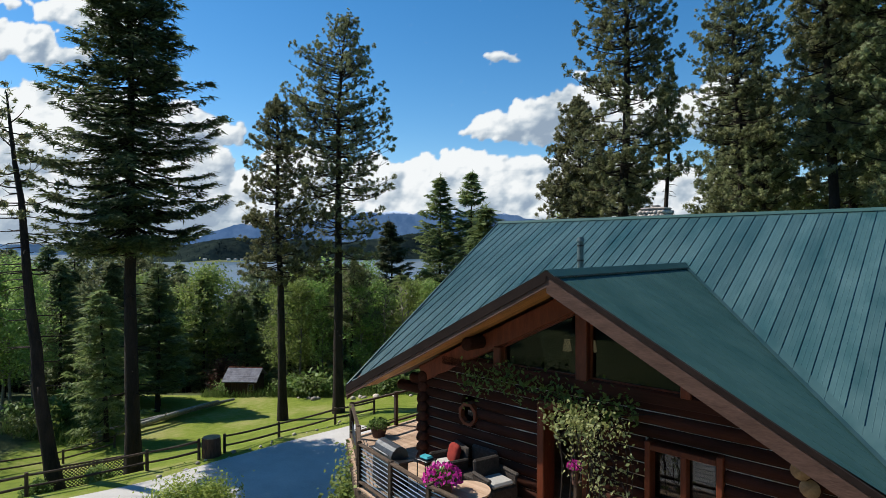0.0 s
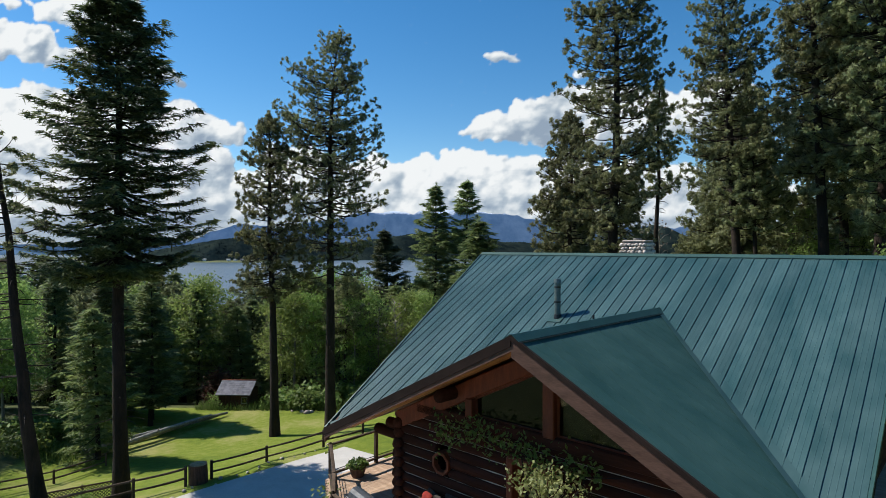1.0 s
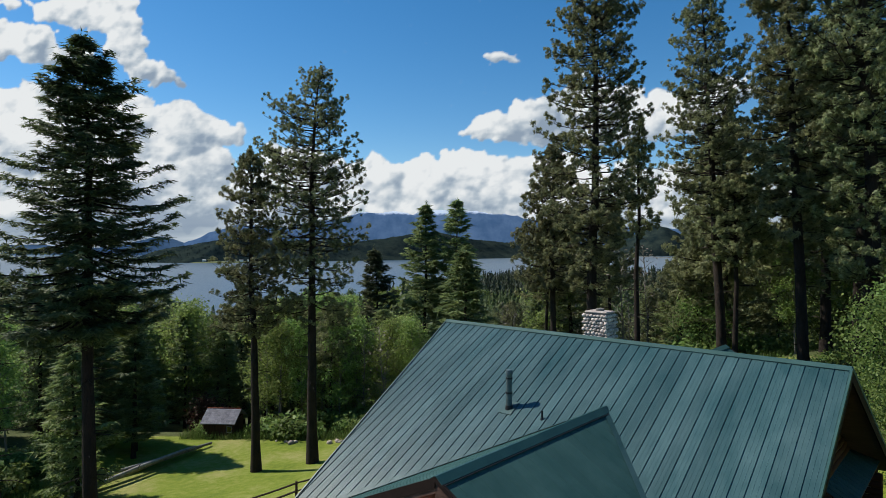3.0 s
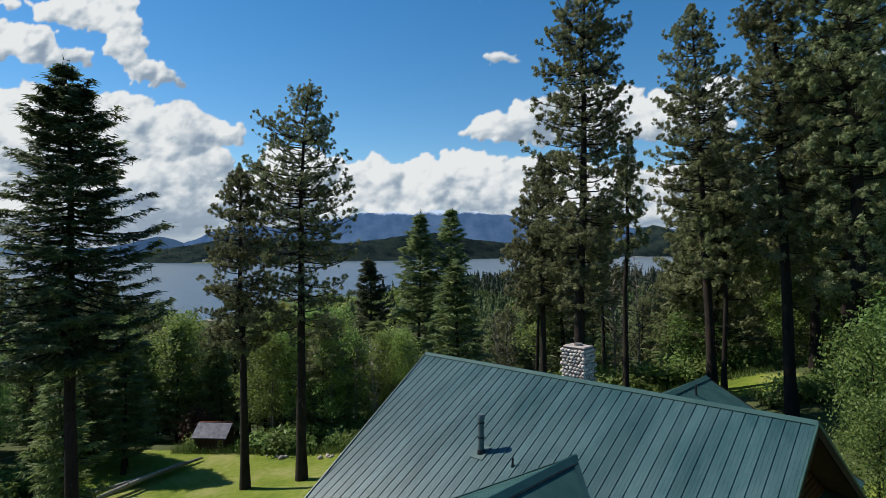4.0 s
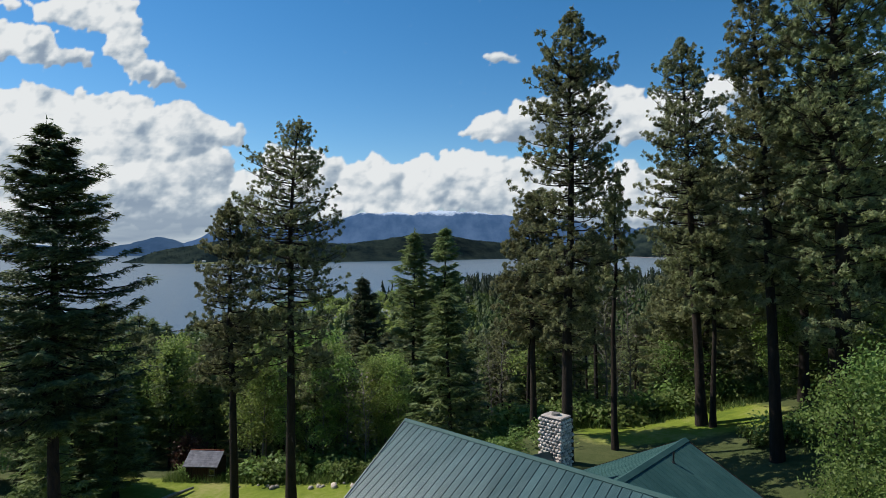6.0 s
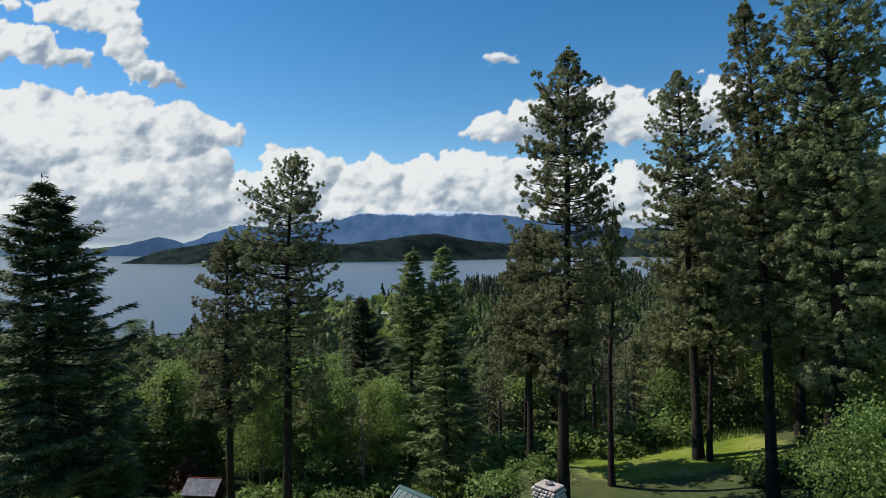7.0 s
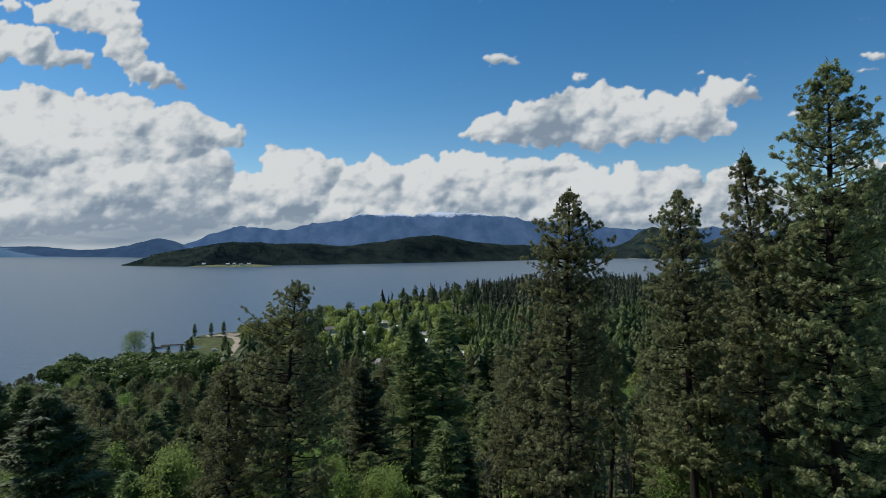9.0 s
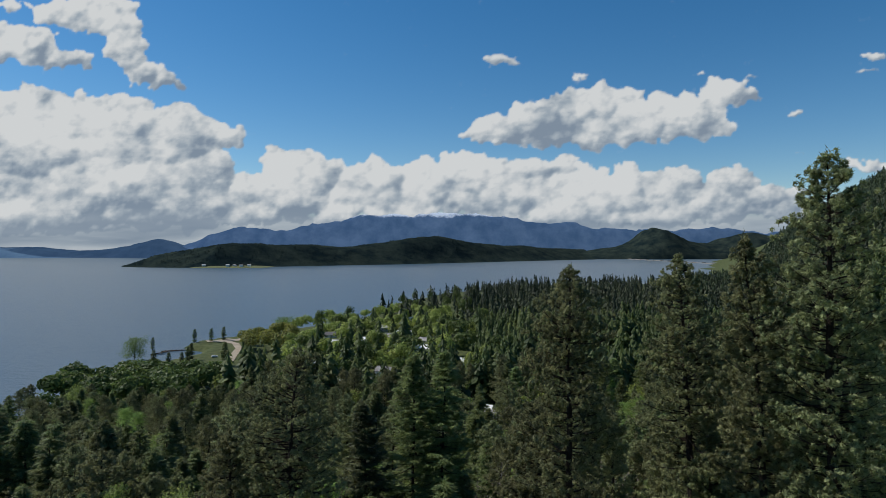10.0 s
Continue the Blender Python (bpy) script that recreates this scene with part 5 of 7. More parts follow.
def roof_plate(name, pts, thick=0.16, mat=M_FASCIA):
    bm = slab(pts, thick)
    return part(name, bm, mat, house)


def at_roof(x, y):
    return (x, y, roof_z(y) - 0.03)


front_roof = roof_plate("front_roof", [at_roof(0.02, 0), at_roof(LEFT_X + 0.02, EAVE_Y + 0.02), at_roof(PEAK_X, BACK_Y), at_roof(RIGHT_X - 1.0, main_end(RIGHT_X - 1.0)), at_roof(RIDGE_L - 0.02, main_end(RIDGE_L) + 0.1), at_roof(RIDGE_L - 0.02, 0)])
back_roof = roof_plate("back_roof", [at_roof(0.02, 0), at_roof(RIDGE_L - 0.02, 0), at_roof(RIDGE_L - 0.02, 8.0), at_roof(LEFT_X, 8.0)])
cross_roof = roof_plate("cross_gable_roof", [(PEAK_X, PEAK_Y + 0.02, PEAK_Z - 0.03), (PEAK_X, BACK_Y, PEAK_Z - 0.03), (LEFT_X + 0.02, EAVE_Y + 0.02, roof_z(EAVE_Y) - 0.03)])
cross_roof_east = roof_plate("cross_gable_roof", [(PEAK_X, PEAK_Y + 0.02, PEAK_Z - 0.03), (RIGHT_X - 0.02, RIGHT_Y - 0.1, gable_z(RIGHT_X) - 0.03), (PEAK_X, BACK_Y, PEAK_Z - 0.03)])


def roof_panel(parent, p0, p1, q0, q1, up, rise=1.0, mat=M_ROOF):
    """One ribbed metal panel from an upper edge p0-p1 to a lower edge q0-q1; its rib and two small stiffening folds stand up from it."""
    p0, p1, q0, q1, up = (Vector(v) for v in (p0, p1, q0, q1, up))
    up = up * rise
    prof = [(0.0, 0.0), (0.30, 0.0), (0.325, 0.004), (0.35, 0.0), (0.62, 0.0), (0.645, 0.004), (0.67, 0.0), (0.93, 0.0), (0.935, 0.021), (0.97, 0.021), (0.98, 0.0), (1.0, 0.0)]
    top = [p0.lerp(p1, s) + up * h for s, h in prof]
    low = [q0.lerp(q1, s) + up * h for s, h in prof]
    n = len(prof)
    faces = [(i, n + i, n + i + 1, i + 1) for i in range(n - 1)]
    faces.append(tuple(range(n)))
    faces.append(tuple(range(2 * n - 1, n - 1, -1)))
    return part("roof_panel", mesh_of("roof_panel", top + low, faces, mat), mat, parent)


UP = Vector((0, -SLOPE, 1)).normalized()
count = 43
for i in range(count):
    x0, x1 = RIDGE_L * i / count, RIDGE_L * (i + 1) / count
    y0, y1 = main_end(x0), main_end(x1)
    if i == 0:
        y0 = -0.02
    if x0 < PEAK_X < x1:
        y0 = y1 = max(y0, y1)
    roof_panel(front_roof, (x0, 0, RIDGE_Z), (x1, 0, RIDGE_Z), (x0, y0, roof_z(y0)), (x1, y1, roof_z(y1)), UP)
UPB = Vector((0, SLOPE, 1)).normalized()
for i in range(count):
    x0, x1 = RIDGE_L * i / count, RIDGE_L * (i + 1) / count
    roof_panel(back_roof, (x1, 0, RIDGE_Z), (x0, 0, RIDGE_Z), (x1, 8.1, roof_z(8.1)), (x0, 8.1, roof_z(8.1)), UPB)
count = 21
for i in range(count):
    y0 = PEAK_Y + (BACK_Y - PEAK_Y) * i / count
    y1 = PEAK_Y + (BACK_Y - PEAK_Y) * (i + 1) / count

    def reach_to(y, x_far, y_far):
        f = (y - BACK_Y) / (y_far - BACK_Y)
        if f > 1:
            f = 1 - (f - 1) * (BACK_Y - y_far) / (y_far - PEAK_Y)
        return PEAK_X + (x_far - PEAK_X) * max(0.02, min(1, f))
    for x_far, y_far, host, flip in ((RIGHT_X, RIGHT_Y, cross_roof_east, False), (LEFT_X, EAVE_Y, cross_roof, True)):
        a, b = reach_to(y0, x_far, y_far), reach_to(y1, x_far, y_far)
        drop = RIGHT_DROP if x_far > PEAK_X else LEFT_DROP
        upn = Vector((drop if x_far > PEAK_X else -drop, 0, 1)).normalized()
        pts = ((PEAK_X, y0, PEAK_Z), (PEAK_X, y1, PEAK_Z), (a, y0, PEAK_Z - drop * abs(a - PEAK_X)), (b, y1, PEAK_Z - drop * abs(b - PEAK_X)))
        roof_panel(host, *pts, upn, 0.3, M_LOWSHEENROOF)


def ridge_cap(p, q, half, drop_a, drop_b, across, mat, teeth=0):
    """A bent metal strip that covers a ridge, with closures under its edge."""
    p, q, c = Vector(p), Vector(q), Vector(across)
    bm = bmesh.new()
    prof = [(-half, -drop_a * half + 0.035), (-0.02, 0.055), (0.02, 0.055), (half, -drop_b * half + 0.035)]
    prof = prof + [(s, h - 0.012) for s, h in reversed(prof)]
    ends = [[bm.verts.new(o + c * s + Vector((0, 0, h))) for s, h in prof] for o in (p, q)]
    for i in range(8):
        j = (i + 1) % 8
        bm.faces.new((ends[0][i], ends[0][j], ends[1][j], ends[1][i]))
    bm.faces.new(ends[0])
    bm.faces.new(ends[1][::-1])
    cap = part("ridge_cap", bm, mat, house)
    for i in range(teeth):
        o = p.lerp(q, (i + 0.5) / teeth)
        part("closure", box(0.04, 0.28, 0.016, o + c * (half + 0.012) + Vector((0, 0, -drop_b * (half + 0.012) + 0.02))), M_BLACK, cap)
    return cap


ridge_cap((-0.03, 0, RIDGE_Z), (RIDGE_L + 0.03, 0, RIDGE_Z), 0.11, SLOPE, SLOPE, (0, -1, 0), M_LOWSHEENROOF)
ridge_cap((PEAK_X, PEAK_Y - 0.05, PEAK_Z), (PEAK_X, BACK_Y - 0.02, PEAK_Z), 0.17, LEFT_DROP, RIGHT_DROP, (1, 0, 0), M_ROOFTRIM, 22)


def valley(x_far, y_far):
    """A bent metal strip in the valley between the main roof and the cross gable."""
    b = bmesh.new()
    p, q = Vector((PEAK_X, BACK_Y, PEAK_Z)), Vector((x_far, y_far, roof_z(y_far)))
    d = (q - p).normalized()
    s = 1 if x_far > PEAK_X else -1
    drop = RIGHT_DROP if s > 0 else LEFT_DROP
    rows_ = []
    for o in (p + d * 0.05, q - d * 0.12):
        a, c = Vector((s * 0.11, 0.11, SLOPE * 0.11 + 0.028)), Vector((-s * 0.11, -0.11, drop * 0.11 + 0.028))
        rows_.append([b.verts.new(o + w) for w in (a, Vector((0, 0, 0.03)), c)])
    for k in (0, 1):
        b.faces.new((rows_[0][k], rows_[0][k + 1], rows_[1][k + 1], rows_[1][k]))
    part("valley_flashing", b, M_ROOF, house)


valley(RIGHT_X, RIGHT_Y)
valley(LEFT_X, EAVE_Y)


def board_between(name, p, q, deep, thick, out, mat, parent=house, lift=0.0, label=""):
    """A board on edge along p-q, hanging down by its depth and standing out by its thickness."""
    p, q, o = Vector(p) + Vector((0, 0, lift)), Vector(q) + Vector((0, 0, lift)), Vector(out).normalized() * thick
    d = Vector((0, 0, -deep))
    bm = bmesh.new()
    v = [bm.verts.new(w) for w in (p, q, q + d, p + d, p + o, q + o, q + o + d, p + o + d)]
    for f in ((0, 1, 2, 3), (7, 6, 5, 4), (0, 4, 5, 1), (1, 5, 6, 2), (2, 6, 7, 3), (3, 7, 4, 0)):
        bm.faces.new([v[i] for i in f])
    return part(name, bm, mat, parent, label)


M_DARKTRIM = surface("dark_brown_trim", (0.012, 0.008, 0.007), (0.03, 0.02, 0.017), scale=2, rough=0.85, bump=0.1, spec=0.08)
corner = (LEFT_X, EAVE_Y, roof_z(EAVE_Y))
peak = (PEAK_X, PEAK_Y, PEAK_Z)
east = (RIGHT_X, RIGHT_Y - 0.1, gable_z(RIGHT_X))
board_between("rake_trim", corner, peak, 0.2, 0.06, (0, -1, 0), M_DARKTRIM, lift=0.035)
board_between("fascia", corner, peak, 0.09, 0.04, (0, -1, 0), M_FASCIA, lift=-0.167)
board_between("rake_trim", peak, east, 0.09, 0.06, (0, -1, 0), M_DARKTRIM, lift=0.035)
board_between("fascia", peak, east, 0.3, 0.04, (0, -1, 0), M_FASCIA, lift=-0.057)
board_between("rake_trim", (0, 0, RIDGE_Z), corner, 0.14, 0.05, (-1, 0, 0), M_ROOFTRIM, lift=0.04)
board_between("fascia", (0, 0, RIDGE_Z), corner, 0.26, 0.035, (-1, 0, 0), M_FASCIA, lift=-0.1)
for y in (main_end(RIDGE_L) + 0.05, 8.05):
    board_between("rake_trim", (RIDGE_L, 0, RIDGE_Z), (RIDGE_L, y, roof_z(y)), 0.1, 0.05, (1, 0, 0), M_LOWSHEENROOF, lift=0.04)
    board_between("fascia", (RIDGE_L, 0, RIDGE_Z), (RIDGE_L, y, roof_z(y)), 0.24, 0.035, (1, 0, 0), M_DARKTRIM, lift=-0.062)

# boards under the overhang of the cross gable
for side, xe in ((-1, LEFT_X + 0.5), (1, RIGHT_X - 0.6)):
    for i in range(8):
        y0, y1 = WALL_Y - 0.12 - i * 0.155, WALL_Y - 0.12 - i * 0.155 - 0.15
        rake_y, rake_x = (EAVE_Y, LEFT_X) if side < 0 else (RIGHT_Y - 0.1, RIGHT_X)
        room = (y1 - 0.04 - PEAK_Y) / (rake_y - PEAK_Y) * abs(rake_x - PEAK_X)
        if room < 0.4:
            break
        xs = PEAK_X + side * min(abs(xe - PEAK_X), room)
        a, b = (PEAK_X + side * 0.02, PEAK_Z - 0.2), (xs, gable_z(xs) - 0.2)
        part("soffit_board", slab([(a[0], y0, a[1]), (b[0], y0, b[1]), (b[0], y1, b[1]), (a[0], y1, a[1])], 0.018), M_SOFFIT, house)


# log walls
def log_mesh(length, r=0.137, sides=12, end=M_LOG):
    """A hewn log along x, a little uneven, its ends slightly worn."""
    rng = np.random.default_rng(int(length * 977) % 9973)
    n = max(3, int(length / 0.9) + 2)
    b = Build()
    xs = np.linspace(0, length, n)
    xs = np.concatenate([[0], xs, [length]])
    rr = r * (1 + rng.normal(0, 0.008, len(xs)))
    rr[0] *= 0.9
    rr[-1] *= 0.9
    xs[1], xs[-2] = min(0.03, length * 0.1), length - min(0.03, length * 0.1)
    b.tube(np.stack([xs, rng.normal(0, 0.003, len(xs)), rng.normal(0, 0.002, len(xs))], -1), rr, sides)
    k = b.n
    b.f.append(list(range(sides))[::-1])
    b.f.append(list(range(k - sides, k)))
    me = b.mesh("log", M_LOG, True)
    me.materials.append(end)
    me.polygons[len(me.polygons) - 1].material_index = 1
    me.polygons[len(me.polygons) - 2].material_index = 1
    return me


def cut(a, b, z, half, holes):
    """The runs of a course from a to b that are left beside the openings."""
    runs = [(a, b)]
    for h0, h1, z0, z1 in holes:
        if z + half <= z0 or z - half >= z1:
            continue
        runs = [r for s, e in runs for r in ((s, min(e, h0)), (max(s, h1), e)) if r[1] - r[0] > 0.05]
    return runs


def log_wall(name, label, origin, turn, length, courses, holes=(), low=DECK_Z, step=0.235, over=(0.28, 0.28), half_step=False, ends=None):
    w = part(name, box(0.02, 0.02, 0.02, (0.4, 0, 0.1)), M_LOG, house, label, at=pose(origin[0], origin[1], low, 0, 0, turn))
    core = bmesh.new()
    for c in range(courses):
        z = step * (c + (0.0 if half_step else 0.5))
        o0, o1 = (ends or {}).get(c, over)
        if turn == 0:
            # no log may reach into the roof above it
            top = low + z + 0.45
            o0 = min(o0, origin[0] - (PEAK_X - (PEAK_Z - top) / LEFT_DROP))
            o1 = min(o1, PEAK_X + (PEAK_Z - top) / RIGHT_DROP - origin[0] - length)
        if turn == 90:
            lim = (RIDGE_Z - 0.35 - (low + z + 0.14)) / SLOPE
            if origin[0] > PEAK_X or gable_z(origin[0]) - 0.35 < low + z + 0.14:
                o0 = min(o0, lim + origin[1])
            o1 = min(o1, lim - origin[1] - length)
        for s, e in cut(-o0, length + o1, z, step * 0.5, holes):
            part("log", log_mesh(e - s), M_LOG, w, at=pose(s, 0, z))
        for s, e in cut(max(0, -o0), length + min(0, o1), z, step * 0.5, holes):
            box(e - s - 0.02, 0.15, step - 0.002, ((s + e) / 2, 0, z), bm=core)
    part("chinking", core, M_CHINK, w)
    return w


# openings along the front wall, from its left end and from the deck: small eight-sided window, door, pair of windows
door_hole, pair_hole = (3.45, 4.35, -0.1, 2.02), (5.55, 6.85, 0.72, 1.8)
octo = (1.42, 1.48)
front_wall = log_wall("front_wall", "dark stained log wall with pale chinking lines", (WALL_L, WALL_Y), 0, WALL_R - WALL_L, 11,
                      [door_hole, pair_hole, (octo[0] - 0.2, octo[0] + 0.2, octo[1] - 0.17, octo[1] + 0.17)], ends={7: (0.95, 0.4), 8: (0.9, 0.4)})
west_wall = log_wall("side_wall", "", (WALL_L, WALL_Y), 90, 14.4, 11, half_step=True, over=(0.2, 0.2))
east_wall = log_wall("side_wall", "", (WALL_R - 0.6, WALL_Y), 90, 14.4, 11, half_step=True, over=(0.2, 0.2))
log_wall("back_wall", "", (WALL_L, -WALL_Y - 0.3), 0, WALL_R - WALL_L, 9)
# upper gable ends in the ridge direction
for gx in (WALL_L - 0.1, WALL_R - 0.5):
    for c in range(14):
        z = DECK_Z + 2.7 + 0.235 * c
        hy = (RIDGE_Z - 0.35 - z) / SLOPE
        if hy > 0.3:
            part("log", log_mesh(2 * hy), M_LOG, house, at=pose(gx, -hy, z, 0, 0, 90))
part("inner_floor", box(WALL_R - WALL_L - 0.3, 14.0, 0.12, ((WALL_L + WALL_R) / 2, -0.2, DECK_Z - 0.06)), M_DECK, house)
part("inner_wall", box(WALL_R - WALL_L - 0.4, 0.1, 4.6, ((WALL_L + WALL_R) / 2, -2.6, DECK_Z + 2.3)), M_LOG, house)
part("foundation", box(WALL_R - WALL_L, 14.4, 3.4, ((WALL_L + WALL_R) / 2, -0.2, DECK_Z - 1.85)), M_MORTAR, house)


# gable glazing under the cross roof
SILL_Z = DECK_Z + 11 * 0.235 - 0.1
def beam(name, p, q, wide, deep, mat, parent=house, bevel=0.03, label=""):
    p, q = Vector(p), Vector(q)
    d = q - p
    rot = d.to_track_quat("X", "Z").to_matrix()
    return part(name, box(d.length, wide, deep, (p + q) / 2, bevel, rot=rot), mat, parent, label)


beam("sill_beam", (WALL_L + 0.6, WALL_Y, SILL_Z + 0.12), (PEAK_X + (PEAK_Z - 0.5 - SILL_Z - 0.24) / RIGHT_DROP, WALL_Y, SILL_Z + 0.12), 0.3, 0.24, M_LOG)
for xe in (WALL_L - 0.1, WALL_R + 0.1):
    beam("rafter", (PEAK_X, WALL_Y - 0.02, PEAK_Z - 0.5), (xe, WALL_Y - 0.02, gable_z(xe) - 0.5), 0.26, 0.4, M_REDWOOD, label="red-brown timber rafter")
for px_, wd in ((5.75, 0.2), (PEAK_X, 0.26), (9.75, 0.2)):
    part("post", box(wd, 0.26, gable_z(px_) - 0.7 - SILL_Z - 0.2, (px_, WALL_Y - 0.04, (gable_z(px_) - 0.7 + SILL_Z + 0.2) / 2), 0.02), M_REDWOOD, house)
for x0, x1 in ((4.3, 5.65), (5.85, 7.65), (7.91, 9.65), (9.85, 11.6)):
    base = SILL_Z + 0.235
    x1 = min(x1, PEAK_X + (PEAK_Z - 0.78 - base) / RIGHT_DROP)
    za, zb = gable_z(x0) - 0.74, gable_z(x1) - 0.74
    pts = [(x0, base), (x1, base), (x1, max(zb, base + 0.02)), (x0, max(za, base + 0.02))]
    b = bmesh.new()
    fr = [b.verts.new((x, WALL_Y + 0.02, z)) for x, z in pts]
    bk = [b.verts.new((x, WALL_Y + 0.035, z)) for x, z in pts]
    b.faces.new(fr)
    b.faces.new(bk[::-1])
    for i in range(4):
        b.faces.new((fr[i], bk[i], bk[(i + 1) % 4], fr[(i + 1) % 4]))
    win = part("window", b, M_GLASS, house, "dark reflecting gable window")
    for (xa, z_a), (xb, z_b) in zip(pts, pts[1:] + pts[:1]):
        if abs(xa - xb) + abs(z_a - z_b) > 0.1:
            beam("window_frame", (xa, WALL_Y, z_a), (xb, WALL_Y, z_b), 0.07, 0.06, M_REDWOOD, win, 0.008)
# logs that carry the roof and stick out under the overhang
for x, z, out in ((PEAK_X, PEAK_Z - 0.42, -8.25), (5.3, gable_z(5.3) - 0.42, -8.0), (10.3, gable_z(10.3) - 0.42, -8.0), (11.55, -3.12, -8.1), (11.65, -3.36, -8.05)):
    part("purlin", log_mesh(6.0, 0.15, 12, M_LOGEND if x > 11 else M_LOG), M_LOG, house, "log purlin under the roof edge", at=pose(x, out, z, 0, 0, 90))


def framed_window(parent, x0, x1, z0, z1, y, bars=1, mat=M_REDWOOD):
    win = part("window", box(x1 - x0, 0.02, z1 - z0, ((x0 + x1) / 2, y + 0.03, (z0 + z1) / 2)), M_GLASS, parent)
    for x in (x0, x1):
        part("window_frame", box(0.1, 0.34, z1 - z0 + 0.2, (x, y - 0.03, (z0 + z1) / 2), 0.012), mat, win)
    for z in (z0, z1):
        part("window_frame", box(x1 - x0 - 0.1, 0.34, 0.1, ((x0 + x1) / 2, y - 0.03, z), 0.012), mat, win)
    for i in range(bars):
        part("mullion", box(0.1, 0.2, z1 - z0 - 0.1, (x0 + (x1 - x0) * (i + 1) / (bars + 1), y - 0.03, (z0 + z1) / 2), 0.01), mat, win)
    return win


framed_window(front_wall, pair_hole[0] + 0.05, pair_hole[1] - 0.05, pair_hole[2] + 0.05, pair_hole[3] - 0.05, 0)
# eight-sided window with a red ring
bm = bmesh.new()
ring = [[bm.verts.new((octo[0] + r * math.cos((k + 0.5) * math.pi / 4), y, octo[1] + r * math.sin((k + 0.5) * math.pi / 4))) for k in range(8)] for r, y in ((0.27, 0.1), (0.27, -0.18), (0.2, -0.18), (0.2, 0.1))]
for a, b in zip(ring, ring[1:] + ring[:1]):
    for k in range(8):
        bm.faces.new((a[k], a[(k + 1) % 8], b[(k + 1) % 8], b[k]))
octagon = part("octagon_window", bm, M_REDWOOD, front_wall, "eight-sided window in a red wooden ring")
part("pane", rod((octo[0], -0.05, octo[1]), (octo[0], -0.03, octo[1]), 0.205, sides=8), M_GLASS, octagon)
# door frame, opening into the dark
for x in (door_hole[0] - 0.04, door_hole[1] + 0.04):
    part("door_post", box(0.16, 0.42, 2.15, (x, -0.04, 1.05), 0.015), M_REDWOOD, front_wall, "red-stained door post")
part("door_head", box(1.1, 0.42, 0.16, (3.9, -0.04, 2.1), 0.015), M_REDWOOD, front_wall)
door = part("door", box(0.06, 0.85, 1.98, (4.27, 0.55, 1.0), 0.01), M_REDWOOD, front_wall, "open wooden door")
part("door_pane", box(0.07, 0.5, 0.9, (4.27, 0.55, 1.35)), M_GLASS, door)

# things on the roof
pipe = thing("vent_pipe", "grey-green metal stove pipe standing on the roof", "vent pipe", HOUSE @ pose(5.2, -3.07, roof_z(3.07)))
part("pipe", rod((0, 0, -0.1), (0, 0, 0.98), 0.085, sides=16), M_PIPE, pipe)
part("collar", rod((0, 0, -0.06), (0, 0, 0.1), 0.12, 0.1, sides=16), M_BLACK, pipe)
for z in (0.42, 0.83):
    part("band", rod((0, 0, z), (0, 0, z + 0.05), 0.1, sides=16), M_BLACK, pipe)
part("cap", rod((0, 0, 0.97), (0, 0, 1.08), 0.115, 0.09, sides=16), M_PIPE, pipe)
part("flashing", slab([(-0.2, -0.22, -0.09), (0.2, -0.22, -0.09), (0.2, 0.22, 0.155), (-0.2, 0.22, 0.155)], 0.01), M_ROOFTRIM, pipe)
stub = thing("vent_stub", "thin dark plumbing vent on the roof", "vent pipe", HOUSE @ pose(6.35, -3.15, roof_z(3.15)))
part("pipe", rod((0, 0, -0.05), (0, 0, 0.22), 0.03), M_BLACK, stub)
part("boot", rod((0, 0, -0.03), (0, 0, 0.04), 0.06, 0.04), M_BLACK, stub)


# stone chimney behind the ridge
def pebble(rng, sx, sy, sz):
    bm = bmesh.new()
    bmesh.ops.create_icosphere(bm, subdivisions=1, radius=1.0)
    for v in bm.verts:
        v.co = Vector((v.co.x * sx, v.co.y * sy, v.co.z * sz)) * (1 + rng.uniform(-0.1, 0.1))
    me = bpy.data.meshes.new("stone")
    bm.to_mesh(me)
    bm.free()
    me.materials.append(M_STONE)
    me.polygons.foreach_set("use_smooth", [True] * len(me.polygons))
    return me


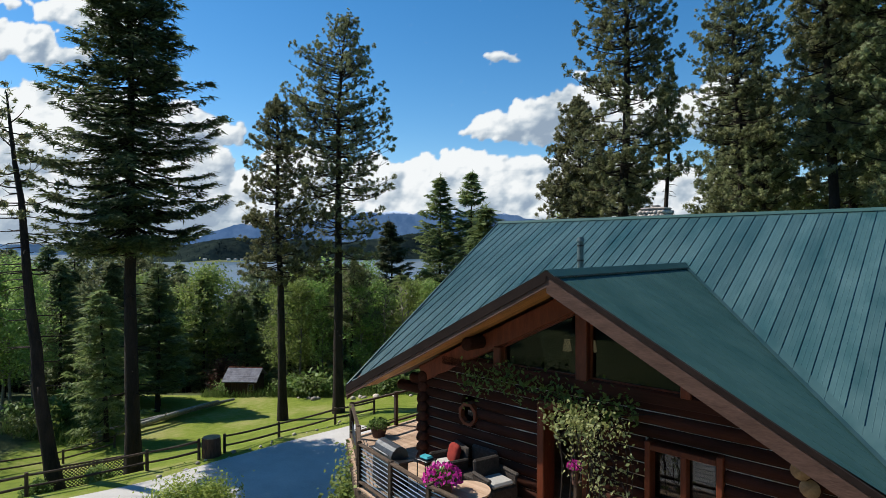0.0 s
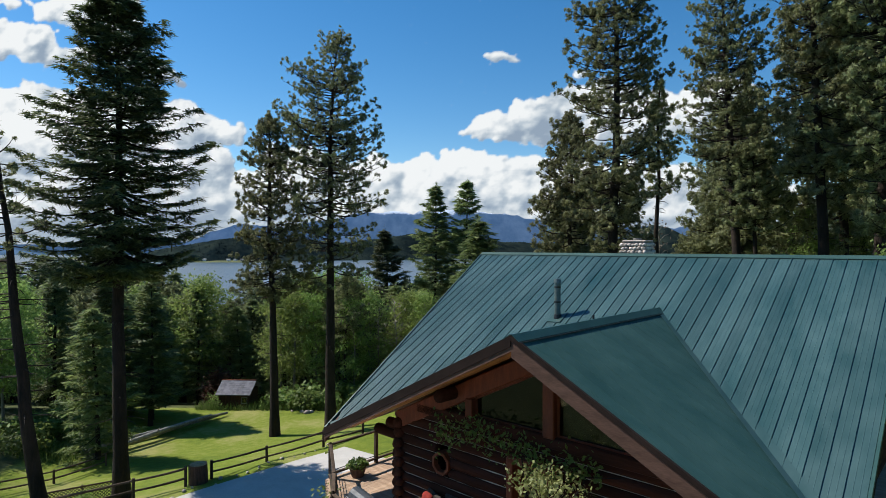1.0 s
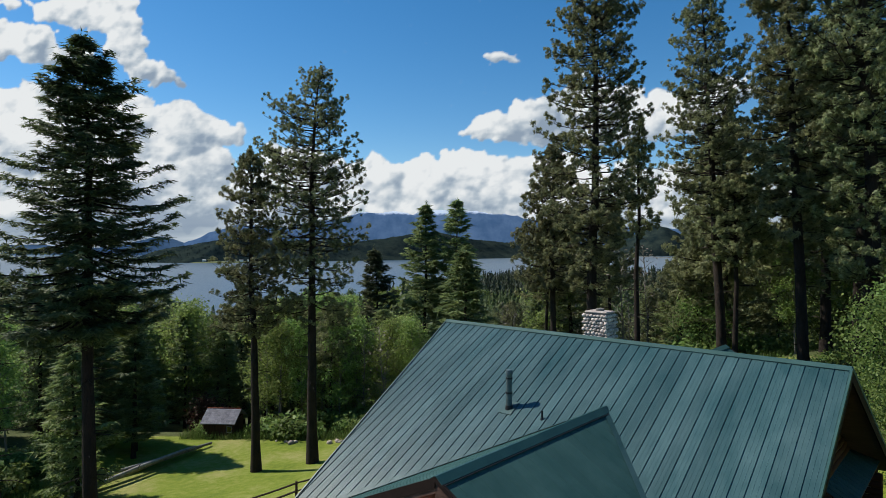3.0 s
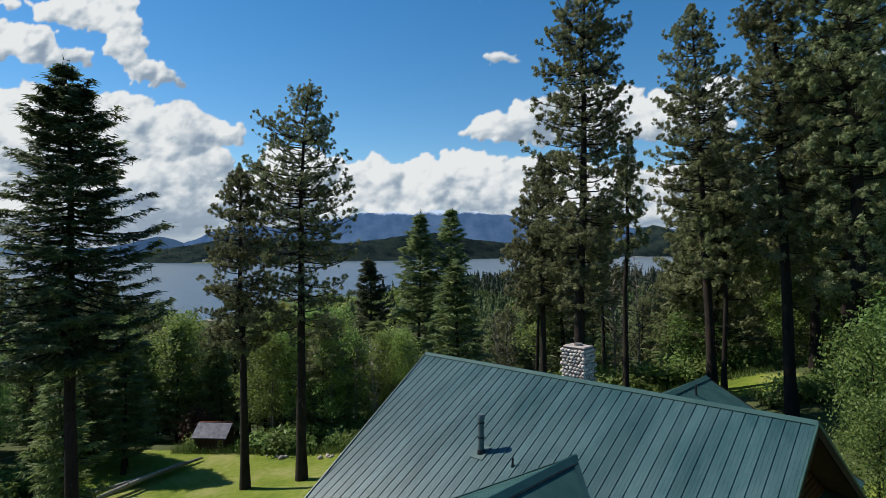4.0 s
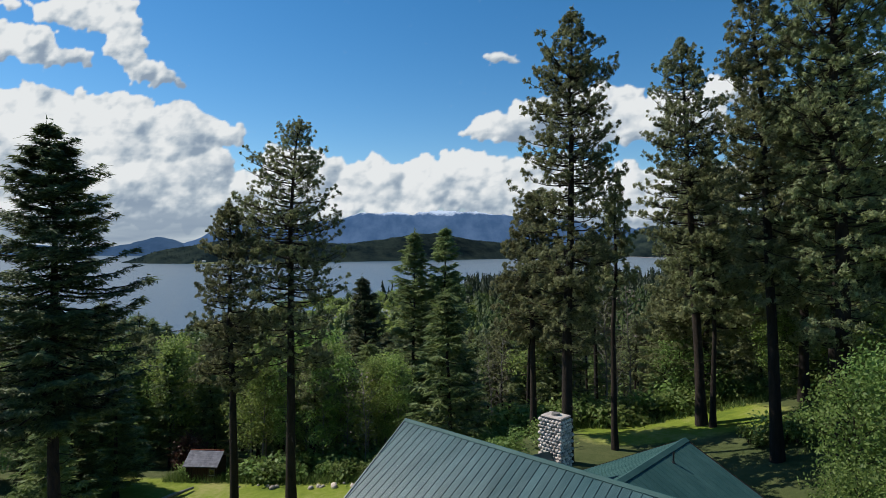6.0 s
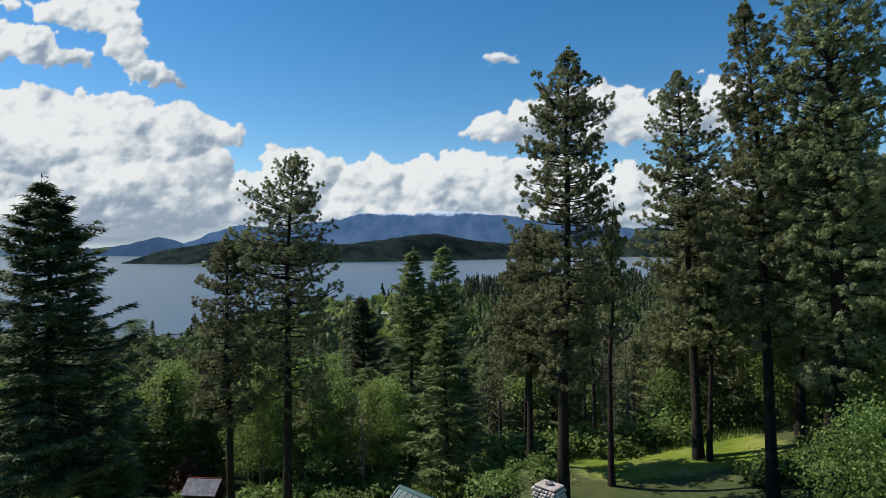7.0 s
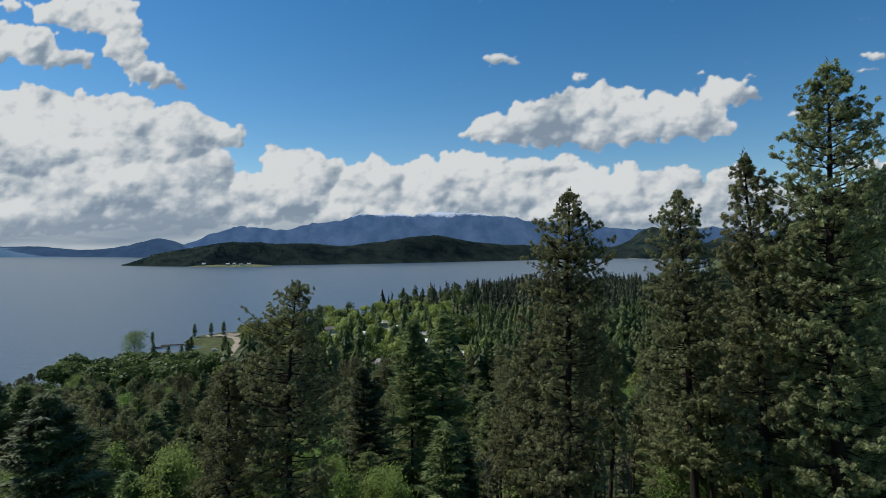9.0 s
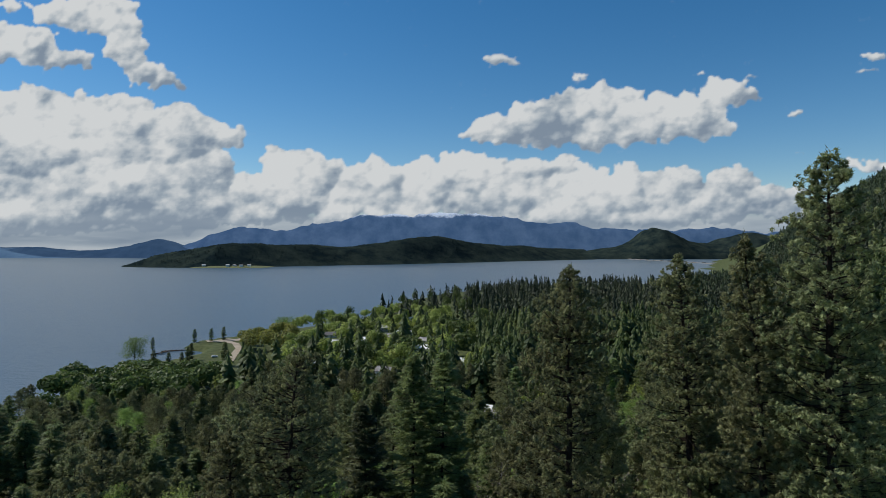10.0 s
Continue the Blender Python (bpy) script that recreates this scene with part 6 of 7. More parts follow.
CX0, CX1, CY0, CY1, CZ0, CZ1 = 4.27, 5.2, 2.62, 3.35, -1.6, 1.36
chimney = thing("chimney", "chimney of rounded river stones in grey mortar", "chimney", HOUSE)
part("core", box(CX1 - CX0 - 0.1, CY1 - CY0 - 0.1, CZ1 - CZ0 - 0.04, ((CX0 + CX1) / 2, (CY0 + CY1) / 2, (CZ0 + CZ1) / 2 - 0.02)), M_MORTAR, chimney)
rng = random.Random(5)
pebbles = [pebble(rng, 0.085 * rng.uniform(0.8, 1.25), 0.07, 0.07 * rng.uniform(0.8, 1.3)) for _ in range(7)]
for face in range(4):
    wide = (CX1 - CX0) if face % 2 == 0 else (CY1 - CY0)
    rows_, cols = int((CZ1 - CZ0) / 0.125), int(wide / 0.15)
    for r in range(rows_):
        for c in range(cols + 1):
            u = (c + (0.5 if r % 2 else 0.0)) * wide / (cols + 0.5) + rng.uniform(-0.02, 0.02)
            if u > wide - 0.02:
                continue
            z = CZ0 + 0.07 + r * 0.125 + rng.uniform(-0.015, 0.015)
            p = ((CX0 + u, CY0 + 0.05), (CX1 - 0.05, CY0 + u), (CX1 - u, CY1 - 0.05), (CX0 + 0.05, CY1 - u))[face]
            if z < roof_z(CY0) - 0.15 and face != 2:
                continue
            part("stone", rng.choice(pebbles), M_STONE, chimney, at=pose(p[0], p[1], z, rng.uniform(-25, 25), rng.uniform(-25, 25), (0, 90, 180, 270)[face] + rng.uniform(-15, 15)))
part("crown", box(CX1 - CX0 - 0.04, CY1 - CY0 - 0.04, 0.06, ((CX0 + CX1) / 2, (CY0 + CY1) / 2, CZ1 - 0.01), 0.03), M_STONE, chimney)
part("flue", rod(((CX0 + CX1) / 2, (CY0 + CY1) / 2, CZ1), ((CX0 + CX1) / 2, (CY0 + CY1) / 2, CZ1 + 0.1), 0.16, 0.15, 14), M_MORTAR, chimney)
saddle = thing("roof_saddle", "small green metal saddle before the chimney", "roof flashing", HOUSE)
part("sheet", slab([(4.2, CY0 - 0.02, roof_z(CY0)), (4.73, CY0 - 0.02, 0.15), (4.73, 0.9, roof_z(0.9) + 0.02), ], 0.03), M_ROOFTRIM, saddle)
part("sheet", slab([(4.73, CY0 - 0.02, 0.15), (5.26, CY0 - 0.02, roof_z(CY0)), (4.73, 0.9, roof_z(0.9) + 0.02)], 0.03), M_ROOFTRIM, saddle)

# the back wing with its own ridge
wing = thing("back_wing", "rear cross gable with green metal roof", "house wing", HOUSE)
WX, WZ, WY, W_EAST, W_WEST, W_DROP = 7.2, -0.3, 8.7, 5.2, 4.6, 0.537
wing_e = part("roof", slab([(WX, 2.0, WZ - 0.03), (WX + W_EAST, 2.0, WZ - 0.03 - W_DROP * W_EAST), (WX + W_EAST, WY, WZ - 0.03 - W_DROP * W_EAST), (WX, WY, WZ - 0.03)], 0.16), M_FASCIA, wing)
wing_w = part("roof", slab([(WX, 2.0, WZ - 0.03), (WX - W_WEST, 2.0, WZ - 0.03 - W_DROP * W_WEST), (WX - W_WEST, WY, WZ - 0.03 - W_DROP * W_WEST), (WX, WY, WZ - 0.03)], 0.16), M_FASCIA, wing)
for i in range(22):
    y0, y1 = 2.0 + (WY - 2.0) * i / 22, 2.0 + (WY - 2.0) * (i + 1) / 22
    for s, ln, host in ((1, W_EAST + 0.05, wing_e), (-1, W_WEST + 0.05, wing_w)):
        a, b = (y0, y1) if s > 0 else (y1, y0)
        roof_panel(host, (WX, a, WZ), (WX, b, WZ), (WX + s * ln, a, WZ - W_DROP * ln), (WX + s * ln, b, WZ - W_DROP * ln), Vector((s * 0.47, 0, 0.88)), 0.6, M_LOWSHEENROOF)
bm = bmesh.new()
for s in (-1, 1):
    slab([(WX, 2.0, WZ + 0.05), (WX + s * 0.17, 2.0, WZ - 0.05), (WX + s * 0.17, WY + 0.03, WZ - 0.05), (WX, WY + 0.03, WZ + 0.05)], 0.015, bm)
part("ridge_cap", bm, M_LOWSHEENROOF, wing)
for s, ln in ((1, W_EAST), (-1, W_WEST)):
    p, q = Vector((WX, WY, WZ)), Vector((WX + s * ln, WY, WZ - W_DROP * ln))
    beam("fascia", p - Vector((0, 0, 0.12)), q - Vector((0, 0, 0.12)), 0.06, 0.24, M_DARKTRIM, wing, 0.005)
part("wall", box(7.6, 5.6, 3.4, (WX - 0.2, 5.2, -5.0)), M_LOG, wing)
wing_vent = thing("vent_stub", "thin dark vent pipe on the rear roof", "vent pipe", HOUSE @ pose(WX + 0.45, 6.4, WZ - W_DROP * 0.45))
part("pipe", rod((0, 0, -0.05), (0, 0, 0.4), 0.035), M_BLACK, wing_vent)
part("boot", rod((0, 0, -0.03), (0, 0, 0.05), 0.07, 0.045), M_BLACK, wing_vent)

# hanging lamps inside the gable window
m_lamp, n_, l_, b_ = material("lamp_glow")
b_.inputs["Base Color"].default_value = (0.8, 0.6, 0.35, 1)
b_.inputs["Emission Color"].default_value, b_.inputs["Emission Strength"].default_value = (1.0, 0.72, 0.42, 1), 0.5
lamp = thing("chandelier", "hanging lamp with warm lit shades behind the window", "lamp", HOUSE @ pose(7.05, -6.3, -2.1))
part("rod", rod((0, 0, 0.2), (0, 0, 1.2), 0.012), M_BLACK, lamp)
part("ring", rod((0, 0, 0.16), (0, 0, 0.2), 0.3, sides=16), M_BLACK, lamp)
for k in range(3):
    a = k * 2.094
    part("shade", rod((0.3 * math.cos(a), 0.3 * math.sin(a), -0.12), (0.3 * math.cos(a), 0.3 * math.sin(a), 0.12), 0.1, 0.06, 12), m_lamp, lamp, "warm glowing glass shade")


# ---- deck, rails and what stands on them ----
deck = thing("deck", "brown wooden deck round the log house", "deck", HOUSE)
OUT = [(0.65, 4.0), (0.65, -7.6), (3.4, -9.45), (6.1, -10.0), (12.6, -10.5)]


def deck_edge(x):
    pts = OUT[1:]
    if x <= pts[0][0]:
        return pts[0][1]
    for (x0, y0), (x1, y1) in zip(pts, pts[1:]):
        if x <= x1:
            return y0 + (y1 - y0) * (x - x0) / (x1 - x0)
    return pts[-1][1]


x = 0.68
while x < 12.5:
    y0 = deck_edge(x + 0.07) + 0.02
    y1 = 3.9 if x < WALL_L - 0.25 else WALL_Y - 0.1
    part("board", box(0.138, y1 - y0, 0.035, (x + 0.07, (y0 + y1) / 2, DECK_Z - 0.0175)), M_DECK, deck)
    x += 0.144
for (xa, ya), (xb, yb) in zip(OUT, OUT[1:]):
    beam("rim_joist", (xa, ya, DECK_Z - 0.16), (xb, yb, DECK_Z - 0.16), 0.06, 0.24, M_POST, deck, 0.006)
for px_, py_ in ((0.8, -7.4), (3.4, -9.3), (6.1, -9.8), (9.2, -10.1), (12.4, -10.3), (0.8, -3.5), (0.8, 0.5)):
    part("support_post", box(0.2, 0.2, 3.6, (px_, py_, DECK_Z - 2.05), 0.02), M_POST, deck)


def railing(points, wire, label):
    r = thing("railing", label, "railing", HOUSE, "deck railings")
    for i, ((xa, ya), (xb, yb)) in enumerate(zip(points, points[1:])):
        ln = math.hypot(xb - xa, yb - ya)
        n = max(1, round(ln / 1.7))
        for k in range(n + (1 if i == len(points) - 2 else 0)):
            f = k / n
            part("post", box(0.1, 0.1, 1.0, (xa + (xb - xa) * f, ya + (yb - ya) * f, DECK_Z + 0.48), 0.012), M_POST, r)
        for z in (0.93, 0.12):
            beam("rail", (xa, ya, DECK_Z + z), (xb, yb, DECK_Z + z), 0.09, 0.05, M_POST, r, 0.01)
        for w in range(wire):
            z = 0.2 + w * 0.092
            part("cable", rod((xa, ya, DECK_Z + z), (xb, yb, DECK_Z + z), 0.011, sides=5), M_STEEL if wire > 5 else M_BLACK, r)


railing([(0.72, 3.9), (0.72, -7.5)], 1, "dark wooden deck railing with slim rails")
railing([(0.72, -7.5), (2.45, -8.65), (3.42, -9.38)], 4, "dark wooden deck railing beside the grill")
railing([(3.42, -9.38), (6.1, -9.93), (12.5, -10.4)], 8, "deck railing with steel cables between wooden posts")


def at_deck(x, y, turn=0, z=0.0):
    return HOUSE @ pose(x, y, DECK_Z + z, 0, 0, turn)


grill = thing("gas_grill", "black gas grill with a steel lid on the deck", "grill", at_deck(3.95, -8.95, -12) @ Matrix.Diagonal((0.85, 0.85, 0.9, 1)))
part("cabinet", box(0.95, 0.5, 0.72, (0, 0, 0.42), 0.015), M_BLACK, grill)
for s in (-1, 1):
    part("cabinet_door", box(0.44, 0.02, 0.6, (s * 0.235, -0.262, 0.42), 0.006), M_BLACK, grill)
    part("side_shelf", box(0.3, 0.42, 0.035, (s * 0.64, 0, 0.82), 0.008), M_BLACK, grill)
    for t in (-1, 1):
        part("caster", rod((s * 0.4, t * 0.18 - 0.02, 0.05), (s * 0.4, t * 0.18 + 0.02, 0.05), 0.05), M_BLACK, grill)
bm = bmesh.new()
prof = [(0.26 * math.cos(a), 0.8 + 0.3 * math.sin(a)) for a in np.linspace(0, math.pi, 9)]
ends = [[bm.verts.new((s * 0.46, y, z)) for y, z in prof] for s in (-1, 1)]
for i in range(8):
    bm.faces.new((ends[0][i], ends[0][i + 1], ends[1][i + 1], ends[1][i]))
for e in ends:
    bm.faces.new(e)
part("lid", bm, M_LID, grill, "curved dark grey steel lid")
part("handle", rod((-0.38, -0.3, 0.93), (0.38, -0.3, 0.93), 0.015), M_STEEL, grill)
for k in range(4):
    part("knob", rod((-0.3 + 0.2 * k, -0.25, 0.77), (-0.3 + 0.2 * k, -0.29, 0.77), 0.025), M_STEEL, grill)


def armchair(x, y, turn, cloth, label):
    c = thing("wicker_armchair", label, "chair", at_deck(x, y, turn), "chairs on the deck")
    part("seat", box(0.66, 0.62, 0.1, (0, 0, 0.36), 0.03), M_WICKER, c)
    part("backrest", box(0.66, 0.1, 0.5, (0, 0.3, 0.6), 0.04, rot=Matrix.Rotation(-0.14, 3, "X")), M_WICKER, c)
    for s in (-1, 1):
        bm = box(0.09, 0.62, 0.08, (s * 0.35, 0, 0.6), 0.03)
        box(0.06, 0.55, 0.52, (s * 0.35, 0.02, 0.32), 0.02, bm)
        part("armrest", bm, M_WICKER, c)
        for t in (-1, 1):
            part("leg", rod((s * 0.32, t * 0.27, 0), (s * 0.32, t * 0.27, 0.33), 0.03, sides=8), M_WICKER, c)
    part("cushion", box(0.54, 0.52, 0.1, (0, -0.03, 0.46), 0.04), cloth, c)
    part("front_apron", box(0.62, 0.03, 0.26, (0, -0.3, 0.22), 0.01), M_WICKER, c)


armchair(6.1, -8.0, 75, M_CUSHION, "dark wicker armchair with a pale seat cushion")
armchair(4.75, -7.95, -20, M_CUSHION, "dark wicker armchair holding a red pillow")
pillow = thing("pillow", "square red pillow leaning in a wicker chair", "pillow", at_deck(4.82, -7.85, -20, 0.68))
bm = bmesh.new()
bmesh.ops.create_uvsphere(bm, u_segments=16, v_segments=10, radius=1)
for v in bm.verts:
    q = v.co.copy()
    v.co = Vector((math.copysign(abs(q.x) ** 0.5, q.x) * 0.21, q.y * 0.09, math.copysign(abs(q.z) ** 0.5, q.z) * 0.21))
bmesh.ops.rotate(bm, verts=bm.verts, matrix=Matrix.Rotation(-0.25, 3, "X"))
part("cover", bm, M_REDCLOTH, pillow, smooth=True)
bench = thing("wicker_loveseat", "dark wicker love seat against the log wall", "sofa", at_deck(5.45, -7.8, 0), "chairs on the deck")
part("seat", box(0.7, 0.55, 0.12, (0, 0, 0.34), 0.03), M_WICKER, bench)
part("backrest", box(0.7, 0.1, 0.55, (0, 0.25, 0.6), 0.04), M_WICKER, bench)
part("base", box(0.66, 0.5, 0.28, (0, 0, 0.14), 0.02), M_WICKER, bench)
table = thing("round_table", "round tan table on the deck", "table", at_deck(6.4, -9.2))
part("tabletop", rod((0, 0, 0.69), (0, 0, 0.73), 0.42, sides=36), M_DECK, table)
part("column", rod((0, 0, 0.04), (0, 0, 0.69), 0.06, 0.05), M_BLACK, table)
part("foot", rod((0, 0, 0), (0, 0, 0.04), 0.28, 0.24, 20), M_BLACK, table)
towel = thing("towel", "crumpled turquoise cloth on a small stand", "cloth", at_deck(4.7, -8.6, 0, 0.72))
M_TEAL = surface("turquoise_cloth", (0.02, 0.2, 0.24), (0.06, 0.36, 0.4), scale=8, rough=0.9, bump_scale=50)
part("cloth", box(0.26, 0.2, 0.07, (0, 0, 0.035), 0.03), M_TEAL, towel)
stand = thing("side_stand", "small dark metal stand on the deck", "stand", at_deck(4.7, -8.6))
part("top", box(0.36, 0.3, 0.02, (0, 0, 0.71), 0.005), M_BLACK, stand)
for sx in (-1, 1):
    for sy in (-1, 1):
        part("leg", rod((sx * 0.15, sy * 0.12, 0), (sx * 0.15, sy * 0.12, 0.7), 0.012), M_BLACK, stand)


def flower_pot(x, y, z, r, petals, label, seed, base):
    pot = thing("flower_pot", label, "flowers", HOUSE @ pose(x, y, z))
    part("pot", rod((0, 0, 0), (0, 0, 0.26), r * 0.42, r * 0.6, 16), M_FASCIA, pot)
    if base:
        part("bracket", box(0.06, 0.2, 0.9, (0, 0.1, -0.45)), M_POST, pot)
    rng = np.random.default_rng(seed)
    g, f = Build(), Build()
    d = rng.normal(size=(340, 3))
    d /= np.linalg.norm(d, axis=1)[:, None]
    d[:, 2] = np.abs(d[:, 2]) * 0.8 - 0.15
    g.leaves(np.array([0, 0, 0.3]) + d * r * rng.uniform(0.4, 0.85, (340, 1)), 0.05, rng)
    d = d[:240]
    f.leaves(np.array([0, 0, 0.32]) + d * r * rng.uniform(0.85, 1.08, (240, 1)), 0.052 * rng.uniform(0.7, 1.2, 240), rng)
    part("leaves", g.mesh("leaves", M_SHRUB), M_SHRUB, pot)
    if petals:
        part("petals", f.mesh("petals", petals), petals, pot, "magenta petunia blossoms")


flower_pot(6.12, -9.6, DECK_Z + 0.68, 0.36, M_PETAL, "pot overflowing with magenta petunias by the railing", 5, True)
flower_pot(1.15, -6.9, DECK_Z, 0.4, None, "dark planter bowl with low green plants", 6, False)
flower_pot(8.0, -8.1, DECK_Z + 0.95, 0.12, M_PETAL, "small pink flowers beside the door", 7, True)

# climbing plant over the door
vine = thing("climbing_vine", "leafy climbing vine hanging over the house door", "climbing plant", HOUSE)
rng = np.random.default_rng(33)
# bright leaves carry sun in their colour, shade_leaf ones the wall's shade
stems, shade_leaf, bright = Build(), Build(), Build()
for k in range(22):
    x = 7.95 + 0.95 * rng.random()
    top = -3.1 + rng.normal(0, 0.12)
    ln = rng.uniform(0.5, 2.1)
    y = WALL_Y - rng.uniform(0.7, 1.25)
    s = np.linspace(0, 1, 7)
    path = np.stack([x + 0.16 * np.sin(s * 4 + k) + 0.3 * ln * s ** 1.5, y - 0.15 * np.sin(s * 2.5), top - ln * s], -1)
    stems.tube(path, np.full(7, 0.008), 4)
    n = int(26 * ln)
    q = rng.random(n) ** 1.2
    c = np.stack([np.interp(q, s, path[:, j]) for j in range(3)], -1) + rng.normal(0, 0.075, (n, 3))
    bright.leaves(c, 0.038 * rng.uniform(0.5, 1.4, n), rng)
n = 700
c = np.stack([rng.normal(8.2, 0.3, n), WALL_Y - rng.uniform(0.6, 1.3, n), -3.08 + rng.normal(0, 0.15, n)], -1)
bright.leaves(c, 0.042 * rng.uniform(0.5, 1.4, n), rng)
n = 800
x = rng.uniform(4.9, 9.0, n)
c = np.stack([x, WALL_Y - 0.25 - np.abs(rng.normal(0, 0.14, n)), -2.85 - 0.12 * np.sin(x * 1.7) + rng.normal(0, 0.2, n)], -1)
shade_leaf.leaves(c, 0.055 * rng.uniform(0.6, 1.3, n), rng)
for k in range(5):
    stems.tube([[7.4 + 0.2 * k, WALL_Y - 0.3, DECK_Z], [7.5 + 0.2 * k, WALL_Y - 0.35, -4.2], [7.3 + 0.35 * k, WALL_Y - 0.35, -3.0], [6.2 + 0.8 * k, WALL_Y - 0.3, -2.85]], [0.025, 0.02, 0.015, 0.008], 5)
part("stem", stems.mesh("stem", M_BARK), M_BARK, vine)
part("leaves", bright.mesh("leaves", M_SUNVINE), M_SUNVINE, vine, "pale green vine leaves coloured as if sunlit")
part("leaves", shade_leaf.mesh("leaves", M_SHRUB), M_SHRUB, vine)

# ---- drive, lawn edge, fences ----
DRIVE = [(-4.2, 28.2), (-6.0, 26.4), (-8.6, 23.6), (-10.6, 21.4), (-14.5, 18.4), (-19, 15.0)]
b = Build()
left = np.array(DRIVE)
right = np.array([(1.5, 24.0), (0.5, 20.0), (-0.5, 15.5), (-1.5, 11.0), (-5, 4.0), (-9, 0.0)])
us = np.linspace(0, 1, 25)
grid = np.stack([np.stack([np.interp(us * 5, np.arange(6), e[:, k]) for k in range(2)], -1) for e in (left, right)], 1)
rows_ = np.stack([grid[:, 0] + (grid[:, 1] - grid[:, 0]) * w for w in np.linspace(0, 1, 15)], 1).reshape(-1, 2)
i = (np.arange(24)[:, None] * 15 + np.arange(14)[None]).ravel()
b.add(np.column_stack([rows_, ground_z(rows_[:, 0], rows_[:, 1]) + 0.05]), np.stack([i, i + 15, i + 16, i + 1], -1))
tagged(new("road", b.mesh("road", M_CONCRETE, True)), "pale concrete driveway beside the log house", "driveway", kind="structure")


def gz(x, y):
    return float(ground_z(x, y))


def rail_fence(points, label, height=0.68):
    f = thing("rail_fence", label, "fence", pose(points[0][0], points[0][1], gz(*points[0])), "wooden rail fences")
    o = Vector((points[0][0], points[0][1], gz(*points[0])))
    for x, y in points:
        z = gz(x, y)
        part("post", rod(Vector((x, y, z - 0.3)) - o, Vector((x, y, z + height + 0.1)) - o, 0.07, 0.06, 8), M_POST, f)
    for (xa, ya), (xb, yb) in zip(points, points[1:]):
        for h in (height, height * 0.42):
            part("rail", rod(Vector((xa, ya, gz(xa, ya) + h)) - o, Vector((xb, yb, gz(xb, yb) + h)) - o, 0.05, 0.04, 7, bend=-0.03), M_POST, f)


rail_fence([(-3.6, 30.4), (-5.3, 28.6), (-7.5, 26.6), (-9.2, 24.5)], "dark wooden rail fence along the lawn")
rail_fence([(-9.9, 23.6), (-11.4, 22.4), (-14.4, 20.1), (-17.4, 17.8), (-20.5, 15.5)], "dark wooden rail fence between lawn and driveway")
rail_fence([(-25.0, 26.6), (-22.2, 28.9), (-20.9, 32.0), (-20.1, 35.6)], "weathered rail fence at the lawn's far edge")
stump = thing("tree_stump", "broad sawn tree stump standing in the fence line", "stump", pose(-9.55, 24.0, gz(-9.55, 24.0)))
bm = rod((0, 0, -0.2), (0, 0, 0.74), 0.4, 0.36, 18)
for v in bm.verts:
    v.co += Vector((random.uniform(-1, 1), random.uniform(-1, 1), 0)) * 0.02
part("bark", bm, M_STUMP, stump)
part("cut_face", rod((0, 0, 0.74), (0, 0, 0.752), 0.34, sides=18), M_LOGEND, stump)

lattice = thing("lattice_fence", "dark diamond lattice panel beside the big fir", "fence", pose(-16.2, 24.2, gz(-16.2, 24.2), 0, 0, 32))
ln, hh = 2.9, 0.9
for s in (-1, 1):
    k = -1.0
    while k < ln:
        xa, xb, za, zb = k, k + hh, 0.0, hh
        if xa < 0:
            za, xa = -xa, 0
        if xb > ln:
            zb, xb = hh - (xb - ln), ln
        if xb - xa > 0.05:
            if s < 0:
                za, zb = hh - za, hh - zb
            beam("slat", (xa, s * 0.012, za + 0.12), (xb, s * 0.012, zb + 0.12), 0.012, 0.035, M_BLACK, lattice, 0)
        k += 0.14
for z in (0.1, hh + 0.14):
    part("rail", box(ln + 0.1, 0.06, 0.06, (ln / 2, 0, z)), M_POST, lattice)
for x in (0, ln / 2, ln):
    part("post", box(0.08, 0.08, 1.3, (x, 0.05, 0.45)), M_POST, lattice)

# felled logs beside the lawn
for pts, r in (([(-21.8, 36.6), (-17.9, 47.6)], 0.17), ([(-21.0, 37.6), (-18.0, 46.6)], 0.15), ([(-20.9, 41.2), (-17.4, 48.4)], 0.14), ([(-22.6, 37.5), (-19.6, 45.0)], 0.13)):
    (xa, ya), (xb, yb) = pts
    lg = thing("felled_log", "long grey weathered log lying beside the lawn", "log", group="felled logs")
    lift = 0.42 if r == 0.15 else 0.13
    part("stem", rod((xa, ya, gz(xa, ya) + lift), (xb, yb, gz(xb, yb) + lift + 0.1), r, r * 0.75, 12, bend=0.12), M_GREYWOOD, lg)
    part("branch_stub", rod((xa * 0.6 + xb * 0.4, ya * 0.6 + yb * 0.4, gz(xa, ya) * 0.6 + gz(xb, yb) * 0.4 + lift), (xa * 0.6 + xb * 0.4 + 0.3, ya * 0.6 + yb * 0.4 - 0.1, gz(xa, ya) * 0.6 + gz(xb, yb) * 0.4 + lift + 0.5), 0.06, 0.03, 7), M_GREYWOOD, lg)

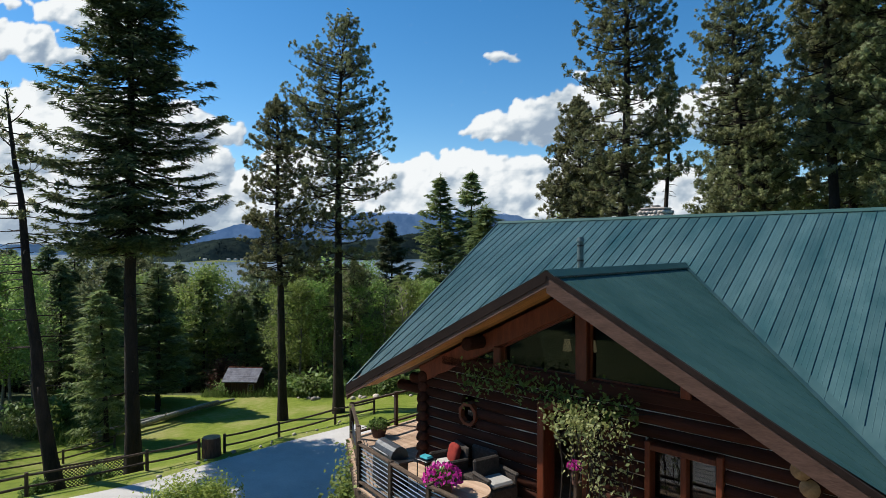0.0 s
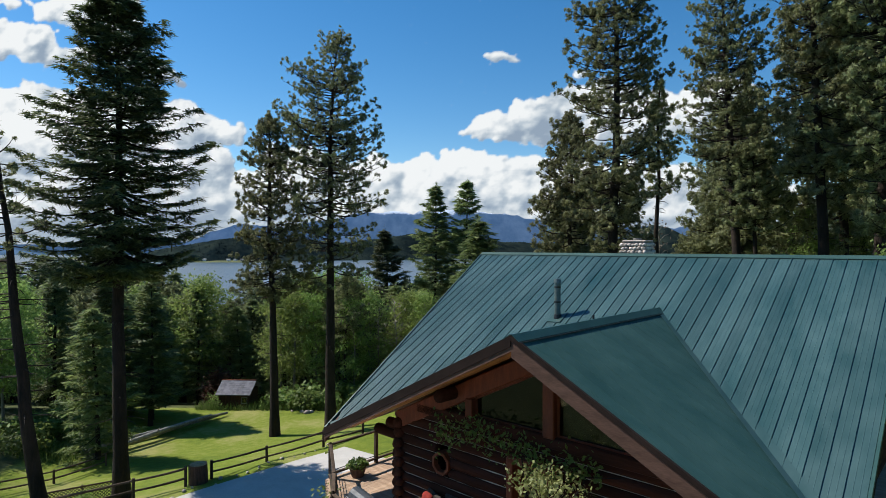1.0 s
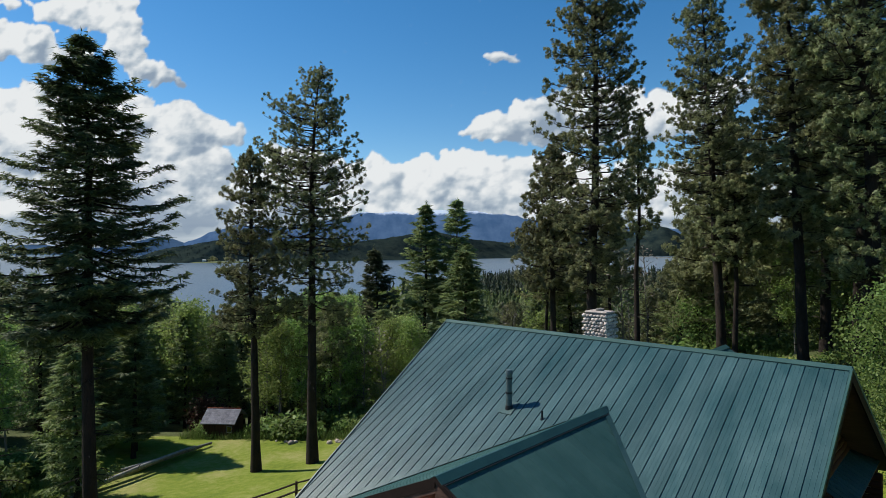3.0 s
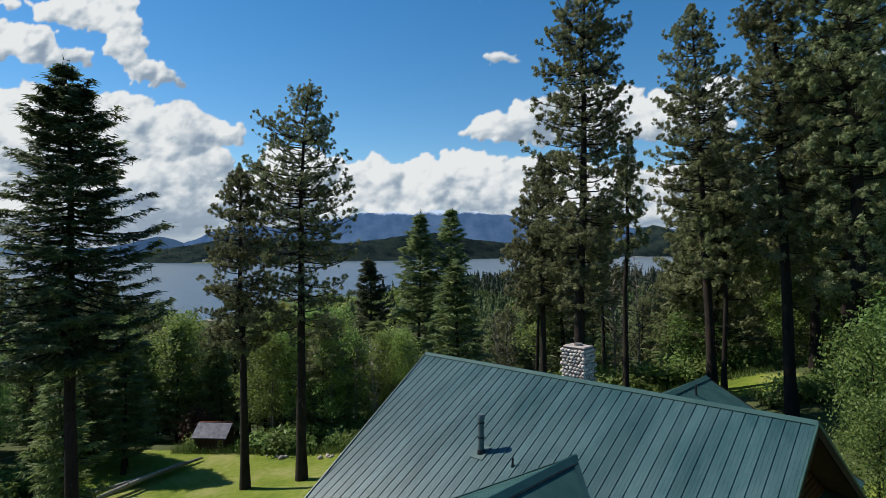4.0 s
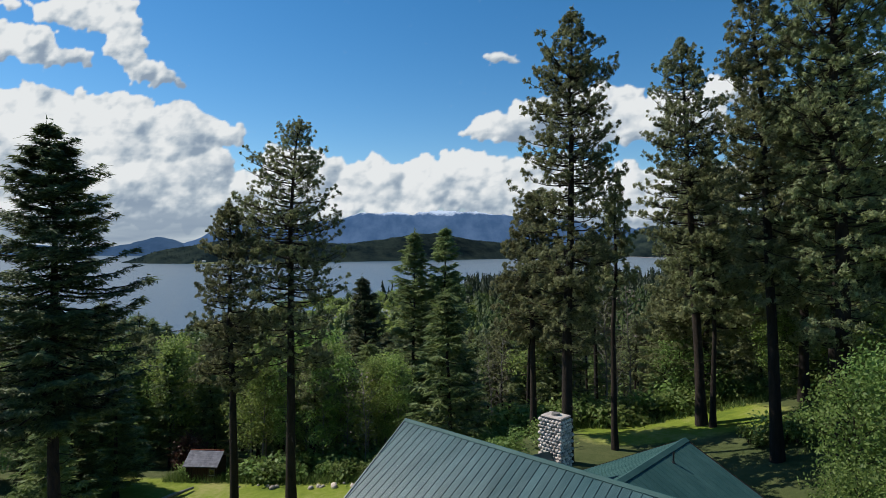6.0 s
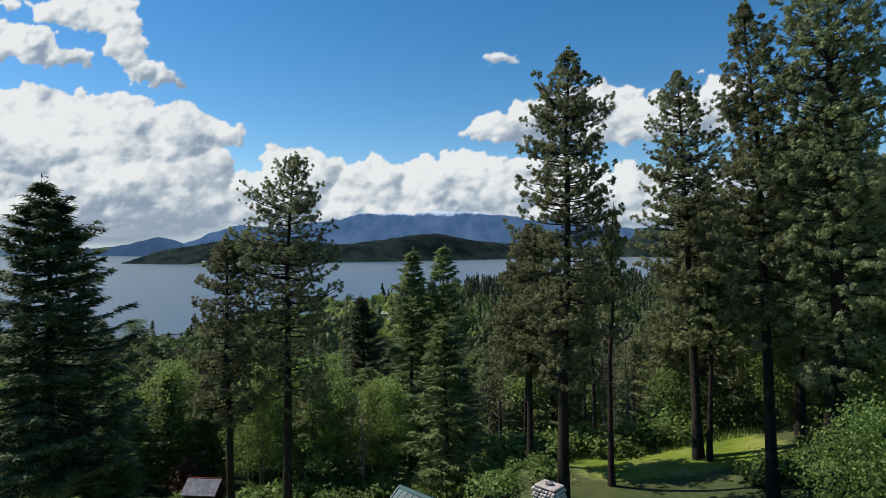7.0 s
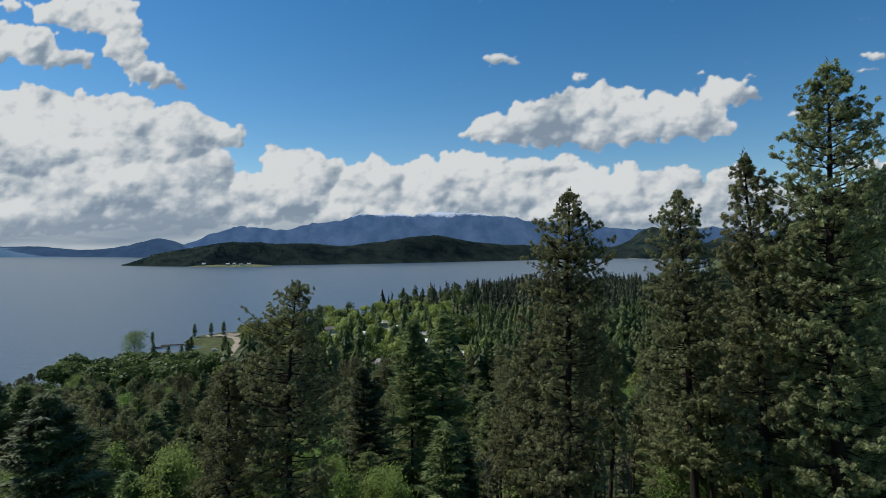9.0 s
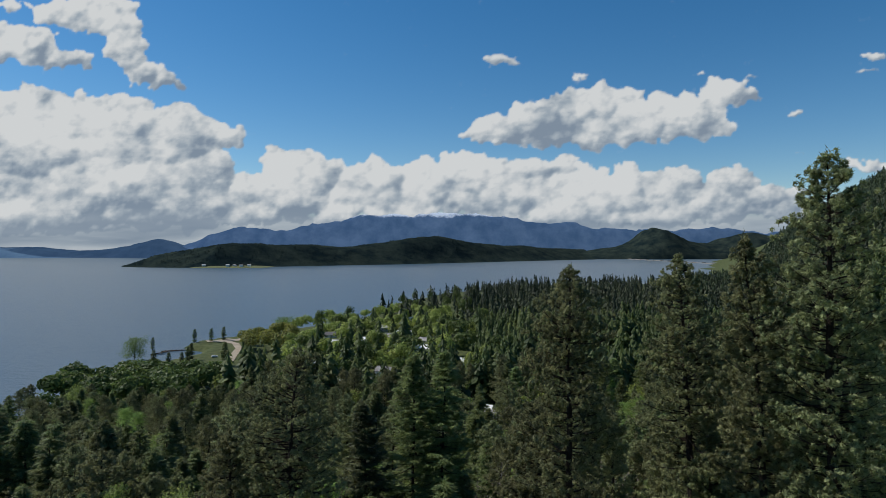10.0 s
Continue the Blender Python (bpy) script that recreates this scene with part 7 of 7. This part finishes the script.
# the shed at the end of the lawn
shed = thing("garden_shed", "small brown wooden shed with a grey roof", "shed", pose(-17.65, 51.8, gz(-17.65, 51.8) + 0.05, 0, 0, -4) @ Matrix.Diagonal((0.92, 0.92, 0.92, 1)))
part("wall", box(3.0, 0.1, 1.55, (0, -1.0, 0.75)), M_SHEDWOOD, shed)
part("wall", box(3.0, 0.1, 1.9, (0, 1.0, 0.9)), M_SHEDWOOD, shed)
for s in (-1, 1):
    part("wall", box(0.1, 1.9, 1.8, (s * 1.45, 0, 0.85)), M_SHEDWOOD, shed)
for k in range(14):
    part("board", box(0.19, 0.03, 1.5, (-1.38 + 0.212 * k, -1.065, 0.74), 0.006), M_SHEDWOOD, shed)
sd = part("door", box(0.7, 0.04, 1.35, (0.1, -1.1, 0.7), 0.01), M_SHEDWOOD, shed)
part("handle", box(0.04, 0.04, 0.14, (0.36, -1.14, 0.7)), M_BLACK, sd)
sw = part("window", box(0.5, 0.03, 0.55, (1.05, -1.1, 0.95)), M_GLASS, shed)
for x in (0.8, 1.3):
    part("window_frame", box(0.05, 0.05, 0.65, (x, -1.11, 0.95)), M_GREYWOOD, sw)
for z in (0.66, 1.24):
    part("window_frame", box(0.45, 0.05, 0.05, (1.05, -1.11, z)), M_GREYWOOD, sw)
sr = part("roof", slab([(-1.7, -1.35, 1.5), (1.7, -1.35, 1.5), (1.7, 0.25, 2.55), (-1.7, 0.25, 2.55)], 0.06), M_SHINGLE, shed)
part("roof", slab([(-1.7, 1.5, 1.7), (1.7, 1.5, 1.7), (1.7, 0.25, 2.55), (-1.7, 0.25, 2.55)], 0.06), M_SHINGLE, shed)
for r in range(8):
    for c in range(11):
        f = (r + 0.5) / 8
        part("shingle", box(0.3, 0.27, 0.02, (-1.55 + 0.31 * c, -1.35 + 1.6 * f, 1.52 + 1.05 * f + 0.012), 0, rot=Matrix.Rotation(math.atan2(1.05, 1.6) - 0.04, 3, "X")), M_SHINGLE, sr)
part("ridge_board", box(3.4, 0.12, 0.07, (0, 0.25, 2.58)), M_REDWOOD, shed, "rusty red ridge cap")

# stones along the lawn and drive
rng = random.Random(12)
for k in range(40):
    if k < 18:
        f = k / 17
        x, y = -10.6 + 5.6 * f + rng.uniform(-0.3, 0.3), 21.6 + 7.0 * f + rng.uniform(-0.2, 0.3)
        s = rng.uniform(0.05, 0.15)
    else:
        x = -13.8 + 15 * rng.random()
        y, s = 48.3 - 0.12 * (x + 8) + rng.uniform(-0.5, 0.8), rng.uniform(0.12, 0.36)
    stone = thing("garden_stone", "rough grey stone at the lawn's edge", "stone", pose(x, y, gz(x, y) + s * 0.25, rng.uniform(0, 40), 0, rng.uniform(0, 360)), "stones at the lawn's edge")
    part("rock", pebble(rng, s, s * 0.8, s * 0.6), M_STONE, stone)


# bushes beside the drive and below the deck
M_BUSH = foliage("bush_leaves", (0.13, 0.16, 0.03), (0.27, 0.31, 0.06), (0.42, 0.44, 0.13), glow=0.45)

def bush(x, y, z, size, seed, label, mat=M_SHRUB, count=3200, leaf=0.055):
    rng = np.random.default_rng(seed)
    t = thing("bush", label, "bush", pose(x, y, z))
    wood, green = Build(), Build()
    for k in range(34):
        d = rng.normal(size=3)
        d /= np.linalg.norm(d)
        d[2] = abs(d[2])
        tip = d * np.array(size) * rng.uniform(0.72, 1.0)
        wood.tube([[0, 0, 0], tip * 0.5 + [0, 0, 0.1], tip], [0.025, 0.015, 0.006], 4)
        n = count // 34
        green.leaves(tip + rng.normal(0, 1, (n, 3)) * np.array(size) * 0.2, leaf * rng.uniform(0.6, 1.4, n), rng, np.repeat(tip[None], n, 0))
    part("stem", wood.mesh("stem", M_BARK), M_BARK, t)
    part("leaves", green.mesh("leaves", mat), mat, t)


bush(-7.55, 17.2, gz(-7.55, 17.2), (1.4, 1.2, 1.5), 51, "rounded yellow-green bush beside the driveway", M_BUSH, 22000, 0.05)
bush(-2.35, 14.3, gz(-2.35, 14.3), (0.6, 0.9, 2.8), 52, "bright green climber below the deck", M_LEAF, 9000, 0.06)
bush(-2.0, 12.7, gz(-2.0, 12.7), (0.55, 0.9, 2.5), 53, "bright green climber below the deck", M_LEAF, 7000, 0.06)
bush(-13.0, 22.0, gz(-13.0, 22.0), (0.5, 0.4, 0.55), 54, "dark low bush before the lattice", M_SHRUB, 1500)
bush(-14.6, 20.9, gz(-14.6, 20.9), (0.5, 0.4, 0.5), 55, "dark low bush before the lattice", M_SHRUB, 1500)
bush(-17.6, 19.6, gz(-17.6, 19.6), (1.0, 0.7, 1.0), 56, "dark leafy bush beside the fence", M_SHRUB, 2000)
bush(-19.2, 20.6, gz(-19.2, 20.6), (0.8, 0.7, 0.8), 57, "dark leafy bush beside the fence", M_SHRUB, 1500)
M_RUST = foliage("rust_brown_leaves", (0.05, 0.025, 0.018), (0.12, 0.055, 0.035), (0.2, 0.1, 0.06), glow=0.3)
bush(-20.6, 56.5, gz(-20.6, 56.5) - 0.1, (2.0, 1.6, 3.0), 58, "rust-brown leafy shrub behind the shed", M_RUST, 6000, 0.1)
